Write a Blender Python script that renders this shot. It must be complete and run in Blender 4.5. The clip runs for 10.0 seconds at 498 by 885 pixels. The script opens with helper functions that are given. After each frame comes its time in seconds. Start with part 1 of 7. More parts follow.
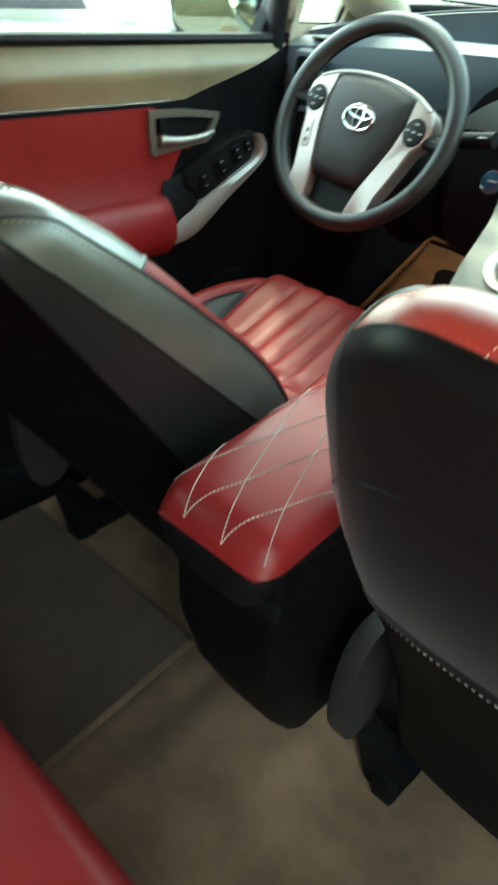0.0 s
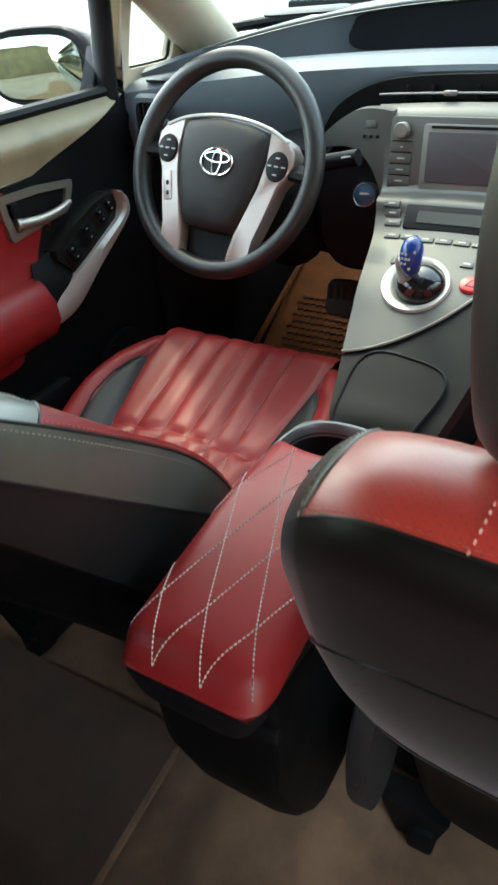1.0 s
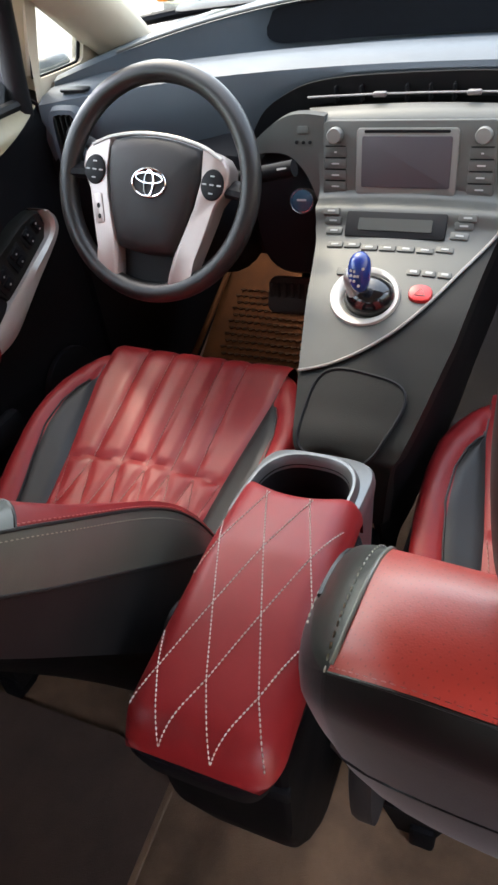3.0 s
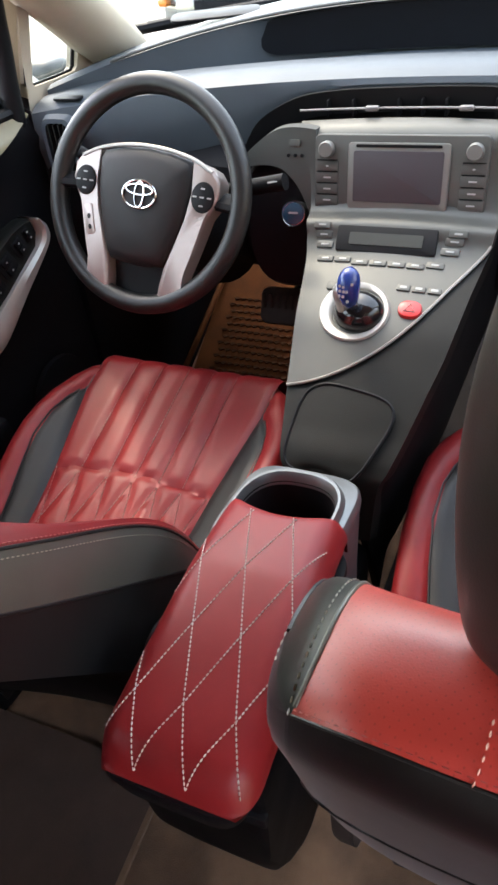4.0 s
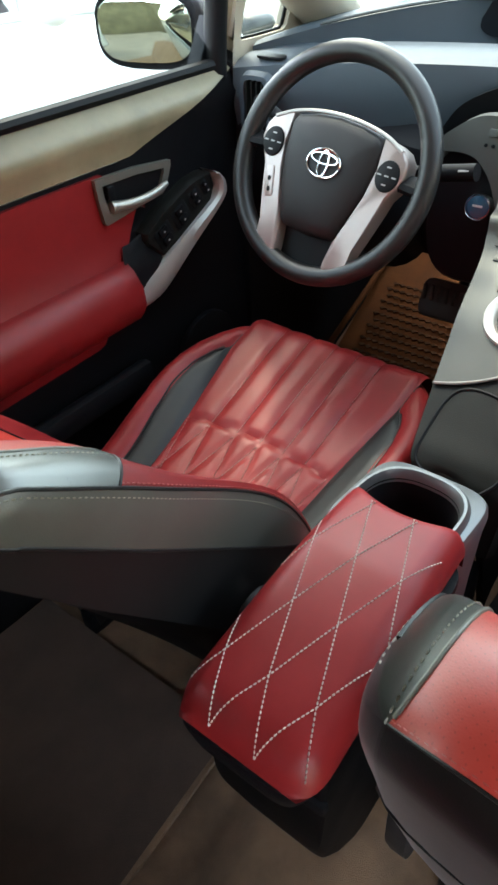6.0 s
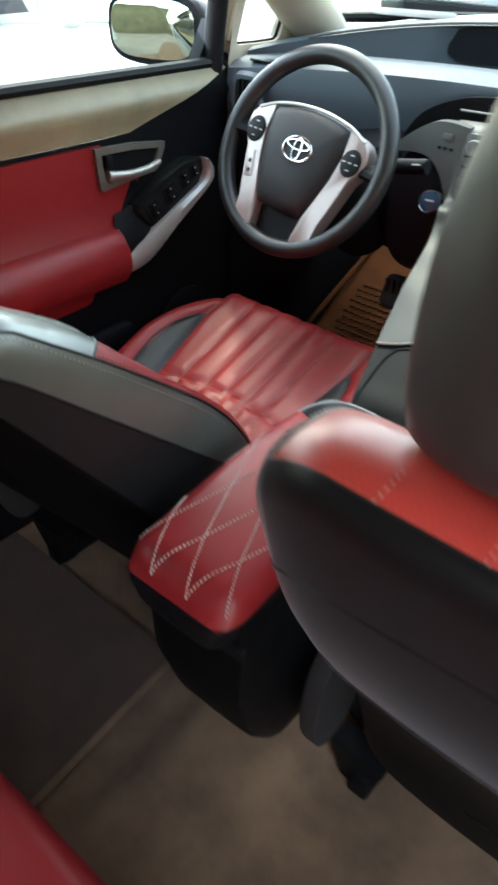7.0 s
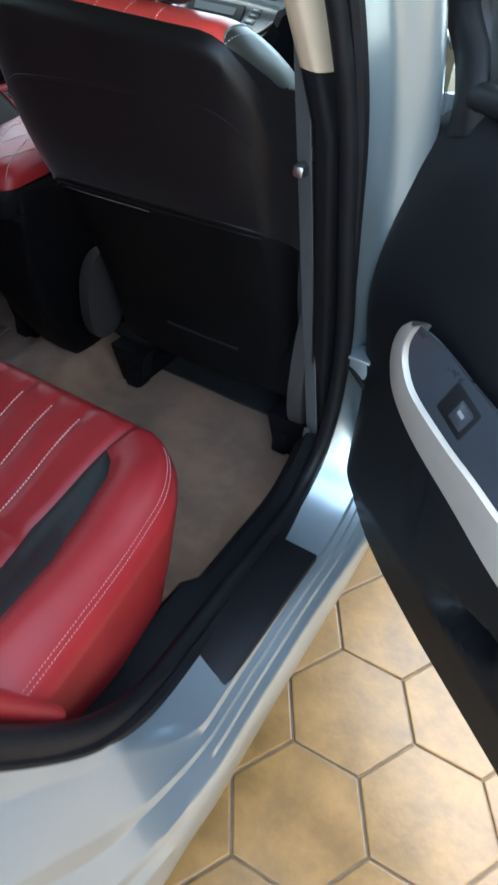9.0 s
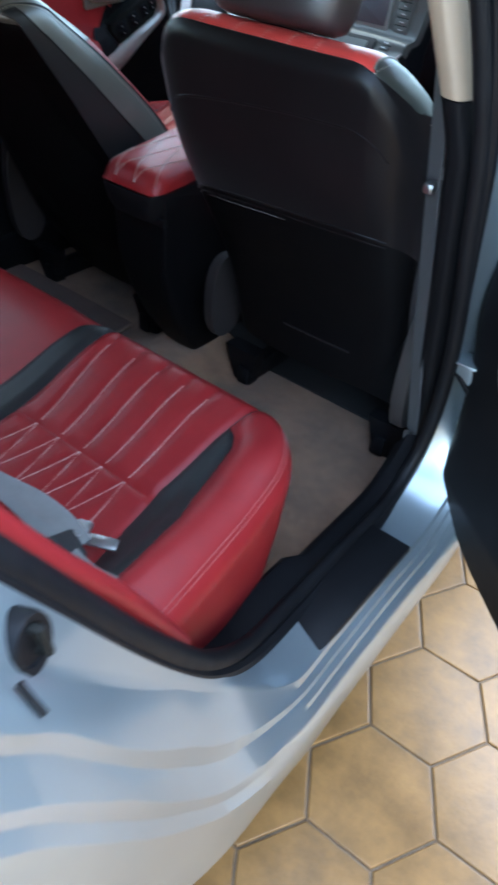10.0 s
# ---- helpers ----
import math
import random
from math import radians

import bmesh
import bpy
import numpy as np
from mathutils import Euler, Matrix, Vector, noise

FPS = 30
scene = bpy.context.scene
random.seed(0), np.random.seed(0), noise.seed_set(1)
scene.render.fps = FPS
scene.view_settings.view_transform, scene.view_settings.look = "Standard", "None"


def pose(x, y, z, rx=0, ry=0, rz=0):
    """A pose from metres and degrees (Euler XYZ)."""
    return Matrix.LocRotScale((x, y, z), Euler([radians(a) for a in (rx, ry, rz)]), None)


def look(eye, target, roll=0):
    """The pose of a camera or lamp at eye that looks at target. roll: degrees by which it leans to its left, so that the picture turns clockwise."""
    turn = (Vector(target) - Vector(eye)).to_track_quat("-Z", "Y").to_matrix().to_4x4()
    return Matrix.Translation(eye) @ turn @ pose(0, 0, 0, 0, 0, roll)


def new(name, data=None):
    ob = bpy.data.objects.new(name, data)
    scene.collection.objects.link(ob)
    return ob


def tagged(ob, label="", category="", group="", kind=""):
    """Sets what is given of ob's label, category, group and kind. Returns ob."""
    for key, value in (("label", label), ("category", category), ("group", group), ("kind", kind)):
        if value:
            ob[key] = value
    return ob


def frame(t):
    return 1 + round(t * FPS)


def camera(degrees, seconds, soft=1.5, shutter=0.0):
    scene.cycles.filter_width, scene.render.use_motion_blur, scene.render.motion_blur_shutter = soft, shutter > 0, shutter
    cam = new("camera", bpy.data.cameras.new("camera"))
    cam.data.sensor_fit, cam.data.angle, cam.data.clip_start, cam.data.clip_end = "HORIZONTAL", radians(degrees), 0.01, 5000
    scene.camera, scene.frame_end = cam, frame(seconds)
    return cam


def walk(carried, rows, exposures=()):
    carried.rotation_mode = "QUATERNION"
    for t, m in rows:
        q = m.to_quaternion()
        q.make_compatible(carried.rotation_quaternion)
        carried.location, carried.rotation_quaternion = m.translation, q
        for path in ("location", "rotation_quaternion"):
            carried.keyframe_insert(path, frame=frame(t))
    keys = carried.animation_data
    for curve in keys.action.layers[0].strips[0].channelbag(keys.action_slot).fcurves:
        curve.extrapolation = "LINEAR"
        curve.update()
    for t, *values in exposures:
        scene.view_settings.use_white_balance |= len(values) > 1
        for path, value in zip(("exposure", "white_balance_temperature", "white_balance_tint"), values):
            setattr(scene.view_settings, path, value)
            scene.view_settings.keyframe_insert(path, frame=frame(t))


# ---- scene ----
cam = camera(38.2, 10.0, soft=2.7, shutter=0.5)
PATH = [
    (0, (0.35, -0.044, 1.233), (-0.718, 1.21, 0.1), 5.3),
    (0.5, (0.321, -0.008, 1.277), (-0.67, 1.342, 0.184), -0.5),
    (1, (0.283, 0.033, 1.291), (-0.631, 1.403, 0.156), -5.6),
    (1.5, (0.255, 0.053, 1.314), (-0.637, 1.446, 0.19), -5.7),
    (2, (0.248, 0.071, 1.339), (-0.679, 1.459, 0.237), -7.0),
    (2.5, (0.243, 0.078, 1.363), (-0.563, 1.483, 0.189), -7.3),
    (3, (0.232, 0.079, 1.363), (-0.519, 1.461, 0.128), -8.6),
    (4.5, (0.244, 0.105, 1.375), (-0.518, 1.491, 0.151), -6.9),
    (5, (0.227, 0.105, 1.379), (-0.643, 1.392, 0.119), -5.6),
    (5.5, (0.219, 0.106, 1.376), (-0.756, 1.31, 0.111), -5.6),
    (7, (0.366, -0.026, 1.345), (-0.629, 1.228, 0.147), 2.4),
    (7.5, (0.588, -0.144, 1.33), (-0.324, 1.224, 0.192), 4.2),
    (7.8, (0.721, -0.188, 1.336), (-0.158, 1.181, 0.173), 3.3),
    (8, (0.798, -0.231, 1.326), (-0.109, 1.095, 0.135), 3.0),
    (8.2, (0.842, -0.277, 1.319), (-0.023, 1.043, 0.091), 5.6),
    (8.5, (0.902, -0.365, 1.311), (0.104, 0.979, 0.062), 6.3),
    (8.6, (0.929, -0.407, 1.302), (0.158, 0.95, 0.051), 6.5),
    (9, (0.999, -0.506, 1.276), (0.315, 0.836, -0.04), 6.1),
    (9.5, (1.021, -0.535, 1.283), (0.268, 0.766, -0.037), 7.2),
    (10, (1.016, -0.635, 1.298), (0.136, 0.618, 0.011), 5.7),
]
walk(cam, [(t, look(eye, target, roll)) for t, eye, target, roll in PATH],
     [(0, 2.30, 7800, -22), (0.6, 2.10, 7800, -10), (1.2, 1.92, 7800, 0), (2.0, 1.95, 8000, 10), (4.6, 2.0, 8100, 14), (5.5, 1.98, 7900, 5), (7.0, 2.04, 7400, 0), (7.4, 2.20, 7300, 0), (8.0, 2.06, 7100, -6), (8.6, 1.90, 6800, -1), (9.3, 1.64, 6100, -1), (10, 1.64, 5900, 1)])

# ---- light: open shade with a hazy sun from the front left ----
world = bpy.data.worlds.new("sky")
scene.world = world
world.use_nodes = True
wn = world.node_tree
wn.nodes.clear()
sky = wn.nodes.new("ShaderNodeTexSky")
sky.sky_type = "NISHITA"
sky.sun_disc = False
sky.sun_elevation, sky.sun_rotation = radians(57), radians(-51)
bg = wn.nodes.new("ShaderNodeBackground")
bg.inputs["Strength"].default_value = 0.98
wo = wn.nodes.new("ShaderNodeOutputWorld")
haze = wn.nodes.new("ShaderNodeHueSaturation")
haze.inputs["Saturation"].default_value = 0.75
wn.links.new(sky.outputs[0], haze.inputs["Color"])
wn.links.new(haze.outputs[0], bg.inputs[0])
wn.links.new(bg.outputs[0], wo.inputs[0])
sun_data = bpy.data.lights.new("sun", "SUN")
sun_data.energy, sun_data.angle, sun_data.color = 0.5, radians(3.0), (1.0, 0.94, 0.85)
sun = new("sun", sun_data)
sun.matrix_world = look((0, 0, 0), (0.42, -0.34, -0.84))

# ---- building tools ----
def root_of(ob):
    while ob.parent:
        ob = ob.parent
    return ob


def part(name, vf, material, parent=None, label="", smooth=True):
    """Link one mesh (world coordinates) under a thing or a part."""
    verts, faces = vf
    o = root_of(parent).location if parent else Vector((0, 0, 0))
    me = bpy.data.meshes.new(name)
    me.from_pydata([tuple(Vector(v) - o) for v in verts], [], faces)
    bm = bmesh.new()
    bm.from_mesh(me)
    bmesh.ops.recalc_face_normals(bm, faces=bm.faces)
    bm.to_mesh(me)
    bm.free()
    if smooth:
        me.polygons.foreach_set("use_smooth", [True] * len(me.polygons))
        me.set_sharp_from_angle(angle=radians(38))
    me.materials.append(material)
    ob = new(name, me)
    if parent:
        ob.parent = parent
    if label:
        ob["label"] = label
    return ob


def thing(name, loc, label, category, group="", kind=""):
    ob = new(name)
    ob.location = loc
    ob.empty_display_size = 0.05
    return tagged(ob, label, category, group, kind)


def join(*meshes):
    vs, fs = [], []
    for v, f in meshes:
        k = len(vs)
        vs += [tuple(p) for p in v]
        fs += [tuple(i + k for i in q) for q in f]
    return vs, fs


def rbox(c, s, r=0.004, seg=2, m=None):
    """A box with rounded edges: centre, size."""
    bm = bmesh.new()
    bmesh.ops.create_cube(bm, size=1)
    for v in bm.verts:
        v.co = Vector((v.co.x * s[0], v.co.y * s[1], v.co.z * s[2]))
    if r > 0:
        bmesh.ops.bevel(bm, geom=bm.edges[:], offset=min(r, 0.49 * min(s)), segments=seg, profile=0.5, affect="EDGES")
    mt = Matrix.Translation(c) if m is None else Matrix.Translation(c) @ m
    bm.verts.index_update()
    out = [tuple(mt @ v.co) for v in bm.verts], [tuple(v.index for v in f.verts) for f in bm.faces]
    bm.free()
    return out


def loft(rings, closed=True, caps=(True, True)):
    n, vs, fs = len(rings[0]), [], []
    for r in rings:
        vs += [tuple(p) for p in r]
    for i in range(len(rings) - 1):
        for j in range(n if closed else n - 1):
            a, b = i * n + j, i * n + (j + 1) % n
            fs.append((a, b, b + n, a + n))
    if closed and caps[0]:
        fs.append(tuple(range(n))[::-1])
    if closed and caps[1]:
        fs.append(tuple(range((len(rings) - 1) * n, len(rings) * n)))
    return vs, fs


def tube(pts, r, n=10, closed=False, flat=1.0):
    """A round bar along points; r a number or one for each point."""
    pts = [Vector(p) for p in pts]
    rs = r if isinstance(r, (list, tuple)) else [r] * len(pts)
    k, rings, up = len(pts), [], None
    for i, p in enumerate(pts):
        d = (pts[(i + 1) % k] - pts[i - 1]) if closed else (pts[min(i + 1, k - 1)] - pts[max(i - 1, 0)])
        d.normalize()
        if up is None:
            up = Vector((0, 0, 1)) if abs(d.z) < 0.9 else Vector((0, 1, 0))
        up = (up - d * up.dot(d)).normalized()
        side = d.cross(up)
        rings.append([p + rs[i] * (math.cos(a) * side + flat * math.sin(a) * up) for a in (2 * math.pi * j / n for j in range(n))])
    if closed:
        vs, fs = loft(rings, caps=(False, False))
        m = len(vs)
        fs += [((k - 1) * n + j, (k - 1) * n + (j + 1) % n, (j + 1) % n, j) for j in range(n)]
        return vs, fs
    return loft(rings)


def smooth_path(pts, n):
    """n points of a Catmull-Rom curve through pts."""
    pts = [Vector(p) for p in pts]
    q = [2 * pts[0] - pts[1]] + pts + [2 * pts[-1] - pts[-2]]
    out = []
    for i in range(n):
        u = i * (len(pts) - 1) / (n - 1)
        k = min(int(u), len(pts) - 2)
        t = u - k
        a, b, c, d = q[k:k + 4]
        out.append(0.5 * (2 * b + (c - a) * t + (2 * a - 5 * b + 4 * c - d) * t * t + (3 * b - a - 3 * c + d) * t ** 3))
    return out


def grid(rows):
    return loft(rows, closed=False)


def thick(rows, depth, toward):
    """A sheet of points as a slab: its back face lies depth along toward."""
    t = Vector(toward) * depth
    back = [[Vector(p) + t for p in r] for r in rows]
    nu, nv = len(rows[0]), len(rows)
    vs, fs = join(grid(rows), grid(back))
    k = nu * nv
    edge = [j for j in range(nu)] + [i * nu + nu - 1 for i in range(1, nv)] + [(nv - 1) * nu + j for j in range(nu - 2, -1, -1)] + [i * nu for i in range(nv - 2, 0, -1)]
    for a, b in zip(edge, edge[1:] + edge[:1]):
        fs.append((a, b, b + k, a + k))
    return vs, fs


def slab(outline, depth, m, bevel=0.0):
    """A plate with a rounded rim from a 2D outline in the local xy plane, its front at z = 0."""
    bm = bmesh.new()
    f = bm.faces.new([bm.verts.new((x, y, -depth)) for x, y in outline])
    bm.normal_update()
    if f.normal.z < 0:
        f.normal_flip()
    ext = bmesh.ops.extrude_face_region(bm, geom=[f])
    top = [v for v in ext["geom"] if isinstance(v, bmesh.types.BMVert)]
    for v in top:
        v.co.z = 0
    if bevel:
        ed = [e for e in bm.edges if all(abs(v.co.z) < 1e-7 for v in e.verts)]
        bmesh.ops.bevel(bm, geom=ed, offset=bevel, segments=2, profile=0.5, affect="EDGES")
    bm.verts.index_update()
    out = [tuple(m @ v.co) for v in bm.verts], [tuple(v.index for v in q.verts) for q in bm.faces]
    bm.free()
    return out


def rrect(w, h, r, n=5, cx=0.0, cy=0.0):
    pts = []
    for sx, sy, a0 in ((1, 1, 0), (-1, 1, 90), (-1, -1, 180), (1, -1, 270)):
        for i in range(n):
            a = radians(a0 + 90 * i / (n - 1))
            pts.append((cx + sx * (w / 2 - r) + r * math.cos(a), cy + sy * (h / 2 - r) + r * math.sin(a)))
    return pts


def oval(w, h, n=28, p=2.0):
    return [(0.5 * w * math.copysign(abs(math.cos(a)) ** (2 / p), math.cos(a)), 0.5 * h * math.copysign(abs(math.sin(a)) ** (2 / p), math.sin(a))) for a in (2 * math.pi * i / n for i in range(n))]


def stitches(pts, up, length=0.0065, gap=0.0035, r=0.0008, lift=0.0004):
    """Thread in short dashes along a line; up: the surface's normal, or one for each point."""
    pts = [Vector(p) for p in pts]
    vs, fs = [], []
    lens = [0.0]
    for a, b in zip(pts, pts[1:]):
        lens.append(lens[-1] + (b - a).length)

    def at(s):
        for i in range(len(pts) - 1):
            if s <= lens[i + 1] or i == len(pts) - 2:
                f = (s - lens[i]) / max(lens[i + 1] - lens[i], 1e-9)
                return pts[i].lerp(pts[i + 1], f), i
    s = 0.0
    while s + length < lens[-1]:
        (a, i), (b, _) = at(s), at(s + length)
        n = Vector(up[i] if isinstance(up, list) else up).normalized()
        d = (b - a).normalized()
        side = d.cross(n)
        k = len(vs)
        for p, w in ((a, 0.45), ((a + b) / 2, 1.0), (b, 0.45)):
            vs += [tuple(p + side * r * w + n * (lift - 0.0004)), tuple(p + n * (lift + r * w)), tuple(p - side * r * w + n * (lift - 0.0004))]
        for q in (0, 3):
            for j in range(3):
                fs.append((k + q + j, k + q + (j + 1) % 3, k + q + 3 + (j + 1) % 3, k + q + 3 + j))
        fs += [(k, k + 2, k + 1), (k + 6, k + 7, k + 8)]
        s += length + gap
    return vs, fs


def frame_m(origin, xa, ya):
    """A local frame: x along xa, y along ya, z out of the face."""
    xa, ya = Vector(xa).normalized(), Vector(ya)
    za = xa.cross(ya).normalized()
    ya = za.cross(xa)
    m = Matrix((xa, ya, za)).transposed().to_4x4()
    m.translation = origin
    return m


def sp(v, p):
    return math.copysign(abs(v) ** p, v)


# ---- materials ----
def material(name, color, rough=0.5, metal=0.0, spots=0.0, spot_size=8.0, grain=0.0, grain_size=600.0, bump=0.1, coat=0.0, sheen=0.0, spec=0.5, cells=False, rvar=0.1, vary=False):
    m = bpy.data.materials.new(name)
    m.use_nodes = True
    nt = m.node_tree
    b = nt.nodes["Principled BSDF"]
    b.inputs["Roughness"].default_value, b.inputs["Metallic"].default_value = rough, metal
    b.inputs["Coat Weight"].default_value, b.inputs["Sheen Weight"].default_value = coat, sheen
    b.inputs["Specular IOR Level"].default_value = spec
    b.inputs["Base Color"].default_value = (*color, 1)
    tc = nt.nodes.new("ShaderNodeTexCoord")
    if spots:
        n1 = nt.nodes.new("ShaderNodeTexNoise")
        n1.inputs["Scale"].default_value, n1.inputs["Detail"].default_value, n1.inputs["Roughness"].default_value = spot_size, 6, 0.65
        nt.links.new(tc.outputs["Object"], n1.inputs["Vector"])
        if vary:
            oi, sh = nt.nodes.new("ShaderNodeObjectInfo"), nt.nodes.new("ShaderNodeVectorMath")
            sh.operation = "MULTIPLY_ADD"
            sh.inputs[1].default_value = (37.0, 53.0, 19.0)
            nt.links.new(oi.outputs["Random"], sh.inputs[0])
            nt.links.new(tc.outputs["Object"], sh.inputs[2])
            nt.links.new(sh.outputs[0], n1.inputs["Vector"])
        rp = nt.nodes.new("ShaderNodeValToRGB")
        rp.color_ramp.elements[0].position, rp.color_ramp.elements[1].position = 0.3, 0.72
        rp.color_ramp.elements[0].color = (*(c * (1 - spots) for c in color), 1)
        rp.color_ramp.elements[1].color = (*(min(1, c * (1 + spots)) for c in color), 1)
        nt.links.new(n1.outputs["Fac"], rp.inputs["Fac"])
        nt.links.new(rp.outputs["Color"], b.inputs["Base Color"])
        mr = nt.nodes.new("ShaderNodeMapRange")
        mr.inputs["To Min"].default_value, mr.inputs["To Max"].default_value = max(0.03, rough - rvar), min(1, rough + rvar)
        nt.links.new(n1.outputs["Fac"], mr.inputs["Value"])
        nt.links.new(mr.outputs["Result"], b.inputs["Roughness"])
    if grain:
        n2 = nt.nodes.new("ShaderNodeTexVoronoi" if cells else "ShaderNodeTexNoise")
        n2.inputs["Scale"].default_value = grain_size
        nt.links.new(tc.outputs["Object"], n2.inputs["Vector"])
        bp = nt.nodes.new("ShaderNodeBump")
        bp.inputs["Strength"].default_value, bp.inputs["Distance"].default_value = grain, 0.0006 * bump * 10
        nt.links.new(n2.outputs["Distance" if cells else "Fac"], bp.inputs["Height"])
        nt.links.new(bp.outputs["Normal"], b.inputs["Normal"])
    return m


RED = material("red_leather", (0.225, 0.0140, 0.0160), 0.42, spec=0.30, spots=0.10, spot_size=14, grain=0.14, grain_size=850, cells=True, bump=0.06)
BLACK = material("black_leather", (0.0065, 0.0060, 0.0065), 0.44, spec=0.4, sheen=0.012, spots=0.15, spot_size=12, grain=0.14, grain_size=850, cells=True, bump=0.06)
THREAD = material("white_thread", (0.52, 0.42, 0.37), 0.7, grain=0.3, grain_size=2500)
DARK = material("black_plastic", (0.0055, 0.0055, 0.0065), 0.55, spots=0.15, grain=0.3, grain_size=900, cells=True, spec=0.12)
DASH = material("grey_dash_plastic", (0.048, 0.060, 0.070), 0.48, spec=0.4, spots=0.08, spot_size=10, grain=0.35, grain_size=700, cells=True)
CONSOLE = material("grey_console_plastic", (0.0078, 0.0081, 0.0070), 0.5, spec=0.20, spots=0.08, grain=0.3, grain_size=900, cells=True)
SILVER = material("silver_plastic", (0.33, 0.31, 0.29), 0.36, metal=0.5, spots=0.05, spot_size=30, grain=0.05, grain_size=2500)
PANEL = material("grey_silver_panel", (0.080, 0.081, 0.074), 0.46, metal=0.3, spots=0.05, spot_size=25, grain=0.05, grain_size=2500)
CHROME = material("chrome", (0.85, 0.85, 0.85), 0.12, metal=1.0, spots=0.03, spot_size=40)
PAINT = material("silver_car_paint", (0.405, 0.468, 0.495), 0.36, metal=0.8, spots=0.03, spot_size=3, coat=0.6, rvar=0.01, bump=0.0)
BEIGE = material("beige_trim_cloth", (0.50, 0.43, 0.33), 0.8, spots=0.06, spot_size=9, grain=0.25, grain_size=1200)
GREYBEIGE = material("beige_door_plastic", (0.235, 0.20, 0.122), 0.38, spots=0.22, spot_size=7, grain=0.2, grain_size=700, cells=True)
CARPET = material("taupe_carpet", (0.225, 0.124, 0.068), 0.95, spots=0.5, spot_size=5.5, grain=0.9, grain_size=900, bump=0.35, sheen=0.2)
RUBBER = material("black_rubber", (0.0065, 0.0065, 0.0075), 0.48, spec=0.16, spots=0.2, spot_size=25, grain=0.15, grain_size=500)
MATM = material("tan_rubber_mat", (0.120, 0.038, 0.010), 0.75, spec=0.12, spots=0.3, spot_size=12, grain=0.2, grain_size=300)
REDBTN = material("red_button_plastic", (0.55, 0.03, 0.03), 0.3)
BLUE = material("blue_clear_plastic", (0.010, 0.035, 0.19), 0.24, coat=0.3)
SCREEN = material("dark_screen_glass", (0.045, 0.038, 0.044), 0.48)
LCD = material("lcd_glass", (0.045, 0.048, 0.042), 0.4)
WHITEP = material("white_car_paint", (0.85, 0.84, 0.80), 0.25, coat=0.8, spots=0.03)
GREYP = material("dark_car_paint", (0.10, 0.12, 0.13), 0.2, metal=0.4, coat=0.8, spots=0.05)
TYRE = material("tyre_rubber", (0.02, 0.02, 0.02), 0.8, grain=0.3, grain_size=200)
WHITEMARK = material("white_print", (0.34, 0.34, 0.33), 0.5)
AMBER = material("amber_lens", (0.6, 0.16, 0.01), 0.15)
STEEL = material("steel", (0.5, 0.5, 0.5), 0.35, metal=1.0, spots=0.2, spot_size=30)


def glass_material(name, tint, gloss=0.06):
    m = bpy.data.materials.new(name)
    m.use_nodes = True
    nt = m.node_tree
    nt.nodes.clear()
    t = nt.nodes.new("ShaderNodeBsdfTransparent")
    t.inputs[0].default_value = (*tint, 1)
    g = nt.nodes.new("ShaderNodeBsdfGlossy")
    g.inputs["Roughness"].default_value = 0.02
    lw = nt.nodes.new("ShaderNodeLayerWeight")
    pw = nt.nodes.new("ShaderNodeMath")
    pw.operation, pw.inputs[1].default_value = "POWER", 4.0
    nt.links.new(lw.outputs["Facing"], pw.inputs[0])
    fr = nt.nodes.new("ShaderNodeMath")
    fr.operation, fr.inputs[1].default_value, fr.inputs[2].default_value = "MULTIPLY_ADD", 0.5, gloss
    nt.links.new(pw.outputs[0], fr.inputs[0])
    mx = nt.nodes.new("ShaderNodeMixShader")
    o = nt.nodes.new("ShaderNodeOutputMaterial")
    nt.links.new(fr.outputs[0], mx.inputs[0])
    nt.links.new(t.outputs[0], mx.inputs[1])
    nt.links.new(g.outputs[0], mx.inputs[2])
    nt.links.new(mx.outputs[0], o.inputs[0])
    return m


GLASS = glass_material("window_glass", (0.66, 0.69, 0.68))
TINT = glass_material("tinted_glass", (0.16, 0.18, 0.17))
SCREEN_GLASS = glass_material("windscreen_glass", (0.68, 0.71, 0.705))
MIRROR = material("mirror_silver", (0.42, 0.45, 0.40), 0.02, metal=1.0)

# ---- ground ----
def ground_sheet():
    m = material("concrete_ground", (0.22, 0.20, 0.165), 0.85, spots=0.2, spot_size=1.5, grain=0.4, grain_size=80)
    rows = [[(x, y, -0.012) for x in (-4000, -40, -6, 6, 40, 4000)] for y in (-4000, -40, -6, 6, 40, 4000)]
    return tagged(part("ground", grid(rows), m), "pale dusty concrete yard reaching to the horizon", "ground", kind="structure")


ground_sheet()

# ---- car shell ----
car = thing("silver_car", (0, 0, 0), "silver hatchback car with one rear door open and red leather interior", "car")
SEAL = [(0.60, -0.66, 1.34), (0.71, -0.55, 1.06), (0.724, -0.447, 0.86), (0.720, -0.335, 0.66), (0.711, -0.238, 0.52), (0.695, -0.13, 0.425), (0.682, 0.0, 0.385), (0.677, 0.15, 0.375),
        (0.677, 0.29, 0.372), (0.675, 0.375, 0.405), (0.683, 0.405, 0.50), (0.692, 0.375, 0.68), (0.69, 0.315, 0.88), (0.678, 0.262, 1.07), (0.63, 0.19, 1.28), (0.58, 0.10, 1.385), (0.56, -0.1, 1.41), (0.56, -0.46, 1.40), (0.60, -0.66, 1.34)]
seal_pts = smooth_path(SEAL, 150)


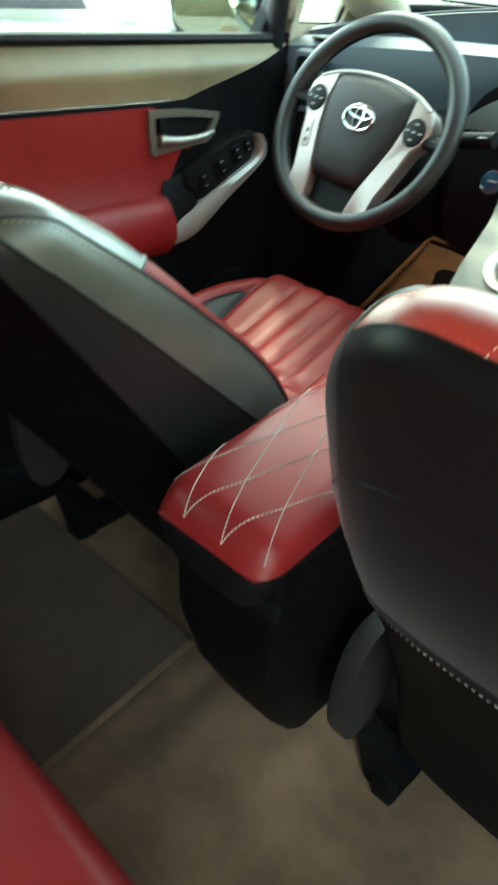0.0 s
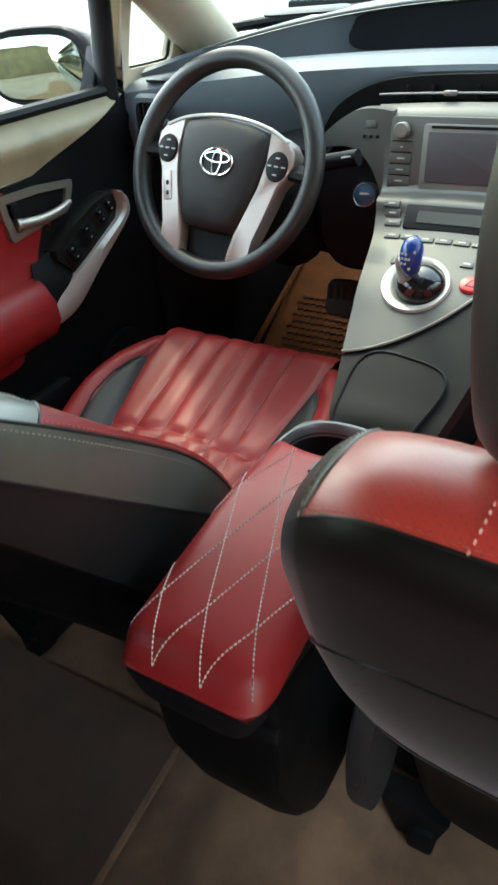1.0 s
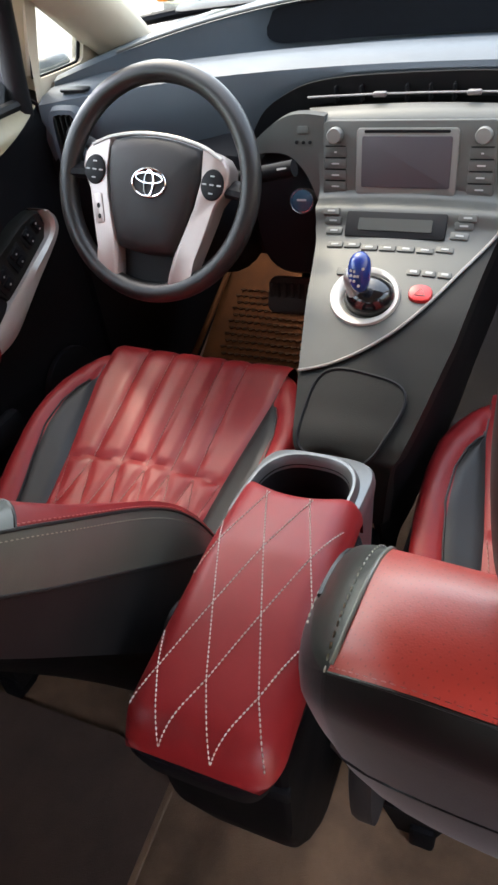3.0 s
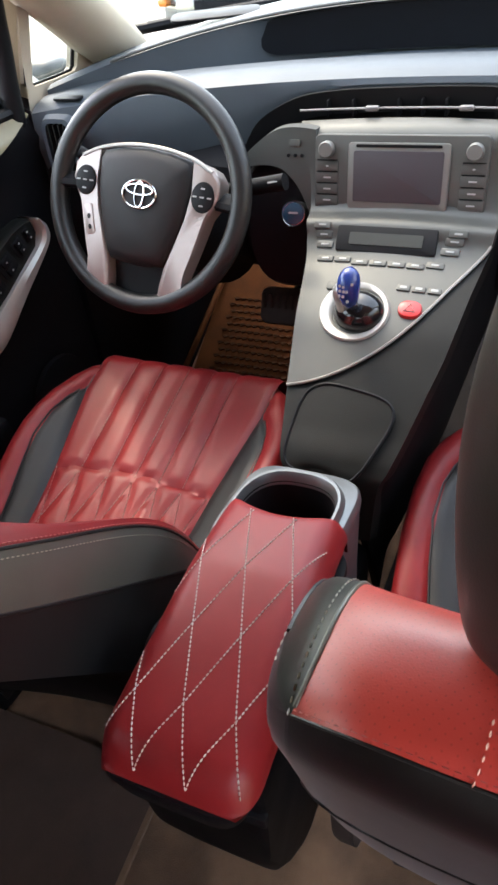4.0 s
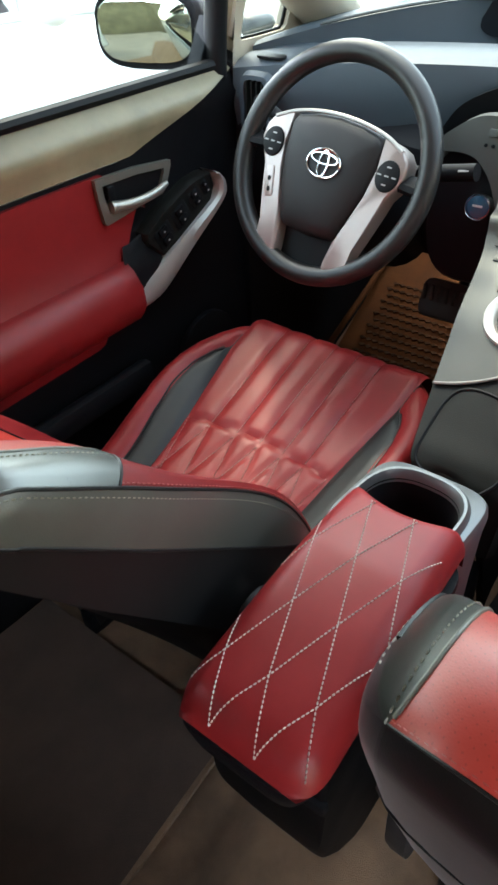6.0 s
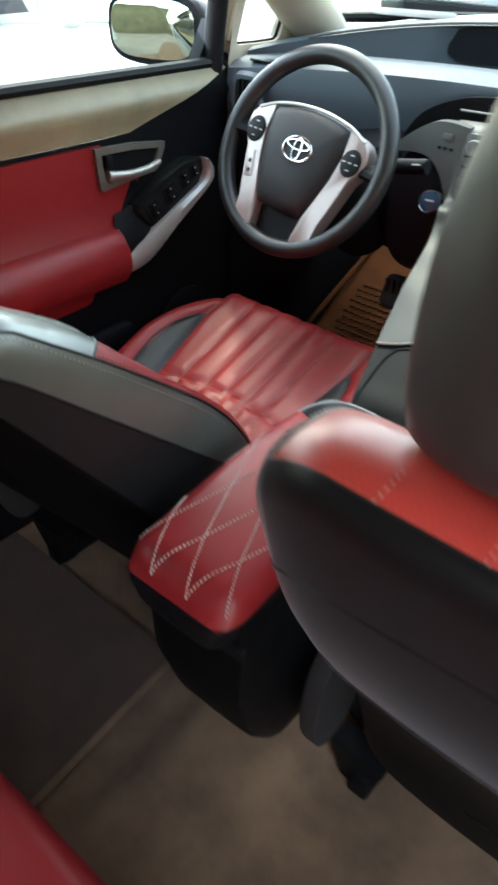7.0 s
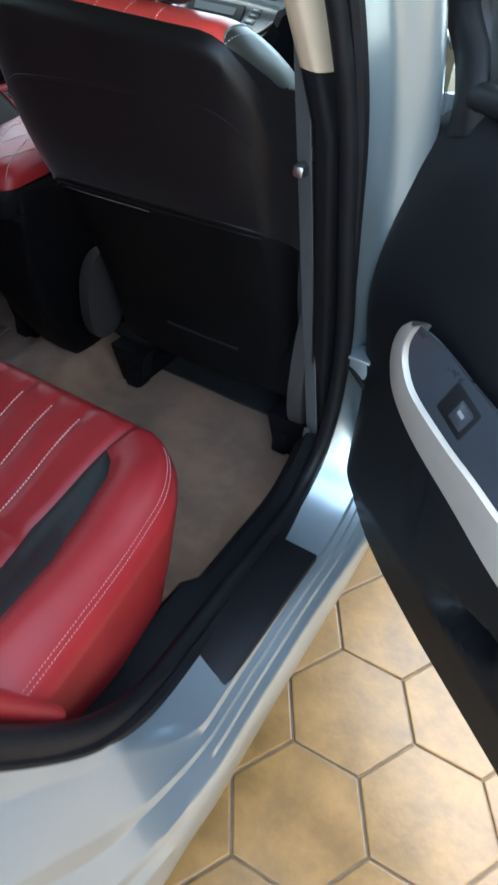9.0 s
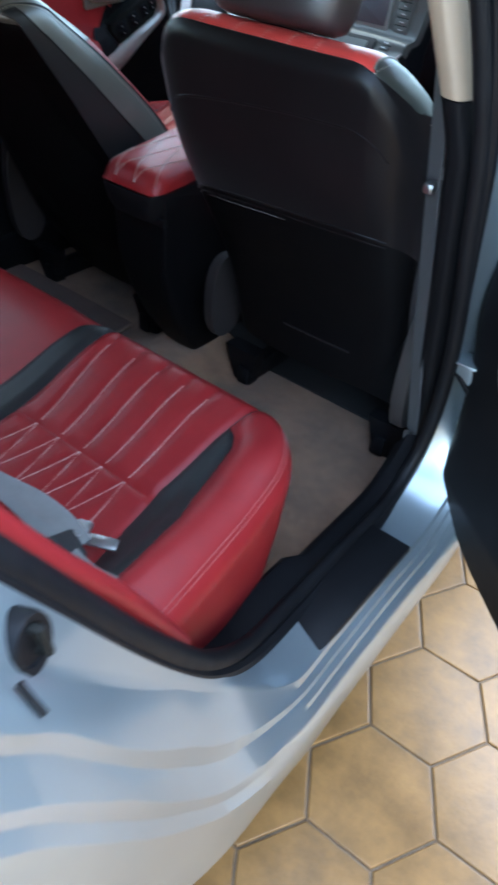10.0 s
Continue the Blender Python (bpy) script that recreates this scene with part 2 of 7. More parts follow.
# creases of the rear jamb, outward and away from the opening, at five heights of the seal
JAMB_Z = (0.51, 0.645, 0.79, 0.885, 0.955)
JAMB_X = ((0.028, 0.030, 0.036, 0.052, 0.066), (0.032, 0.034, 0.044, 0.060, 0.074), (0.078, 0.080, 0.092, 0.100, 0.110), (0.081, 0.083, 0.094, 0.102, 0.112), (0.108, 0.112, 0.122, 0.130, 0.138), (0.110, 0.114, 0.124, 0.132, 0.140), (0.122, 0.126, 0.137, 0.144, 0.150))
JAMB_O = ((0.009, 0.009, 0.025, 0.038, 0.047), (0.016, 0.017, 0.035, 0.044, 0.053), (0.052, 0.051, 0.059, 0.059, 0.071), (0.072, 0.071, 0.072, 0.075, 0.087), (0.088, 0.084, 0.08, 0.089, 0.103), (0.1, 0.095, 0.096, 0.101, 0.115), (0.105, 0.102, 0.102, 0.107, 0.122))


def spread(profile, n):
    """n points along a list of points, evenly by index."""
    u = np.linspace(0, len(profile) - 1, n)
    return [(float(np.interp(q, range(len(profile)), [c[0] for c in profile])), float(np.interp(q, range(len(profile)), [c[1] for c in profile]))) for q in u]


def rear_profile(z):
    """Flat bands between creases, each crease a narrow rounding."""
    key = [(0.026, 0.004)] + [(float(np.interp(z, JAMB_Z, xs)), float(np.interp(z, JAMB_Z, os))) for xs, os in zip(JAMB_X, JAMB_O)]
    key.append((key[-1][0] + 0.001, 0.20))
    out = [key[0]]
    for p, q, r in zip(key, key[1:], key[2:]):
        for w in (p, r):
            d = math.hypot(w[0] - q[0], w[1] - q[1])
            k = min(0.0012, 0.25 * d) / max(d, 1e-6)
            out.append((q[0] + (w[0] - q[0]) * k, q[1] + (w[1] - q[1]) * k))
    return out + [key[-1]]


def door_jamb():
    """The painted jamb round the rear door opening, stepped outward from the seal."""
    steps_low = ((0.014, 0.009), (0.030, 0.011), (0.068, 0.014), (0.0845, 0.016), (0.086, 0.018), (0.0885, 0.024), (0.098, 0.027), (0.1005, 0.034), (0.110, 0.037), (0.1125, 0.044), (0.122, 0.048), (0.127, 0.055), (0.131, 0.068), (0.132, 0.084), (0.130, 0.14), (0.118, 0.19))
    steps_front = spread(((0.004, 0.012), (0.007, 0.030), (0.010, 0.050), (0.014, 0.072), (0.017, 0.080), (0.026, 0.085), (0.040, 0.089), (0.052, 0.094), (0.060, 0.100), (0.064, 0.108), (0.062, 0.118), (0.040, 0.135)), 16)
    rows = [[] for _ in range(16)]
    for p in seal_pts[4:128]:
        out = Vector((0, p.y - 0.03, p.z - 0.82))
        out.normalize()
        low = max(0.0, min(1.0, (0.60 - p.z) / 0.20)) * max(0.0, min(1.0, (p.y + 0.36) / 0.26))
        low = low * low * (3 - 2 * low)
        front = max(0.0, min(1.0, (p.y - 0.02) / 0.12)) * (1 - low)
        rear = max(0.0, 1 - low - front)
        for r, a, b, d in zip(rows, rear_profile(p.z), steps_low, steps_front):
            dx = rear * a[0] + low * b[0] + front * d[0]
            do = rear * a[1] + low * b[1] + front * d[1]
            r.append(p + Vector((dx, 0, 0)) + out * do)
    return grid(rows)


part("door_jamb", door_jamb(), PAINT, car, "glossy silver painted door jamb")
part("door_seal", tube(seal_pts, [0.013 + 0.006 * max(0.0, min(1.0, (-0.12 - p.y) / 0.2)) for p in seal_pts], 10), RUBBER, car, "black rubber door seal")
part("seal_lip", tube([p + (Vector((0.016, 0, 0)) + Vector((0, p.y - 0.03, p.z - 0.82)).normalized() * 0.010) * (1 - 0.7 * max(0.0, min(1.0, (p.y - 0.22) / 0.12))) for p in seal_pts], [0.011 - 0.003 * max(0.0, min(1.0, (p.y - 0.22) / 0.12)) for p in seal_pts], 8), RUBBER, car)
sm = frame_m((0.7765, -0.5025, 0.9162), (-0.377, 0.926, 0), (-0.17, -0.07, 1))
st = part("lock_grommet", loft([[sm @ Vector((x * k, y * k, z)) for x, y in oval(0.040, 0.045, 28)] for k, z in ((1.0, -0.03), (1.0, 0.0), (0.93, 0.004), (0.70, 0.003), (0.64, 0.001))]), RUBBER, car, "round black rubber grommet")
part("lock_striker", tube([sm @ Vector((0.004, 0.010, -0.002)), sm @ Vector((0.004, 0.010, 0.008)), sm @ Vector((0.004, -0.010, 0.008)), sm @ Vector((0.004, -0.010, -0.002))], 0.004, 8), CONSOLE, st, "grey lock striker")
part("jamb_slot", tube([(0.803, -0.528, 0.932), (0.810, -0.5265, 0.9225), (0.818, -0.525, 0.914)], 0.0028, 8), RUBBER, car, "dark drain slot")


def sill():
    # inner sill trim, black plastic, with a step where the carpet ends
    prof = ((0.600, 0.270), (0.603, 0.352), (0.612, 0.362), (0.640, 0.366), (0.662, 0.362), (0.672, 0.372))
    rows = []
    for x, z in prof:
        row = []
        for i in range(31):
            y = -0.30 + 0.72 * i / 30
            rise = max(0, (-0.08 - y)) ** 1.6 * 1.9 + max(0, y - 0.30) ** 2 * 7
            notch = 0.018 if y > 0.10 else 0.0
            row.append((x + (notch if x < 0.63 else 0), y, z + rise * (x - 0.5) * 6))
        rows.append(row)
    part("sill_trim", thick(rows, 0.012, (0, 0, -1)), DARK, car, "black moulded sill trim")
    part("scuff_plate", rbox((0.7265, 0.098, 0.3700), (0.080, 0.284, 0.016), 0.004), RUBBER, car, "dull black scuff plate")


sill()


PILLARM = material("tan_pillar_plastic", (0.34, 0.26, 0.185), 0.6, spots=0.08, spot_size=9, grain=0.2, grain_size=900)


def pillar_b():
    # inner cover: beige above, black below
    def sect(z):
        y = 0.262 + (1.07 - z) * (0.30 if z < 1.07 else 0.40)
        x = 0.651 - max(0, z - 1.0) * 0.24 - max(0, 0.75 - z) * 0.02
        pts = [(x - 0.030, y + 0.16, z), (x - 0.028, y + 0.05, z), (x - 0.017, y + 0.008, z), (x, y - 0.003, z), (x + 0.014, y + 0.001, z), (x + 0.024, y + 0.04, z), (x + 0.034, y + 0.16, z)]
        return [tuple(q) for q in smooth_path(pts, 25)]
    part("pillar_cover_upper", loft([sect(1.072 + 0.35 * i / 12) for i in range(13)]), PILLARM, car, "beige upper pillar cover")
    part("pillar_cover_lower", loft([sect(0.36 + 0.71 * i / 20) for i in range(21)]), DARK, car, "black lower pillar cover")
    hm = frame_m((0, 0.395, 0), (1, 0, 0), (0, 0, 1))
    hinge = part("door_hinge", slab([(0.694, 0.664), (0.698, 0.637), (0.713, 0.630), (0.727, 0.619), (0.737, 0.640), (0.736, 0.660)], 0.030, hm, 0.003), PAINT, car, "silver door hinge bracket")
    part("hinge_ledge", rbox((0.715, 0.390, 0.6655), (0.046, 0.030, 0.0045), 0.0015), PAINT, hinge, "bright upper edge of the bracket")
    # the bracket's shadow on the jamb, laid in as a black plate
    part("hinge_shadow", slab([(0.697, 0.633), (0.699, 0.628), (0.738, 0.592), (0.737, 0.606), (0.724, 0.616), (0.712, 0.627)], 0.012, frame_m((0, 0.399, 0), (1, 0, 0), (0, 0, 1)), 0.001), RUBBER, hinge, "black plate standing for the shadow under the bracket")


pillar_b()


def body_side(s, name):
    """Outer front door skin and far body side, with a window opening."""
    x = 0.0 + s * 0.80
    def flank(y0, y1, z0, z1):
        rows = [[(x + s * 0.05 * math.sin(math.pi * min(1, (z0 + (z1 - z0) * i / 8) / 1.1)), y0 + (y1 - y0) * j / 8, z0 + (z1 - z0) * i / 8) for j in range(9)] for i in range(9)]
        return thick(rows, 0.03, (-s, 0, 0))
    if s < 0:
        part(name, join(flank(-1.6, 2.4, 0.20, 1.0)), PAINT, car)
    else:
        part(name, flank(0.50, 2.4, 0.20, 1.0), PAINT, car)
        part("rear_quarter", flank(-1.9, -0.62, 0.20, 1.0), PAINT, car)


body_side(-1, "body_side")
body_side(1, "body_side")


def roof():
    rows = []
    for i in range(17):
        y = 0.86 - 2.5 * i / 16
        row = []
        for j in range(17):
            u = -1 + 2 * j / 16
            row.append((0.60 * u - 0.01, y, 1.455 - 0.05 * abs(u) ** 3 - 0.05 * ((y + 0.3) / 1.3) ** 2))
        rows.append(row)
    part("headliner", thick(rows, 0.015, (0, 0, 1)), BEIGE, car, "beige cloth roof lining")
    outer = [[(p[0] * 1.13, p[1], p[2] + 0.03) for p in r] for r in rows]
    part("roof_skin", thick(outer, 0.01, (0, 0, 1)), PAINT, car)


roof()


def front_pillars(s):
    # sloping screen pillar: thick beige trim from dash corner up to roof
    base, top = Vector((s * 0.70, 1.50, 1.13)), Vector((s * 0.575, 0.86, 1.42))
    pts = smooth_path([base + Vector((s * 0.02, 0.09, -0.06)), base, base.lerp(top, 0.35) + Vector((s * 0.01, 0, 0.035)), base.lerp(top, 0.7) + Vector((s * 0.008, 0, 0.03)), top, top + Vector((-s * 0.01, -0.5, 0.01)), top + Vector((-s * 0.02, -1.3, -0.03))], 40)
    part("screen_pillar_trim", tube(pts, [0.055 + 0.012 * math.sin(i / 6) for i in range(40)], 14, flat=0.75), BEIGE, car, "beige screen pillar trim")
    # panel between the door front post and the pillar, round the quarter glass
    inner = [(1.272, 1.237), (1.30, 1.226), (1.36, 1.196), (1.40, 1.17), (1.408, 1.155), (1.40, 1.115), (1.39, 1.108), (1.33, 1.108), (1.262, 1.110), (1.252, 1.117), (1.257, 1.17), (1.264, 1.225)]
    outer = [(1.235, 1.30), (1.29, 1.29), (1.39, 1.25), (1.47, 1.21), (1.53, 1.165), (1.53, 1.09), (1.47, 1.05), (1.33, 1.05), (1.24, 1.05), (1.222, 1.07), (1.222, 1.16), (1.225, 1.26)]

    def X(z, o):
        return s * (0.722 - max(0, z - 1.1) * 0.22 + o)
    n = len(inner)
    ring = lambda pts, o: [(X(z, o), y, z) for y, z in pts]
    mid = [((a[0] * 0.75 + b[0] * 0.25), (a[1] * 0.75 + b[1] * 0.25)) for a, b in zip(inner, outer)]
    rings = [ring(outer, 0.0), ring(mid, 0.0), ring(inner, 0.008), ring(inner, 0.035), ring(outer, 0.04)]
    vs, fs = loft(rings, caps=(False, False))
    part("quarter_panel_trim", (vs, fs), BEIGE, car, "cream quarter window surround")
    part("quarter_glass_seal", tube([(X(z, 0.020), y, z) for y, z in inner], 0.0045, 6, closed=True), RUBBER, car)
    g = part("quarter_glass", thick([[(X(z, 0.024), y, z) for y, z in ((1.255, 1.11), (1.40, 1.11))], [(X(1.23, 0.024), 1.262, 1.235), (X(1.165, 0.024), 1.405, 1.165)]], 0.003, (s, 0, 0)), GLASS, car, "clear quarter window pane", smooth=False)


front_pillars(-1)
front_pillars(1)


def windscreen():
    rows = []
    for i in range(13):
        v = i / 12
        row = []
        for j in range(21):
            u = -1 + 2 * j / 20
            y = (1.80 - 0.26 * u * u) * (1 - v) + (0.88 - 0.06 * u * u) * v
            z = 1.165 * (1 - v) + 1.43 * v + 0.05 * math.sin(math.pi * v) - 0.03 * u * u * (1 - v)
            row.append(((0.74 - 0.14 * v) * u - 0.01, y, z))
        rows.append(row)
    g = part("windscreen", thick(rows, 0.004, (0, 0.5, 0.85)), SCREEN_GLASS, car, "curved laminated windscreen, solar tinted")
    part("screen_edge_band", tube([Vector(p) + Vector((0, -0.004, 0.004)) for p in rows[0]], 0.011, 8), RUBBER, car, "black screen edge band")


windscreen()


FOOTWELL_SHEET = material("near_black_sheet", (0.016, 0.015, 0.015), 0.95, spots=0.3, spot_size=9, grain=0.9, grain_size=900, bump=0.35)


def floor_pan():
    rows = []
    for i in range(41):
        y = -0.6 + 2.5 * i / 40
        row = []
        for j in range(41):
            x = -0.69 + 1.33 * j / 40
            z = 0.268 + 0.055 * math.exp(-((x + 0.01) / 0.10) ** 4) + 0.004 * noise.noise(Vector((x * 9, y * 9, 0))) + max(0, y - 1.45) * 0.55
            row.append((x, y, z))
        rows.append(row)
    part("floor_carpet", thick(rows, 0.02, (0, 0, -1)), CARPET, car, "worn taupe floor carpet")
    # thin near-black sheet just above the taupe carpet, passenger side only
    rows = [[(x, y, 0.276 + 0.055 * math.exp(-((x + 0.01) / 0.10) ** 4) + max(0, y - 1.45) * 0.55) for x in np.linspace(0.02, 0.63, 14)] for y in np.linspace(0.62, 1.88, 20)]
    part("footwell_sheet", thick(rows, 0.004, (0, 0, -1)), FOOTWELL_SHEET, car, "near-black sheet over the carpet of the passenger footwell")
    part("firewall", rbox((-0.01, 1.92, 0.72), (1.42, 0.04, 0.9), 0.01), DARK, car)
    part("underbody", rbox((-0.06, 0.4, 0.22), (1.52, 3.6, 0.05), 0.02), DARK, car)
    part("left_sill", rbox((-0.735, 0.1, 0.30), (0.09, 3.4, 0.14), 0.02), DARK, car, "black left sill trim")
    part("left_rear_trim", rbox((-0.735, -0.75, 0.68), (0.06, 1.1, 0.76), 0.02), DARK, car, "black trim of the far rear door")


floor_pan()
part("hatch_wall", thick([[(x, -1.72, z) for x in np.linspace(-0.7, 0.7, 6)] for z in (0.25, 0.7, 1.06)], 0.04, (0, -1, 0)), DARK, car)
part("load_floor", rbox((-0.01, -1.15, 0.60), (1.36, 1.15, 0.04), 0.01), CARPET, car)
part("hatch_glass", thick([[(x, -1.74, 1.06) for x in np.linspace(-0.66, 0.66, 6)], [(x * 0.9, -1.60, 1.36) for x in np.linspace(-0.66, 0.66, 6)]], 0.004, (0, -1, 0.2)), TINT, car, "dark tinted hatch window")
for s in (-1, 1):
    part("rear_side_trim", thick([[(s * 0.70, y, z) for y in np.linspace(-1.72, -0.22 if s < 0 else -0.66, 8)] for z in np.linspace(0.25, 1.08, 6)], 0.03, (s, 0, 0)), DARK, car)
    part("rear_side_glass", thick([[(s * 0.715, y, 1.08) for y in np.linspace(-1.72, -0.22 if s < 0 else -0.66, 4)], [(s * 0.60, y, 1.40) for y in np.linspace(-1.60, -0.22 if s < 0 else -0.66, 4)]], 0.003, (s, 0, 0)), TINT, car, "dark tinted rear side window")
part("pillar_cover_left", loft([[(-0.66 + 0.2 * max(0, z - 1.0) + dx, 0.255 + (1.07 - z) * 0.3 + dy, z) for dx, dy in ((-0.05, 0), (0.0, 0.01), (0.01, 0.05), (0.0, 0.10), (-0.05, 0.11))] for z in np.linspace(1.06, 1.42, 8)]), PILLARM, car, "beige upper pillar cover")
for s in (-1, 1):
    part("kick_panel", thick([[(s * (0.70 - 0.04 * (y - 1.2)), y, z) for y in np.linspace(1.215, 1.92, 8)] for z in np.linspace(0.27, 1.07, 6)], 0.03, (s, 0, 0)), DARK, car, "black footwell side panel")

# ---- driver door, closed ----
door = thing("front_door", (-0.74, 0.9, 0.3), "closed front door with beige top, red leather panel and silver trim", "car door")


def door_surface(y, z):
    """The inner face of the door trim."""
    x = -0.712
    x += 0.030 * math.exp(-((z - 0.79) / 0.055) ** 2) * (1 / (1 + math.exp((y - 0.95) / 0.03)))
    x += 0.045 * max(0.0, (0.70 - z)) * 0.5
    x -= 0.02 * max(0, (z - 1.03) / 0.06) ** 2
    x += 0.014 * math.exp(-((z - 1.045) / 0.03) ** 2)
    return x


def door_sheet(name, rows_yz, mat, label="", depth=0.02, lift=0.0):
    rows = [[(door_surface(y, z) + lift, y, z) for y, z in r] for r in rows_yz]
    return part(name, thick(rows, depth, (-1, 0, 0)), mat, door, label)


def strip(lo, hi, y0, y1, nu=40, nv=10):
    return [[(y0 + (y1 - y0) * j / nu, lo(y0 + (y1 - y0) * j / nu) * (1 - i / nv) + hi(y0 + (y1 - y0) * j / nu) * i / nv) for j in range(nu + 1)] for i in range(nv + 1)]


door_sheet("upper_trim", strip(lambda y: 0.998 - 0.012 * (y - 0.6) + max(0, y - 0.93) * 0.30, lambda y: 1.088 - 0.012 * (y - 0.7), -0.2, 1.215), GREYBEIGE, "worn beige upper door trim")
door_sheet("red_panel", strip(lambda y: 0.69 + 0.02 * (y - 0.7) + max(0, y - 0.845) ** 1.15 * 1.9 + (0.11 if y > 0.845 else 0.11 * max(0.0, (y - 0.80) / 0.045)), lambda y: 0.988 - 0.012 * (y - 0.6) - max(0, y - 0.86) * 0.95, -0.2, 0.945, nu=80), RED, "red leather door panel", lift=0.004)
door_sheet("lower_trim", strip(lambda y: 0.30, lambda y: 0.995 - 0.012 * (y - 0.6) + max(0, y - 0.93) * 0.30, -0.2, 1.222, nv=24), DARK, "black lower door trim", lift=-0.004)
part("window_channel", tube([(-0.728, y, 1.092 - 0.012 * (y - 0.7)) for y in (-0.2, 0.4, 0.9, 1.2)], 0.011, 8), RUBBER, door, "black window channel rubber")


def plane_door(u, v, off=0.0):
    """A point on the door face by its y and z, set off into the cabin."""
    return Vector((door_surface(u, v) + off, u, v))


LEVER = material("satin_lever_metal", (0.36, 0.34, 0.30), 0.34, metal=0.7, spots=0.05, spot_size=30)


SURROUND = material("dull_silver_plastic", (0.20, 0.185, 0.155), 0.4, metal=0.5, spots=0.05, spot_size=30)


def inner_handle():
    out = [(0.838, 0.983), (0.93, 0.979), (1.013, 0.968), (1.012, 0.958), (0.995, 0.925), (0.985, 0.917), (0.92, 0.912), (0.850, 0.905), (0.845, 0.911), (0.840, 0.95)]
    inn = [(0.852, 0.970), (0.93, 0.967), (0.995, 0.959), (0.994, 0.952), (0.982, 0.931), (0.975, 0.926), (0.92, 0.923), (0.865, 0.919), (0.860, 0.922), (0.853, 0.95)]
    rings = [[plane_door(y, z, 0.002) for y, z in out], [plane_door(y, z, 0.012) for y, z in out], [plane_door(y, z, 0.012) for y, z in inn], [plane_door(y, z, 0.003) for y, z in inn]]
    b = part("handle_bezel", loft(rings, caps=(False, False)), SURROUND, door, "silver handle surround")
    part("handle_cup", loft([[plane_door(y, z, 0.006) for y, z in inn], [plane_door(0.92 + (y - 0.92) * 0.8, 0.943 + (z - 0.943) * 0.8, -0.0) for y, z in inn]]), DARK, b)
    part("pull_lever", tube(smooth_path([plane_door(0.862, 0.932, 0.014), plane_door(0.875, 0.931, 0.016), plane_door(0.91, 0.930, 0.026), plane_door(0.95, 0.932, 0.028), plane_door(0.985, 0.938, 0.024)], 16), [0.010, 0.011, 0.0105, 0.010, 0.009, 0.0085, 0.008, 0.008, 0.0075, 0.0075, 0.0075, 0.007, 0.007, 0.0065, 0.006, 0.005], 10), LEVER, b, "satin chrome pull lever")
    part("lock_tab", rbox(plane_door(0.866, 0.956, 0.012), (0.012, 0.016, 0.024), 0.003), DARK, b)


inner_handle()


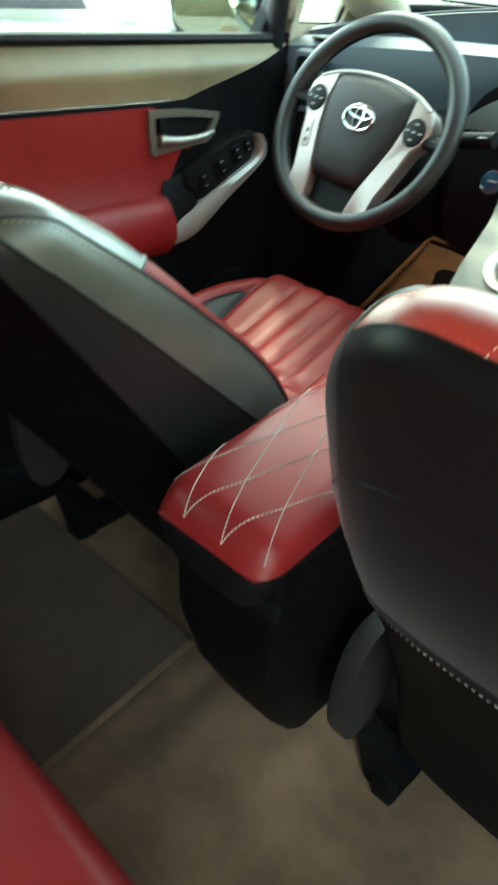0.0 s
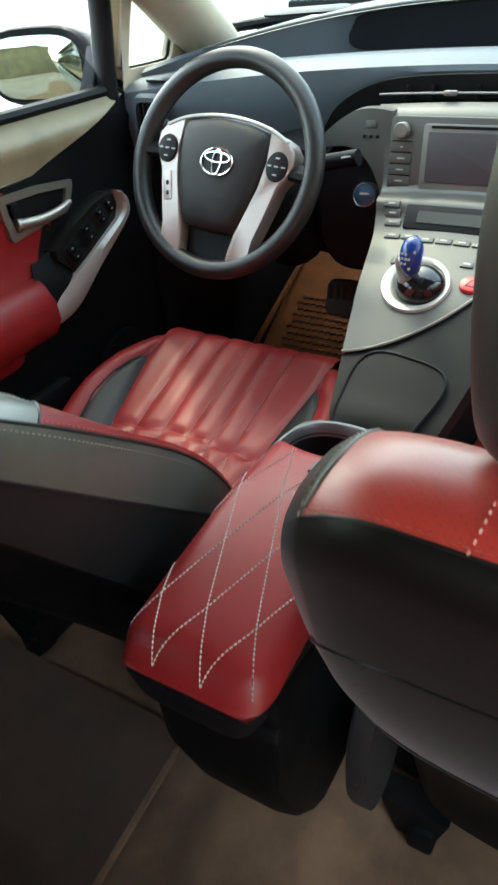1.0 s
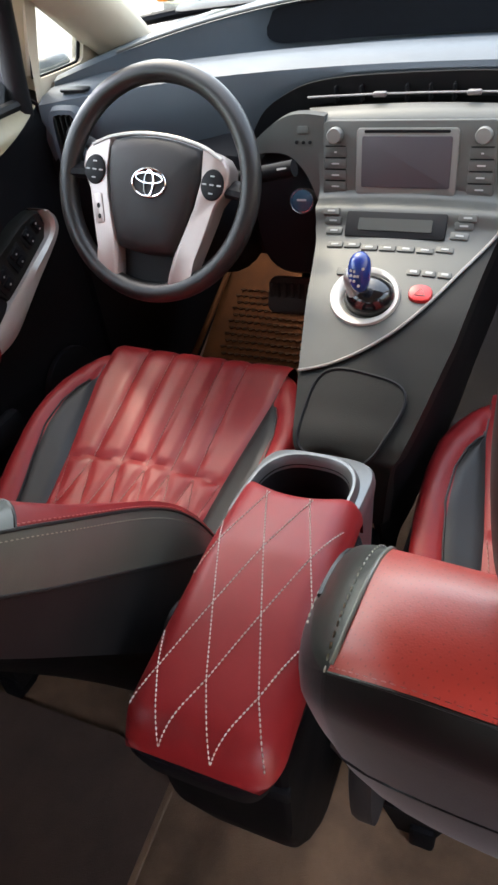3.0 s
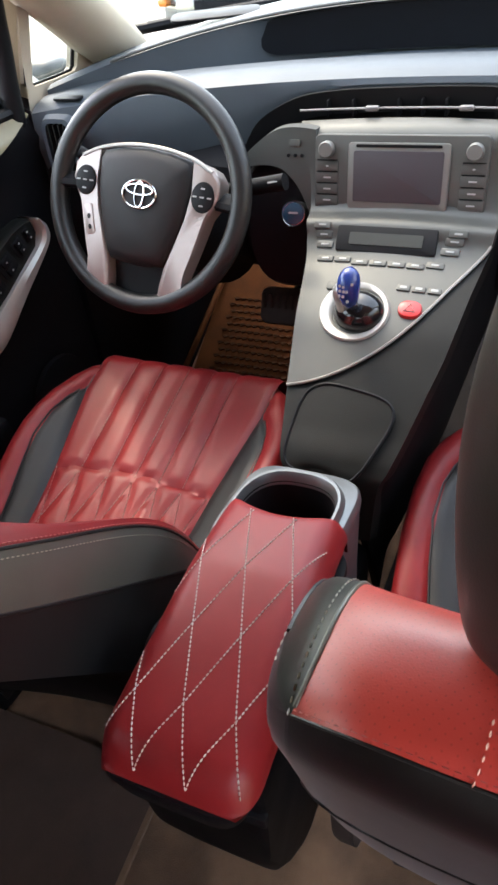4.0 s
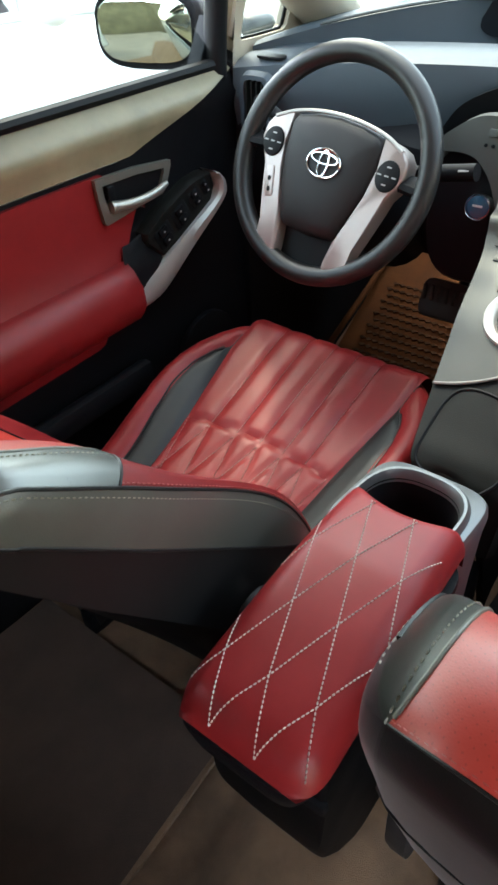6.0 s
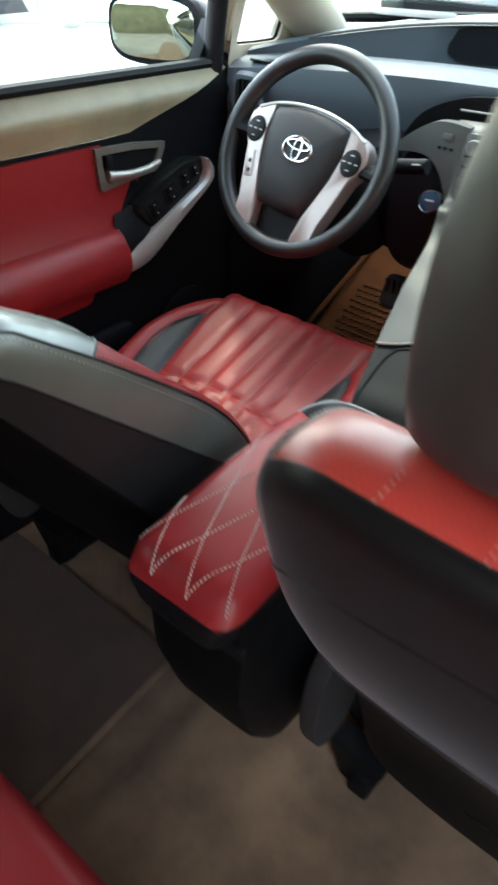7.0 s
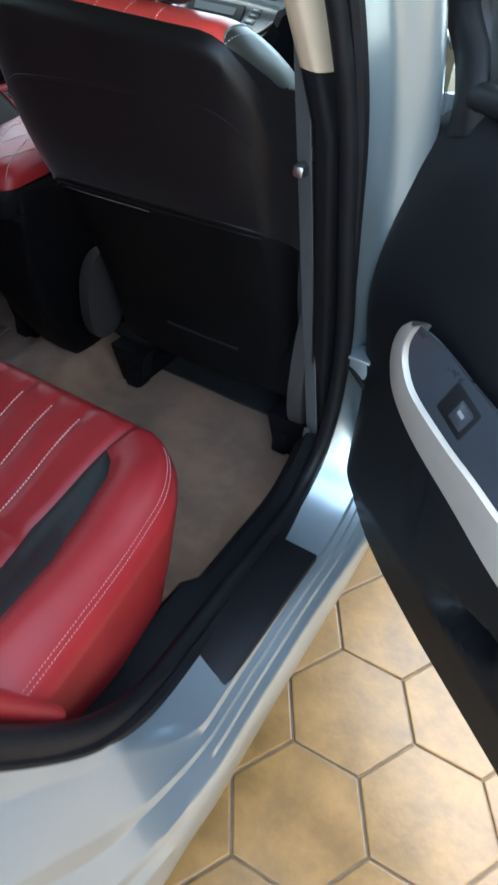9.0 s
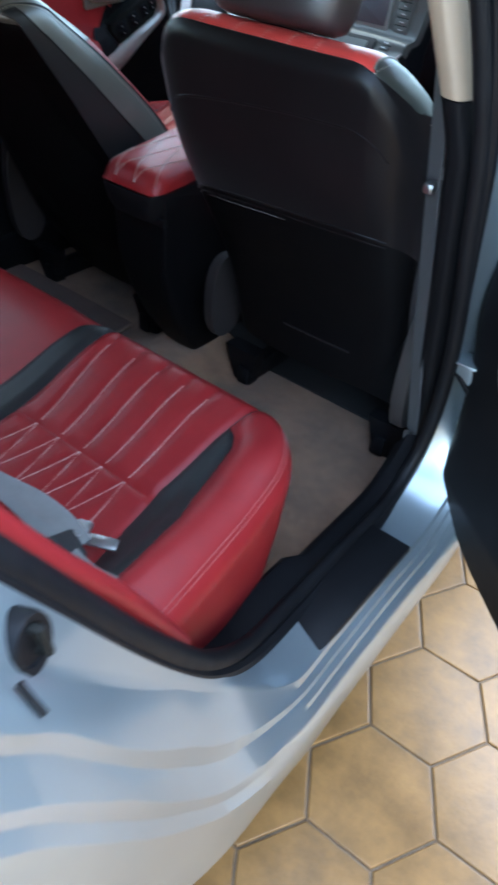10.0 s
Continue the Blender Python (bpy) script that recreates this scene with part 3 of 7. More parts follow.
def armrest():
    inner = smooth_path([(0, 1.100, 0.924), (0, 1.106, 0.900), (0, 1.094, 0.878), (0, 1.027, 0.847), (0, 0.950, 0.810), (0, 0.866, 0.777)], 30)
    outer = smooth_path([(0, 1.104, 0.926), (0, 1.128, 0.902), (0, 1.122, 0.868), (0, 1.032, 0.803), (0, 0.945, 0.744), (0, 0.865, 0.732)], 30)
    rows = [[], [], [], [], [], []]
    for i, (p, q) in enumerate(zip(inner, outer)):
        x = -0.668 - 0.012 * (i / 29)
        for r, (f, o) in zip(rows, ((0.0, -0.014), (0.02, -0.002), (0.25, 0.004), (0.7, 0.002), (0.97, -0.010), (1.0, -0.05))):
            r.append(Vector((x + o, p.y + (q.y - p.y) * f, p.z + (q.z - p.z) * f)))
    part("pull_loop", thick(rows, 0.008, (-1, 0, 0)), LOOP, door, "satin silver door pull")
    base = [(0.919, 0.867), (0.918, 0.850), (0.954, 0.814), (0.99, 0.828), (1.027, 0.845), (1.094, 0.876), (1.106, 0.90), (1.100, 0.924), (1.085, 0.926), (1.044, 0.921), (0.964, 0.892)]
    rings = [[Vector((-0.72, y, z)) for y, z in base], [Vector((-0.690, y, z)) for y, z in base], [Vector((-0.684, 1.01 + (y - 1.01) * 0.965, 0.87 + (z - 0.87) * 0.95)) for y, z in base]]
    sw = part("switch_panel", loft(rings), CONSOLE, door, "dark grey window switch panel")
    ax, ay = Vector((0, 0.90, 0.43)), Vector((-0.05, -0.43, 0.90))
    for y, z, w, h in ((0.962, 0.852, 0.042, 0.040), (1.008, 0.874, 0.040, 0.040), (1.050, 0.893, 0.030, 0.034), (1.078, 0.904, 0.018, 0.028)):
        c = Vector((-0.6825, y, z))
        part("switch_well", slab(rrect(w, h, 0.004), 0.004, frame_m(c, ax, ay), 0.001), VOID_DOOR, sw)
        for q in (-0.24, 0.24):
            mq = frame_m(c + ay * (q * h) + Vector((0.004, 0, 0)), ax, ay)
            k = part("window_switch", slab(rrect(w * 0.55, h * 0.40, 0.003), 0.006, mq, 0.002), DARK, sw, "black rocker switch")
            part("switch_mark", slab(rrect(0.004, 0.003, 0.001), 0.001, mq @ Matrix.Translation((0, 0, 0.0006))), WHITEMARK, k)
    # hollow grip between the panel and the pull
    g = [(0.868, 0.862), (0.858, 0.828), (0.867, 0.777), (0.90, 0.792), (0.952, 0.812), (0.918, 0.850), (0.915, 0.868), (0.885, 0.862)]
    g = [(p.y, p.z) for p in smooth_path([(0, y, z) for y, z in g + g[:1]], 41)[:-1]]
    part("grip_hollow", loft([[plane_door(y, z, 0.012) for y, z in g], [plane_door(0.89 + (y - 0.89) * 0.9, 0.82 + (z - 0.82) * 0.9, 0.013) for y, z in g]]), VOID_DOOR, door, "dark hollow grip")
    # padded red armrest under the panel
    rows = []
    for y in np.linspace(0.30, 0.866, 30):
        e = max(0.0, (y - 0.84) / 0.03)
        rows.append([(-0.712, y, 0.838), (-0.690, y, 0.838), (-0.672, y, 0.834 - 0.01 * e), (-0.658, y, 0.822 - 0.02 * e), (-0.650 - 0.004 * e, y, 0.800), (-0.648 - 0.004 * e, y, 0.782), (-0.651, y, 0.766), (-0.660, y, 0.748), (-0.672, y, 0.732), (-0.69, y, 0.722), (-0.712, y, 0.718)])
    part("armrest_pad", grid(rows), RED, door, "red leather padded armrest")


LOOP = material("satin_silver_grip", (0.50, 0.48, 0.44), 0.34, metal=0.4, spots=0.05, spot_size=30, grain=0.05, grain_size=2500)
VOID_DOOR = material("matt_black_plastic", (0.005, 0.005, 0.006), 0.6, spots=0.1, grain=0.2, grain_size=900, spec=0.2)
armrest()
part("pocket_grip", rbox((-0.675, 0.62, 0.62), (0.03, 0.5, 0.05), 0.012), DARK, door)
part("speaker_cover", slab(oval(0.17, 0.17), 0.012, frame_m((-0.692, 1.06, 0.56), (0, 1, 0), (0, 0, 1)), 0.004), DARK, door)
# front post with the mirror sail, and the window frame
post = smooth_path([(-0.733, 1.185, 1.05), (-0.728, 1.187, 1.13), (-0.712, 1.182, 1.22), (-0.685, 1.15, 1.30), (-0.64, 1.02, 1.37), (-0.60, 0.7, 1.42), (-0.59, 0.2, 1.43)], 40)
part("window_frame", tube(post, 0.021, 10, flat=1.0), RUBBER, door, "black window frame")
part("mirror_sail", slab([(1.13, 1.06), (1.21, 1.06), (1.215, 1.15), (1.19, 1.16)], 0.03, frame_m((-0.735, 0, 0), (0, 1, 0), (0, 0, 1)), 0.004), RUBBER, door)
part("window_pane", thick([[(-0.735, y, 1.08) for y in (-0.2, 0.5, 1.2)], [(-0.60, y, 1.41) for y in (-0.2, 0.3, 0.8)]], 0.003, (-1, 0, 0)), GLASS, door, "clear side window pane", smooth=False)


def side_mirror():
    c = Vector((-0.95, 1.27, 1.118))
    rings = []
    for i in range(14):
        t = i / 13
        y = -0.035 + 0.11 * t
        k = (1 - t ** 2.2) ** 0.5 if t < 1 else 0.02
        k = max(k, 0.05)
        if i == 0:
            k = 0.96
        rings.append([c + Vector((x * k, y + 0.33 * x, z * k)) for x, z in oval(0.222, 0.148, 28, 3.2)])
    sh = part("mirror_housing", loft(rings), DARK, door, "black door mirror housing")
    f = frame_m(c + Vector((0, -0.041, 0)), (1, 0.33, 0), (0, 0, 1))
    part("mirror_glass", slab(oval(0.205, 0.118, 28, 3.4), 0.004, f, 0.001), MIRROR, sh, "clear mirror glass")
    part("mirror_arm", tube([(-0.83, 1.285, 1.09), (-0.77, 1.25, 1.07), (-0.735, 1.20, 1.065)], 0.028, 10), DARK, sh)


side_mirror()



def loose_mat():
    root = thing("rear_mat", (-0.4, 0.2, 0.27), "dark brown loose carpet mat in the rear footwell", "floor mat")
    rows = []
    for i in range(25):
        y = -0.28 + 0.80 * i / 24
        row = []
        for j in range(17):
            x = -0.675 + (0.525 - 0.075 * (y + 0.28)) * j / 16
            row.append((x, y, 0.2845 + 0.055 * math.exp(-((x + 0.01) / 0.10) ** 4) + 0.003 * noise.noise(Vector((x * 7, y * 7, 3)))))
        rows.append(row)
    part("mat_sheet", thick(rows, 0.008, (0, 0, -1)), MATCARPET, root)
    part("bound_edge", tube([Vector(r[-1]) - Vector((0.001, 0, 0.003)) for r in rows], 0.006, 8, flat=0.7), CARPET, root, "taupe bound edge")


MATCARPET = material("brown_mat_carpet", (0.090, 0.052, 0.036), 0.95, spots=0.3, spot_size=9, grain=0.9, grain_size=900, bump=0.35, sheen=0.1)
loose_mat()
# ---- front seats ----
DARKGREY = material("dark_grey_plastic", (0.018, 0.017, 0.018), 0.5, spots=0.15, grain=0.3, grain_size=900, cells=True)
RIMM = material("satin_steel_plastic", (0.15, 0.16, 0.165), 0.38, metal=0.65, spots=0.05, spot_size=30)
VOID = material("deep_black_plastic", (0.006, 0.006, 0.007), 0.6, spots=0.1, grain=0.2, grain_size=900, spec=0.2)
def seat_back(root, cx, w0, rear0, length, lean, bol, drop, ktop, dtop, seam_phi, dip=0.016, bulge=0.0, far=0.86, drop_r=None, rexp=11, fexp=26, pad=0.0, rear_seams=True, waist=False, floor_h=None, sag=0.0, panel=(0.80, 0.80), hide=None):
    """A backrest built in columns across its width: rear face, rolled top, front face with bolsters."""
    a = Vector((0, -math.sin(radians(lean)), math.cos(radians(lean))))
    nrm = Vector((0, math.cos(radians(lean)), math.sin(radians(lean))))
    R0 = Vector((cx, *rear0))
    KI, KC = 0.76, 0.94
    us = [-1, -0.998, -0.993, -0.985, -0.975, -0.965, -0.94, -0.91, -0.88, -0.84, -0.80, -0.76] + [-0.76 + 1.52 * k / 24 for k in range(1, 24)] + [0.76, 0.80, 0.84, 0.88, 0.91, 0.94, 0.965, 0.975, 0.985, 0.993, 0.998, 1]
    rowsq = [("r", k / 30, -90) for k in range(30)] + [("t", 1, f) for f in (-90, -90 + 0.2 * (seam_phi + 90), -90 + 0.4 * (seam_phi + 90), -90 + 0.7 * (seam_phi + 90), seam_phi)] + [("t", 1, f) for f in (-56, -52, -46, -40, -33, -26, -18, -12, -8, -2, 6, 13, 20, 36, 52, 68, 80) if f > seam_phi + 3] + [("f", 1 - k / 34, 90) for k in range(35)]
    R = 0.048
    seam = 34
    last = len(rowsq) - 1
    mid = last - 28

    def point(u, kind, hf, phi):
        c = max(0.0, (abs(u) - ktop) / (1 - ktop))
        lt = length - (drop if u < 0 or drop_r is None else drop_r) * (1 - math.sqrt(max(0.0, 1 - c ** 2.3)))
        h0 = floor_h(u) if floor_h else 0.0
        h = h0 + (lt - R - h0) * hf if kind != "t" else lt - R + R * math.cos(radians(phi)) ** 0.9
        g = h / length
        d = (0.150 - (0.150 - dtop) * g) * (0.75 + 0.25 * min(1, g / 0.06))
        s = math.sin(radians(phi))
        e = 0.5 * d * max(0.0, 1 - abs(u) ** (fexp if s > 0 else rexp)) ** (1 / 2.3)
        off = 0.5 * d + e * sp(s, 0.8)
        if s < 0:
            k = max(0.0, min(1.0, (g - 0.22) / 0.35)) * (1 - max(0.0, min(1.0, (g - 0.82) / 0.16)))
            off = min(off - s * sag * k * abs(u) ** 1.2, max(off, 0.5 * d))
            off -= (0.014 * (1 - u * u) + pad * (1 - u ** 6) ** 0.6 * (math.exp(-((g - 0.76) / 0.20) ** 2) - 0.4 * math.exp(-((g - 0.36) / 0.16) ** 2))) * -s
        else:
            off += s * ((bol if u > 0 else bol * far) * math.exp(-((abs(u) - 0.93) / 0.19) ** 2) * math.exp(-((g - 0.41) / 0.40) ** 2) * max(0.0, 1 - abs(u) ** 34) ** 0.4 - max(0.0, 1 - abs(u) ** 34) ** 0.4 * dip * math.exp(-(u / 0.55) ** 2) * (1 - 0.6 * g) + max(0.0, 1 - abs(u) ** 34) ** 0.4 * (bulge if u > 0 else bulge * 0.5) * math.exp(-((abs(u) - 0.66) / 0.22) ** 2) * math.exp(-((g - 0.80) / 0.15) ** 2))
        h -= 0.50 * off * g ** 5
        q = max(0.0, min(1.0, (g - 0.22) / 0.58))
        w = w0 * (0.80 + 0.20 * (math.hypot(q * q * (3 - 2 * q), 0.30) / math.hypot(1, 0.30) if waist else min(1, g / 0.72)))
        return R0 + a * h + nrm * off + Vector((u * w, 0, 0))
    n = len(us)

    def inner(i, side):
        """Half width of the centre panel at a row: out to a point at the rear seam, then even."""
        k = max(0, i - seam)
        f = max(0.0, min(1.0, (k - 10) / 20))
        w = panel[0 if side < 0 else 1]
        return w - 0.03 * (1 - math.exp(-k / 3.0)) - 0.01 * f * f * (3 - 2 * f)

    def outer(i, side):
        """Half width of the insert's outer seam: it runs in to the panel at the rear seam."""
        k = max(0, i - seam)
        w = panel[0 if side < 0 else 1]
        return KC - (KC - w - 0.012) * math.exp(-k / 3.2)

    def seam_u(kind, hf, phi):
        """Where across the width the flank seam lies at a row."""
        lo, hi = 0.955, 0.9995
        for _ in range(22):
            m = (lo + hi) / 2
            p = point(m, kind, hf, phi) - R0
            lo, hi = (m, hi) if p.dot(nrm) > 0.081 + 0.23 * (0.764 - p.dot(a)) else (lo, m)
        return lo

    P = []
    for i, (kind, hf, phi) in enumerate(rowsq):
        row = []
        for u in us:
            v, b, c = abs(u), inner(i, u), outer(i, u)
            if v < KI:
                w = v * b / KI
            elif v < KC:
                w = b + (v - KI) * (c - b) / (KC - KI)
            else:
                w = c + (v - KC) * (1 - c) / (1 - KC)
                if u > 0 and not rear_seams and i >= seam + 6:
                    e = seam_u(kind, hf, phi)
                    w = c + (v - KC) * (e - c) / (0.993 - KC) if v <= 0.993 else e + (v - 0.993) / 0.007 * (1 - e)
            q = hf
            if kind == "r":
                q = hf + (0.05 * (u + 1) / 2 - 0.03 * u * u) * (hf / 0.6333 if hf < 0.6333 else (1 - hf) / 0.3667)
            if kind == "f":
                q = min(1, hf + 0.05 * max(0, min(1, (v - KI) / (KC - KI))) * math.exp(-((i - mid) / 6) ** 2))
            row.append(point(math.copysign(w, u), kind, q, phi))
        P.append(row)

    def band(r0, r1, c0, c1):
        return grid([row[c0:c1 + 1] for row in P[r0:r1 + 1]])
    ia, ib, ca, cb = us.index(-0.76), us.index(0.76), us.index(-0.94), us.index(0.94)
    fa, fb = us.index(-0.993), us.index(0.993)
    bc = part("back_cover", band(19, seam, 0, n - 1), hide or LOWBLACK, root, "black leather backrest cover")
    part("lower_back_panel", band(0, 19, 0, n - 1), LOWBLACK, root, "matt black lower back panel")
    # without hide (driver seat) bolsters and shoulders take paler leather that paints their highlight
    side = hide or FLANK_LIT
    for c0, c1 in ((0, fa), (fb, n - 1)):
        part("flank_cover", band(seam, last, c0, c1), hide or BLACK, root, "creased black leather flank")
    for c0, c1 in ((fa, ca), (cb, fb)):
        part("bolster_cover", band(seam, last, c0, c1), side, root, "black leather bolster cover, on the driver seat with light toned into its colour")
    cp = part("centre_panel", band(seam, last, ia, ib), RED_PERF, root, "red perforated leather centre panel")
    for c0, c1 in ((ca, ia), (ib, cb)):
        part("shoulder_insert", band(seam, mid, c0, c1), BLACK_SHINE if hide else CREST_LIT, root, "glossy black leather shoulder insert, on the driver seat with crest highlight toned in")
        part("side_panel", band(mid, last, c0, c1), RED, root, "red leather side panel")

    def normal(r, k):
        du = P[r][min(k + 1, n - 1)] - P[r][max(k - 1, 0)]
        dv = P[min(r + 1, last)][k] - P[r - 1][k]
        q = du.cross(dv).normalized()
        return q if q.dot(P[r][k] - (R0 + a * (0.5 * length) + nrm * 0.05)) > 0 else -q

    def line_at(k0, k1, f, rows):
        return [P[r][k0].lerp(P[r][k1], f) for r in rows], [tuple(normal(r, k0)) for r in rows]
    # seams and thread
    top = range(seam, mid + 4)
    for k, s in ((ia, -1), (ib, 1)):
        pts, _ = line_at(k, k, 0, range(seam, last))
        part("piping", tube(pts[24:], 0.0016, 6), BLACK, cp, "dark seam piping")
        # over the top the same piping is pale: its highlight, painted
        part("piping", tube(pts[1:25], 0.0015, 8), SEAM_GLINT, cp, "seam piping in pale grey, a painted highlight")
        pts, nr = line_at(k, k + 2 * s, 0.5, top)
        part("stitching", stitches([p + Vector(q) * 0.0006 for p, q in zip(pts, nr)], nr, length=0.0032, gap=0.0024, r=0.0006), PALETHREAD, cp, "pale thread")
    for k, s in ((ca, -1), (cb, 1)):
        pts, _ = line_at(k, k, 0, range(seam + 8, last))
        part("piping", tube(pts, 0.0018, 6), BLACK, bc, "dark seam piping")
        pts, nr = line_at(k, k + 2 * s, 0.35, range(seam + (9 if rear_seams and s > 0 else 5), last))
        part("stitching", stitches([p + Vector(q) * 0.0006 for p, q in zip(pts, nr)], nr, length=0.0034, gap=0.0028, r=0.0006), PALETHREAD, bc, "pale thread")
        pts, nr = line_at(k, k - s, 0.35, range(mid, last))
        part("stitching", stitches([p + Vector(q) * 0.0006 for p, q in zip(pts, nr)], nr, length=0.0042, gap=0.0025, r=0.0008), PINKTHREAD, bc, "red thread")
    pts = [P[mid][k] for k in range(ib, cb + 1)]
    part("piping", tube(pts, 0.0016, 6), BLACK, bc)
    pts = [P[mid][k] for k in range(ca, ia + 1)]
    part("piping", tube(pts, 0.0016, 6), BLACK, bc)
    part("piping", tube([P[seam][k] for k in range(ia, ib + 1)], 0.0009, 6), BLACK, cp)
    part("stitching", stitches([P[seam][k].lerp(P[seam + 1][k], 0.6) for k in range(ia, ib + 1)], tuple((a - nrm * 0.6).normalized()), length=0.0028, gap=0.002, r=0.0004), PINKTHREAD, cp, "red thread")
    for k in (ia + 5, ia + 9, ia + 12, ia + 15, ia + 18):
        rr = range(seam, seam + 6)
        part("pleat_stitching", stitches([P[r][k] + Vector(normal(r, k)) * 0.0006 for r in rr], [tuple(normal(r, k)) for r in rr], length=0.0026, gap=0.0024, r=0.0006), BENCHTHREAD_T, cp, "pale pleat thread")
    # flank seam, a hand's width below the crest
    if not rear_seams:
        part("flank_seam", tube([P[r][fb] for r in range(seam + 8, last - 3)], 0.0016, 6), BLACK, bc, "raised flank seam")

    def on_back(pairs):
        return [point(u, "r", hf, -90) for u, hf in pairs]
    if rear_seams:
        for h0, bow, rise, r in ((0.885, 0.03, 0.060, 0.0026), (0.635, 0.03, 0.050, 0.0034), (0.615, 0.03, 0.050, 0.0022)):
            line = on_back([(u, h0 - bow * u * u + rise * (u + 1) / 2) for u in np.linspace(-0.88, 0.86, 30)])
            part("welt_seam", tube([p + nrm * 0.0014 for p in line], r, 6), BACKM, bc)
        line = on_back([(u, 0.600 - 0.03 * u * u + 0.025 * (u + 1)) for u in np.linspace(-0.74, 0.10, 20)])
        part("stitching", stitches(line, tuple(-nrm), length=0.0032, gap=0.003, r=0.0005), GREYTHREAD, bc)
        lower = on_back([(u, 0.15 - 0.02 * u * u) for u in np.linspace(-0.20, 0.55, 16)])
        part("welt_seam", tube([p + nrm * 0.001 for p in lower], 0.003, 6), BACKM, bc)
    return a, nrm, R0, point, bc


LOWBLACK = material("deep_matt_black_leather", (0.0034, 0.0034, 0.0040), 0.5, spec=0.10, spots=0.15, spot_size=12, grain=0.14, grain_size=850, cells=True, bump=0.06)
BACKM = material("smooth_black_leather", (0.0062, 0.0053, 0.0057), 0.36, spec=0.18, sheen=0.13, spots=0.15, spot_size=9, grain=0.12, grain_size=850, cells=True, bump=0.05, rvar=0.06)
BACKM.node_tree.nodes["Principled BSDF"].inputs["Sheen Roughness"].default_value = 0.34
BACKM.node_tree.nodes["Principled BSDF"].inputs["Sheen Tint"].default_value = (1.0, 0.86, 0.92, 1)
RIMLEATHER = material("polished_black_leather", (0.009, 0.0085, 0.0085), 0.42, spec=0.5, spots=0.12, spot_size=14, grain=0.12, grain_size=850, cells=True, bump=0.05)
BLACK_SHINE = material("glossy_black_leather", (0.020, 0.022, 0.019), 0.34, spec=0.6, spots=0.12, spot_size=12, grain=0.12, grain_size=850, cells=True, bump=0.05)
# black leather greyed well up: the window highlight along the crest, in colour
CREST_LIT = material("lit_crest_black_leather", (0.085, 0.090, 0.080), 0.30, spec=0.9, spots=0.12, spot_size=12, grain=0.12, grain_size=850, cells=True, bump=0.05)
# lighter, pinkish base puts the headrest's soft highlight into its black leather
HEADREST_LIT = material("lit_headrest_black_leather", (0.022, 0.0165, 0.0175), 0.44, spec=0.7, spots=0.15, spot_size=12, grain=0.14, grain_size=850, cells=True, bump=0.06)
# lit copy of the black leather for the driver's upper flank
FLANK_LIT = material("lit_flank_black_leather", (0.066, 0.068, 0.059), 0.34, spec=0.95, spots=0.18, spot_size=14, grain=0.14, grain_size=850, cells=True, bump=0.06)
# grey that stands for the glint on the dark piping
SEAM_GLINT = material("seam_highlight_leather", (0.15, 0.15, 0.125), 0.4, spots=0.15, spot_size=20, grain=0.14, grain_size=850, cells=True, bump=0.06)
BENCHTHREAD_T = material("pale_pink_thread", (0.62, 0.33, 0.28), 0.7)
PALETHREAD = material("pale_grey_thread", (0.42, 0.40, 0.33), 0.7)
PINKTHREAD = material("red_thread", (0.45, 0.10, 0.09), 0.7)
ROSETHREAD = material("rose_grey_thread", (0.36, 0.20, 0.17), 0.7)
BENCHTHREAD = material("pale_rose_thread", (0.58, 0.36, 0.32), 0.7, grain=0.3, grain_size=2500)
GREYTHREAD = material("grey_thread", (0.30, 0.28, 0.26), 0.7)
RED_PERF = material("perforated_red_leather", (0.52, 0.048, 0.037), 0.40, spec=0.55, spots=0.08, spot_size=14, grain=0.12, grain_size=850, cells=True, bump=0.06)


def perforate(m):
    nt = m.node_tree
    b = nt.nodes["Principled BSDF"]
    tc = nt.nodes.new("ShaderNodeTexCoord")
    mp = nt.nodes.new("ShaderNodeMapping")
    mp.inputs["Rotation"].default_value = (0, 0, radians(45))
    nt.links.new(tc.outputs["Object"], mp.inputs["Vector"])
    sep = nt.nodes.new("ShaderNodeSeparateXYZ")
    nt.links.new(mp.outputs[0], sep.inputs[0])
    cb = nt.nodes.new("ShaderNodeCombineXYZ")
    nt.links.new(sep.outputs[0], cb.inputs[0])
    nt.links.new(sep.outputs[1], cb.inputs[1])
    vo = nt.nodes.new("ShaderNodeTexVoronoi")
    vo.voronoi_dimensions = "2D"
    vo.inputs["Scale"].default_value, vo.inputs["Randomness"].default_value = 230, 0.0
    nt.links.new(cb.outputs[0], vo.inputs["Vector"])
    lt = nt.nodes.new("ShaderNodeMath")
    lt.operation = "LESS_THAN"
    lt.inputs[1].default_value = 0.11
    nt.links.new(vo.outputs["Distance"], lt.inputs[0])
    mx = nt.nodes.new("ShaderNodeMix")
    mx.data_type = "RGBA"
    src = b.inputs["Base Color"].links[0].from_socket
    nt.links.new(lt.outputs[0], mx.inputs["Factor"])
    nt.links.new(src, mx.inputs["A"])
    mx.inputs["B"].default_value = (0.37, 0.032, 0.026, 1)
    nt.links.new(mx.outputs["Result"], b.inputs["Base Color"])


perforate(RED_PERF)


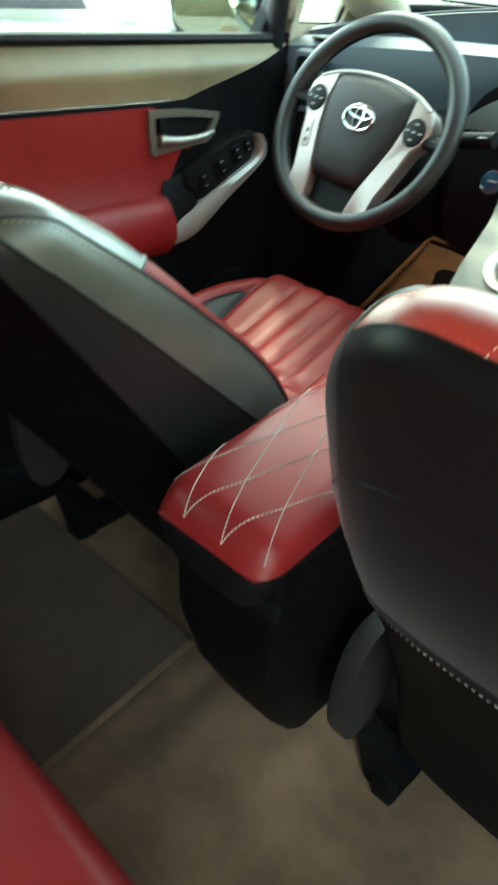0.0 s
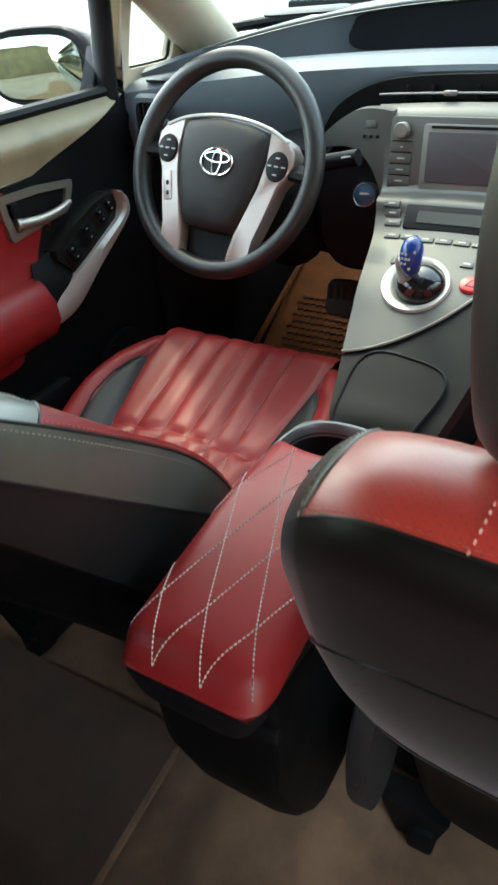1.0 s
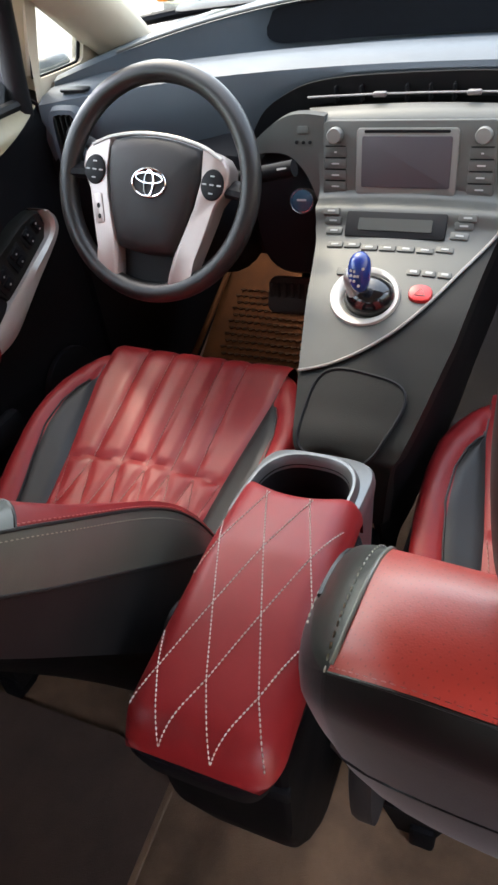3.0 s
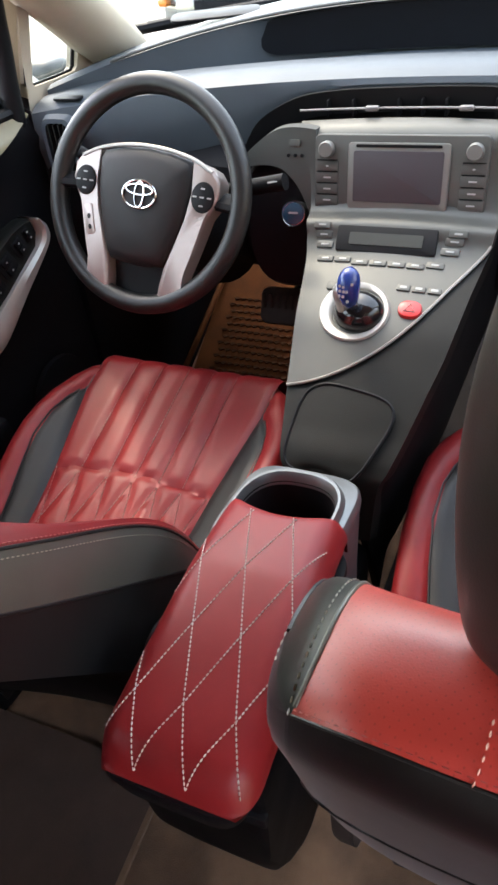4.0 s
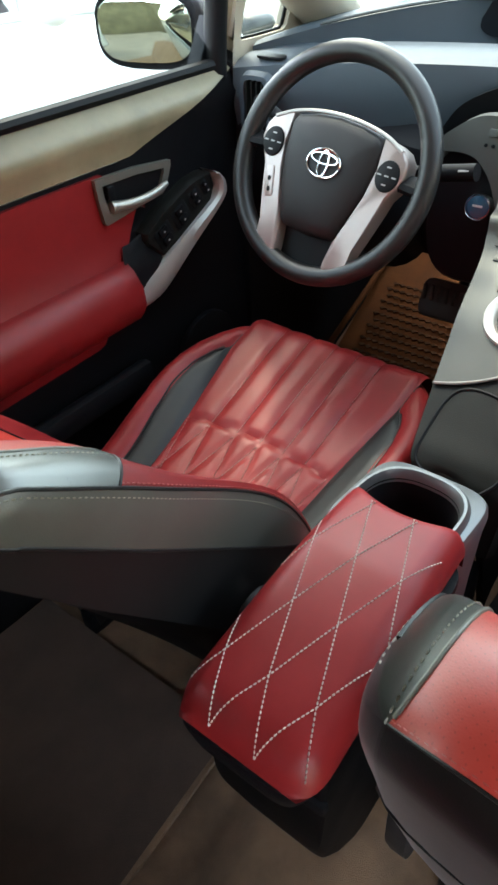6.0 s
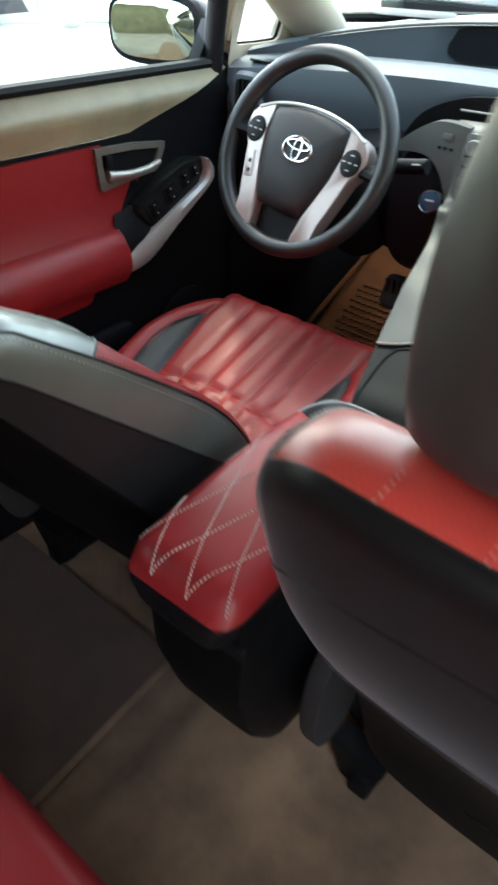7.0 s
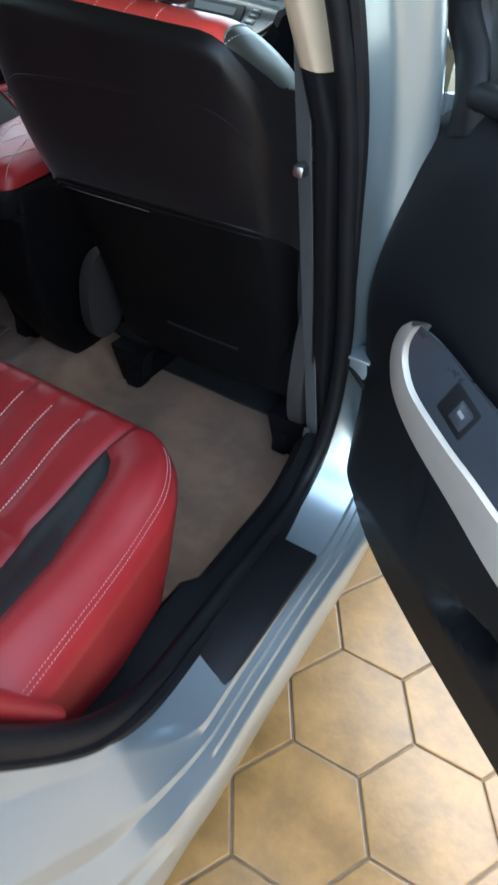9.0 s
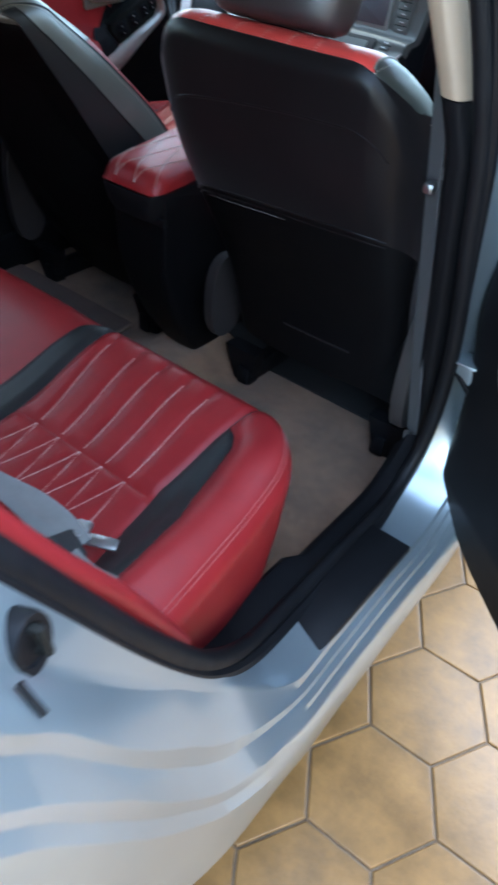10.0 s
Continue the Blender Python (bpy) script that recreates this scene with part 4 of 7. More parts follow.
def headrest(root, cx, base, lean):
    a = Vector((0, -math.sin(radians(lean)), math.cos(radians(lean))))
    nrm = Vector((0, a.z, -a.y))
    rings = []
    for i in range(40):
        t = i / 39
        k = (1 - abs(2 * t - 1) ** 16) ** 0.5
        w = (0.108 + 0.016 * math.sin(math.pi * min(1, t * 1.15)) - 0.012 * t) * (0.86 + 0.14 * k)
        d = 0.050 * max(0.08, k)
        c = base + a * (0.25 * t)
        rings.append([Vector((cx + x, c.y, c.z)) + nrm * (y * (1 - 0.12 * (x / w) ** 2 * (y > 0)) + 0.010 * (x / w) ** 2) for x, y in oval(2 * w, 2 * d, 64, 3.0)])
    part("headrest", loft(rings), HEADREST_LIT, root, "black leather headrest")
    for s in (-0.06, 0.06):
        p0 = Vector((cx + s, base.y + 0.01, base.z))
        part("headrest_post", tube([p0 - a * 0.05, p0 + a * 0.05], 0.006, 10), CHROME, root)


def cushion(root, x_of, yb, yf, zt, cols, nrow, R, skirt, seams, names, tuck=0.0, ftuck=0.01):
    """A quilted seat cushion. cols: boundaries as functions of v; x_of(side, v): the outer edges; zt: the top's height."""
    rows_v = [(yb + (yf - R - yb) * i / nrow, 0.0) for i in range(nrow + 1)]
    rows_v += [(yf - R + R * math.sin(radians(f)), R * (1 - math.cos(radians(f)))) for f in (12, 24, 36, 48, 60, 72, 84, 90)]
    rows_v += [(yf - 0.4 * ftuck, R + skirt * 0.5), (yf - ftuck, R + skirt)]
    for b in range(len(cols) + 1):
        rows = []
        for y, dy in rows_v:
            v = (y - yb) / (yf - yb) if dy < R else 1.0
            xl, xr = x_of(-1, v), x_of(1, v)
            cs = [c(v) for c in cols]
            line = []
            if b == 0:
                line = [(xl, R + skirt), (xl, R + skirt * 0.5)] + [(xl + R * (1 - math.sin(radians(f))), R * (1 - math.cos(radians(f)))) for f in (90, 78, 66, 54, 42, 30, 18, 8)] + [(xl + R + (cs[0] - xl - R) * i / 6, 0) for i in range(7)]
            elif b == len(cols):
                line = [(cs[-1] + (xr - R - cs[-1]) * i / 6, 0) for i in range(7)] + [(xr - R * (1 - math.sin(radians(f))), R * (1 - math.cos(radians(f)))) for f in (8, 18, 30, 42, 54, 66, 78, 90)] + [(xr - tuck * 0.4, R + skirt * 0.5), (xr - tuck, R + skirt)]
            else:
                k = 44 if b == 2 else 6
                line = [(cs[b - 1] + (cs[b] - cs[b - 1]) * i / k, 0) for i in range(k + 1)]
            row = []
            for x, dx in line:
                z = zt(x, y)
                g = 0.0
                for c in cs:
                    g = max(g, math.exp(-((x - c) / 0.006) ** 2) * 0.006)
                if dx == 0:
                    for sm in seams:
                        sm, sw, sd = sm if isinstance(sm, tuple) else (sm, 0.005, 0.0028)
                        dd = sm(x, y)
                        if dd < 0.03:
                            g = max(g, math.exp(-(dd / sw) ** 2) * sd)
                fall = min(R + skirt, (dx ** 1.6 + dy ** 1.6) ** (1 / 1.6))
                row.append((x, y, z - fall - g))
            rows.append(row)
        nm, mat, lab = names[b]
        part(nm, grid(rows), mat, root, lab)


def seg_dist(x, y, ax, ay, bx, by):
    dx, dy = bx - ax, by - ay
    t = max(0, min(1, ((x - ax) * dx + (y - ay) * dy) / (dx * dx + dy * dy)))
    return math.hypot(x - ax - t * dx, y - ay - t * dy)


SIDECOVER = material("taupe_grey_plastic", (0.030, 0.026, 0.026), 0.5, spots=0.12, grain=0.3, grain_size=900, cells=True)
INSERT = material("matt_black_leather", (0.0085, 0.0085, 0.0088), 0.50, spec=0.42, spots=0.15, spot_size=12, grain=0.14, grain_size=850, cells=True, bump=0.06)


def front_seat(cx, w0, hx, hz, tilt, label, shift=0.0, **back):
    root = thing("car_seat", (cx, 0.75, 0.27), label, "car seat", "front seats")
    lean = back["lean"]
    a, nrm, R0, point, bc = seat_back(root, cx, w0, **back)
    headrest(root, hx, R0 + a * (back["length"] - 0.026) + Vector((0, 0.050, hz)), tilt)
    # cushion
    yb, yf = (0.63 if shift else 0.56), 1.062
    base_x, cx = cx, cx + shift

    def zt(x, y):
        u = abs(x - cx)
        lift = max(0.0, (u - 0.135) / 0.10) ** 1.6
        z = 0.660 + 0.29 * (y - 0.905) - 0.10 * max(0.0, y - 0.985) ** 1.3
        return z + 0.046 * min(1.0, lift) * (1 - 0.75 * max(0.0, min(1.0, (y - 0.84) / 0.2)))

    def x_of(s, v):
        y = yb + (yf - yb) * v
        return cx + s * float(np.interp(y, (0.56, 0.69, 0.80, 0.88, 0.93, 0.97, 1.00, 1.03, 1.062), (0.222, 0.232, 0.243, 0.245, 0.240, 0.228, 0.212, 0.187, 0.140)))

    def inner_edge(v):
        return float(np.interp(yb + (yf - yb) * v, (0.56, 0.72, 0.80, 0.95, 1.07), (0.128, 0.138, 0.147, 0.172, 0.176)))

    def outer_edge(v):
        y = yb + (yf - yb) * v
        w = float(np.interp(y, (0.56, 0.69, 0.76, 0.82, 0.88, 0.92, 0.945, 0.953), (0.038, 0.042, 0.049, 0.051, 0.040, 0.024, 0.008, 0.0)))
        return inner_edge(v) + w + 0.002
    cols = [lambda v: cx - outer_edge(v), lambda v: cx - inner_edge(v), lambda v: cx + inner_edge(v), lambda v: cx + outer_edge(v)]
    ys = 0.797
    seams, threads = [], []
    xs = [cx + d for d in (-0.096, -0.042, 0.006, 0.052, 0.096)]
    xf = [cx + d for d in (-0.104, -0.050, 0.003, 0.051, 0.098)]
    for x, xe in zip(xs, xf):
        seams.append((lambda X, Y, x=x, xe=xe: seg_dist(X, Y, x, ys, xe, 1.05), 0.0065, 0.0046))
        threads.append([(x, ys), (xe, 1.04)])
    seams.append((lambda X, Y: seg_dist(X, Y + 0.7 * (X - cx) ** 2 - 0.012, cx - 0.147, ys, cx + 0.147, ys), 0.006, 0.0065))
    for x in xs + [cx - 0.143, cx + 0.143]:
        for q in (-0.024, 0.024):
            if abs(x + q - cx) < 0.135:
                seams.append((lambda X, Y, x=x, q=q: seg_dist(X, Y, x, ys, x + 2 * q, 0.60), 0.006, 0.004))
                threads.append([(x, ys), (x + 2 * q, 0.60)])
    names = [("side_bolster", RED, "red leather side bolster"), ("insert", INSERT, "black leather insert"), ("seat_centre", RED, "red channel-stitched leather centre"), ("insert", INSERT, "black leather insert"), ("side_bolster", RED, "red leather side bolster")]
    cushion(root, x_of, yb, yf, zt, cols, 62, 0.045, 0.09, seams, names)
    for c, m in ((0, -1), (3, 1)):
        rim = [(cols[c](v), yb + (yf - yb) * v) for v in np.linspace(0.05, 0.765, 40)]
        part("piping", tube([(x + m * 0.001, y, zt(x, y) - 0.0045) for x, y in rim], 0.0018, 6), BLACK, root)
    for (x0, y0), (x1, y1) in threads:
        pts = [(x0 + (x1 - x0) * t, y0 + (y1 - y0) * t) for t in np.linspace(0.02, 0.98, 14)]
        part("stitching", stitches([(x, y, zt(x, y) - 0.0024) for x, y in pts], (0, 0, 1), length=0.005, gap=0.002, r=0.0008), ROSETHREAD, root)
    # base, rails and side cover
    cx = base_x
    part("seat_base", rbox((cx, 0.80, 0.46), (0.44, 0.44, 0.20), 0.03), DARK, root)
    for s in (-1, 1):
        part("seat_rail", rbox((cx + s * 0.19, 0.78, 0.30), (0.035, 0.52, 0.05), 0.006), DARK, root, "black seat rail")
        part("rail_foot", loft([[(cx + s * 0.20 + dx, 0.52 + 0.02 * dz, 0.37 - 0.11 * dz) for dx in (-0.045 + 0.02 * dz, 0.045 - 0.025 * dz)] + [(cx + s * 0.20 + dx, 0.56 + 0.01 * dz, 0.37 - 0.11 * dz) for dx in (0.045 - 0.025 * dz, -0.045 + 0.02 * dz)] for dz in (0, 0.5, 1)]), DARK, root, "black rail foot cover")
        low = shift and s < 0
        part("recliner_cover", slab(oval(0.115, 0.20 if low else 0.30, 28, 2.4), 0.03, frame_m((cx + s * (0.268 if low else 0.252), 0.510, 0.50 if low else 0.545), (0, s, 0), (0, -0.35, 1)), 0.010), SIDECOVER, root, "grey recliner cover")
    return root


front_seat(-0.362, 0.240, -0.362, 0.02, 6, "driver seat in red and black leather with channel stitching, reclined", rear0=(0.617, 0.335), length=0.885, lean=34.5, bol=0.120, drop=0.06, ktop=0.55, dtop=0.098, seam_phi=-60, dip=0.03, bulge=0.052, far=0.35, fexp=16, rear_seams=False, sag=0.085)
front_seat(0.354, 0.239, 0.331, 0.018, -9, "front passenger seat in red and black leather, set upright", shift=-0.030, rear0=(0.532, 0.335), length=0.819, lean=20.5, bol=0.075, drop=0.15, ktop=0.58, dtop=0.078, seam_phi=-47, rexp=8, pad=0.030, waist=True, panel=(0.83, 0.73), drop_r=0.21, hide=BACKM, floor_h=lambda u: 0.125 + 0.13 * max(0.0, (u - 0.62) / 0.38) ** 2.2)


# ---- rear bench ----
def rear_bench():
    root = thing("rear_bench", (0.0, -0.2, 0.27), "rear bench seat in red leather with black inserts and white stitching", "car seat")
    yb, yf = -0.34, 0.135

    def zt(x, y):
        q = max(0.0, min(1.0, (x - 0.47) / 0.14))
        z = 0.612 - 0.075 * (1 / (1 + math.exp((y + 0.01) / 0.045))) + 0.055 * q * q * (3 - 2 * q) * (1 / (1 + math.exp((y + 0.02) / 0.06)))
        k = max(0.0, min(1.0, (0.11 - y) / 0.12))
        return z + 0.018 * math.exp(-((x - 0.594 + 0.135 * (y + 0.27)) / 0.038) ** 2) * k * k * (3 - 2 * k)

    def edge(y):
        return 0.658 - 0.135 * (y + 0.27) - 0.14 * (1 - math.sqrt(max(0.0, 1 - (max(0.0, y) / 0.138) ** 2)))
    x_of = lambda s, v: -0.66 if s < 0 else edge(yb + (yf - yb) * v) + 0.012
    c1 = lambda v: 0.160 - 0.050 * min(1.0, (1 - v) / 0.10) - 0.10 * max(0.0, 0.9 - v) * (yf - yb)
    c2 = lambda v: 0.165
    c3 = lambda v: float(np.interp(yb + (yf - yb) * v, (-0.34, -0.24, -0.16, -0.08, 0.06, 0.135), (0.512, 0.505, 0.486, 0.474, 0.490, 0.497)))
    c4 = lambda v: c3(v) + 0.002 + float(np.interp(yb + (yf - yb) * v, (-0.34, -0.26, -0.127, 0.017, 0.045, 0.058), (0.062, 0.066, 0.075, 0.040, 0.020, 0.0)))
    ys = -0.098
    xs = (0.219, 0.272, 0.322, 0.372, 0.421)
    xf = (0.191, 0.255, 0.313, 0.371, 0.424)
    seams, threads = [], []
    for x, xe in zip(xs, xf):
        seams.append((lambda X, Y, x=x, xe=xe: seg_dist(X, Y, x, ys, xe, 0.115), 0.006, 0.0042))
        threads.append([(x, ys), (xe, 0.115)])
        for q in (-0.050, 0.050):
            seams.append(lambda X, Y, x=x, q=q: seg_dist(X, Y, x, ys, x + q, -0.33))
            threads.append([(x, ys), (x + q, -0.33)])
    seams.append((lambda X, Y: seg_dist(X, Y, 0.166, ys, 0.474, ys), 0.006, 0.0065))
    names = [("bench_middle", RED, "red leather bench middle"), ("insert", INSERT, "black leather insert"), ("seat_centre", RED, "red channel-stitched leather centre"), ("insert", INSERT, "black leather insert"), ("end_bolster", RED, "red leather end bolster")]
    cushion(root, x_of, yb, yf, zt, [c1, c2, c3, c4], 58, 0.040, 0.22, seams, names, tuck=0.024, ftuck=0.0)
    for (x0, y0), (x1, y1) in threads:
        pts = [(x0 + (x1 - x0) * t, y0 + (y1 - y0) * t) for t in np.linspace(0.02, 0.98, 16)]
        pts = [(x, y) for x, y in pts if y < yf - 0.05]
        part("stitching", stitches([(x, y, zt(x, y) - 0.0024) for x, y in pts], (0, 0, 1), length=0.0042, gap=0.0016, r=0.0011), BENCHTHREAD, root)
    for o in (0.013, 0.018):
        line = []
        for t in np.linspace(0, 1, 50):
            y = -0.30 + 0.40 * t
            x = x_of(1, (y - yb) / (yf - yb)) - o
            d = 0.040 - o
            line.append(Vector((x, y, zt(x, y) - (0.040 - math.sqrt(0.040 ** 2 - d * d)) + 0.0003)))
        part("stitching", stitches(line, (0.6, 0, 0.8), length=0.0030, gap=0.0022, r=0.0006), BENCHTHREAD, root)
    # backrest
    a = Vector((0, -0.42, 0.907))
    n = Vector((0, 0.907, 0.42))
    rings = []
    for i in range(22):
        t = i / 21
        k = max(0.05, (1 - abs(2 * t - 1) ** 6) ** 0.5)
        c = Vector((0, -0.43, 0.50)) + a * (0.62 * t)
        rings.append([c + Vector((x, 0, 0)) + n * y for x, y in oval(1.32, 0.16 * k, 40, 6)])
    part("backrest", loft(rings), RED, root, "red leather rear backrest")
    part("side_bolster", tube(smooth_path([(0.690, -0.264, 0.57), (0.688, -0.30, 0.635), (0.686, -0.365, 0.755), (0.684, -0.432, 0.865), (0.672, -0.52, 1.03)], 24), [0.010 + 0.005 * min(1, i / 8) for i in range(24)], 12), RED, root, "red leather backrest side bolster")
    return root


rear_bench()


def rear_belt():
    root = thing("seat_belt_buckle", (0.45, -0.27, 0.55), "pale grey rear seat belt lying loose on red bench", "seat belt")
    pts = smooth_path([(0.20, -0.36, 0.72), (0.28, -0.295, 0.635), (0.335, -0.262, 0.598), (0.385, -0.248, 0.584), (0.44, -0.248, 0.575), (0.49, -0.256, 0.568)], 22)
    side = [Vector((0.004, 0.021 - 0.006 * math.sin(i / 4), 0.006)) for i in range(22)]
    part("webbing", thick([[p + q for p, q in zip(pts, side)], [p for p in pts], [p - q for p, q in zip(pts, side)]], 0.002, (0, 0, 1)), BELTM, root, "pale grey belt webbing")
    m = pose(0.500, -0.222, 0.568, 0, 4, 28)
    part("tongue", join(rbox((0.0, 0, 0), (0.050, 0.020, 0.004), 0.0015, m=m), rbox((-0.03, -0.004, 0.002), (0.022, 0.034, 0.012), 0.004, 3, m=m)), STEEL, root, "dull steel tongue")
    m = pose(0.478, -0.262, 0.570, 0, 5, -18)
    part("tongue_cover", rbox((0.0, 0, 0), (0.050, 0.044, 0.014), 0.006, 3, m=m), DARKGREY, root, "black plastic tongue cover")
    tail = smooth_path([(0.495, -0.262, 0.576), (0.53, -0.268, 0.580), (0.56, -0.270, 0.590), (0.585, -0.272, 0.602)], 10)
    part("belt_tail", thick([[p + Vector((0, 0.007, 0.001)) for p in tail], [p - Vector((0, 0.007, 0.001)) for p in tail]], 0.002, (0, 0, 1)), BELTM, root, "pale grey belt end")


BELTM = material("pale_grey_webbing", (0.17, 0.17, 0.16), 0.55, spots=0.12, spot_size=30, grain=0.4, grain_size=1500)
rear_belt()


# ---- centre console ----
def console():
    root = thing("centre_console", (0, 0.6, 0.3), "centre console with red quilted armrest lid and cup holder", "console")

    def cxw(y):
        t = (y - 0.33) / 0.31
        return -0.004 - 0.010 * t, 0.079 - 0.007 * t
    # body
    rings = []
    for y, zt, zb, k in ((0.352, 0.745, 0.66, 0.90), (0.356, 0.758, 0.58, 0.97), (0.38, 0.765, 0.50, 1.0), (0.42, 0.768, 0.42, 1.0), (0.47, 0.77, 0.345, 1.0), (0.50, 0.77, 0.315, 1.0), (0.56, 0.772, 0.30, 1.0), (0.598, 0.770, 0.30, 1.0), (0.604, 0.60, 0.30, 1.0), (0.66, 0.60, 0.30, 0.98), (0.74, 0.60, 0.30, 0.95), (0.80, 0.60, 0.30, 0.90)):
        c, w = cxw(y)
        rings.append([(c + u * k * (0.62 + 0.38 * ((z - 0.3) / 0.45) ** 0.7), y, z) for u, z in ((x * 2 * w / 2 / 0.5, zb + (zt - zb) * (0.5 + q)) for x, q in oval(1, 1, 32, 7))])
    part("body", loft(rings), LOWBLACK, root, "black console body")
    part("rear_latch", rbox((0.035, 0.352, 0.70), (0.075, 0.012, 0.018), 0.005), DARK, root)

    def top(x, y):
        c, w = cxw(y)
        u = (x - c) / w
        z = 0.797 + 0.022 * min(1, (y - 0.33) / 0.2) + 0.004 * math.sin(math.pi * (y - 0.33) / 0.31)
        return z, u
    # lid: rounded pad
    yr, yf, R = 0.318, 0.638, 0.036
    rows = []
    for y, dy in [(yr + R * (1 - math.sin(radians(f))), R * (1 - math.cos(radians(f)))) for f in (90, 80, 68, 56, 44, 32, 20, 10)] + [(yr + R + (yf - 0.01 - yr - R) * i / 34, 0) for i in range(35)] + [(yf - 0.004, 0.002), (yf, 0.008)]:
        c, w = cxw(y)
        row = []
        rs = 0.026
        ww = w * (1 - 0.17 * max(0, 1 - (y - yr) / 0.04) ** 2.4)
        line = [(-ww + 0.004, rs + 0.03), (-ww, rs + 0.012)] + [(-ww + rs * (1 - math.sin(radians(f))), rs * (1 - math.cos(radians(f)))) for f in (90, 76, 62, 48, 34, 20, 8)] + [(-ww + rs + 2 * (ww - rs) * i / 30, 0) for i in range(31)]
        line += [(-x, d) for x, d in line[:9]][::-1]
        for x, dx in line:
            z0, u = top(c + x, y)
            yy = y
            if y > yf - 0.13:
                yy = y - 0.020 * max(0, 1 - (x / (ww * 0.85)) ** 2) * ((y - (yf - 0.13)) / 0.13) ** 1.5
            row.append((c + x, yy, max(0.762 + 0.03 * (y - yr), z0 - dx - dy - 0.007 * (x / ww) ** 2)))
        rows.append(row)
    base = [[(p[0], p[1], 0.756) for p in rows[-1]]]
    lid = part("armrest_lid", grid([[(p[0], p[1] + 0.004, 0.757) for p in rows[0]]] + rows + base), RED, root, "red leather armrest lid with diamond stitching")
    c0, w0 = cxw(0.45)
    tray = [[(c0 + x, 0.478 + y, z) for x, y in oval(2 * (w0 + g), 0.325 + 2 * g, 44, 7)] for z, g in ((0.700, -0.016), (0.722, -0.006), (0.750, 0.0), (0.757, -0.001), (0.758, -0.006))]
    part("tray_lip", loft(tray), DARK, root, "black tray below the lid")

    # diamond stitching
    def lid_z(x, y):
        z0, _ = top(x, y)
        c, w = cxw(y)
        z = z0 - 0.007 * ((x - c) / w) ** 2
        if y < yr + R:
            q = min(1, (yr + R - y) / R)
            z -= R * (1 - math.sqrt(max(0, 1 - q * q)))
        e = w * (1 - 0.17 * max(0, 1 - (y - yr) / 0.04) ** 2.4) - abs(x - c)
        if e < 0.026:
            q = min(1, (0.026 - e) / 0.026)
            z -= 0.026 * (1 - math.sqrt(max(0, 1 - q * q)))
        return z
    vs, fs = [], []
    for s in (-1, 1):
        for k in range(-4, 8):
            x0 = -0.011 + 0.051 * (k - 2)
            line, nr = [], []

            def flush():
                if len(line) > 18:
                    nv, nf = stitches(list(line), list(nr), length=0.0034, gap=0.0013, r=0.00095, lift=0.0006)
                    o = len(vs)
                    vs.extend(nv)
                    fs.extend(tuple(i + o for i in f) for f in nf)
                line.clear()
                nr.clear()
            for i in range(140):
                y = yr + 0.004 + (yf - 0.012 - yr - 0.004) * i / 139
                x = x0 + (s * (0.338 if y > 0.38 else 0.435) - 0.025) * (y - 0.38)
                c, w = cxw(y)
                wy = w * (1 - 0.17 * max(0, 1 - (y - yr) / 0.04) ** 2.4)
                if abs(x - c) > wy - 0.006 or (y > yf - 0.13 and y > yf - 0.004 - 0.022 * max(0, 1 - ((x - c) / (w * 0.85)) ** 2)):
                    flush()
                    continue
                e = 0.001
                n = Vector((lid_z(x - e, y) - lid_z(x + e, y), lid_z(x, y - e) - lid_z(x, y + e), 2 * e)).normalized()
                line.append(Vector((x, y, lid_z(x, y))))
                nr.append(tuple(n))
            flush()
    part("stitching", (vs, fs), THREAD, lid, "white diamond stitching")
    # cup holder
    cc, cw = -0.018, 0.060
    n = 40

    def ringc(k, y0, y1, z, p=2.6):
        return [(cc + k * x, 0.5 * (y0 + y1) + y, z - 0.10 * (0.5 * (y0 + y1) + y - 0.62)) for x, y in oval(2 * cw, y1 - y0, n, p)]
    rim = [ringc(1.10, 0.556, 0.724, 0.792), ringc(1.06, 0.560, 0.719, 0.802), ringc(1.02, 0.564, 0.714, 0.8065), ringc(0.975, 0.568, 0.709, 0.8065), ringc(0.94, 0.572, 0.705, 0.802), ringc(0.92, 0.575, 0.702, 0.79)]
    part("cup_rim", loft(rim, caps=(False, False)), RIMM, root, "satin steel cup holder rim")
    part("cup_well", loft([ringc(0.925, 0.574, 0.703, 0.795), ringc(0.88, 0.58, 0.696, 0.69), ringc(0.86, 0.58, 0.694, 0.665), ringc(0.2, 0.63, 0.66, 0.66)], caps=(False, True)), VOID, root, "black cup holder well")
    plate = [[(cc + x * k, 0.650 + y * k, z - 0.10 * (0.03 + y)) for x, y in oval(0.150, 0.172, n, 4.5)] for k, z in ((0.86, 0.50), (0.92, 0.68), (0.97, 0.762), (1.0, 0.780), (0.985, 0.789), (0.95, 0.7935))]
    part("front_shoulder", loft(plate + [ringc(1.08, 0.560, 0.720, 0.7955)], caps=(True, False)), RIMM, root, "satin grey console shoulder")


console()

# ---- dashboard ----
dash = thing("dashboard", (0, 1.3, 0.6), "grey dashboard with centre stack and dark display slot", "dashboard")


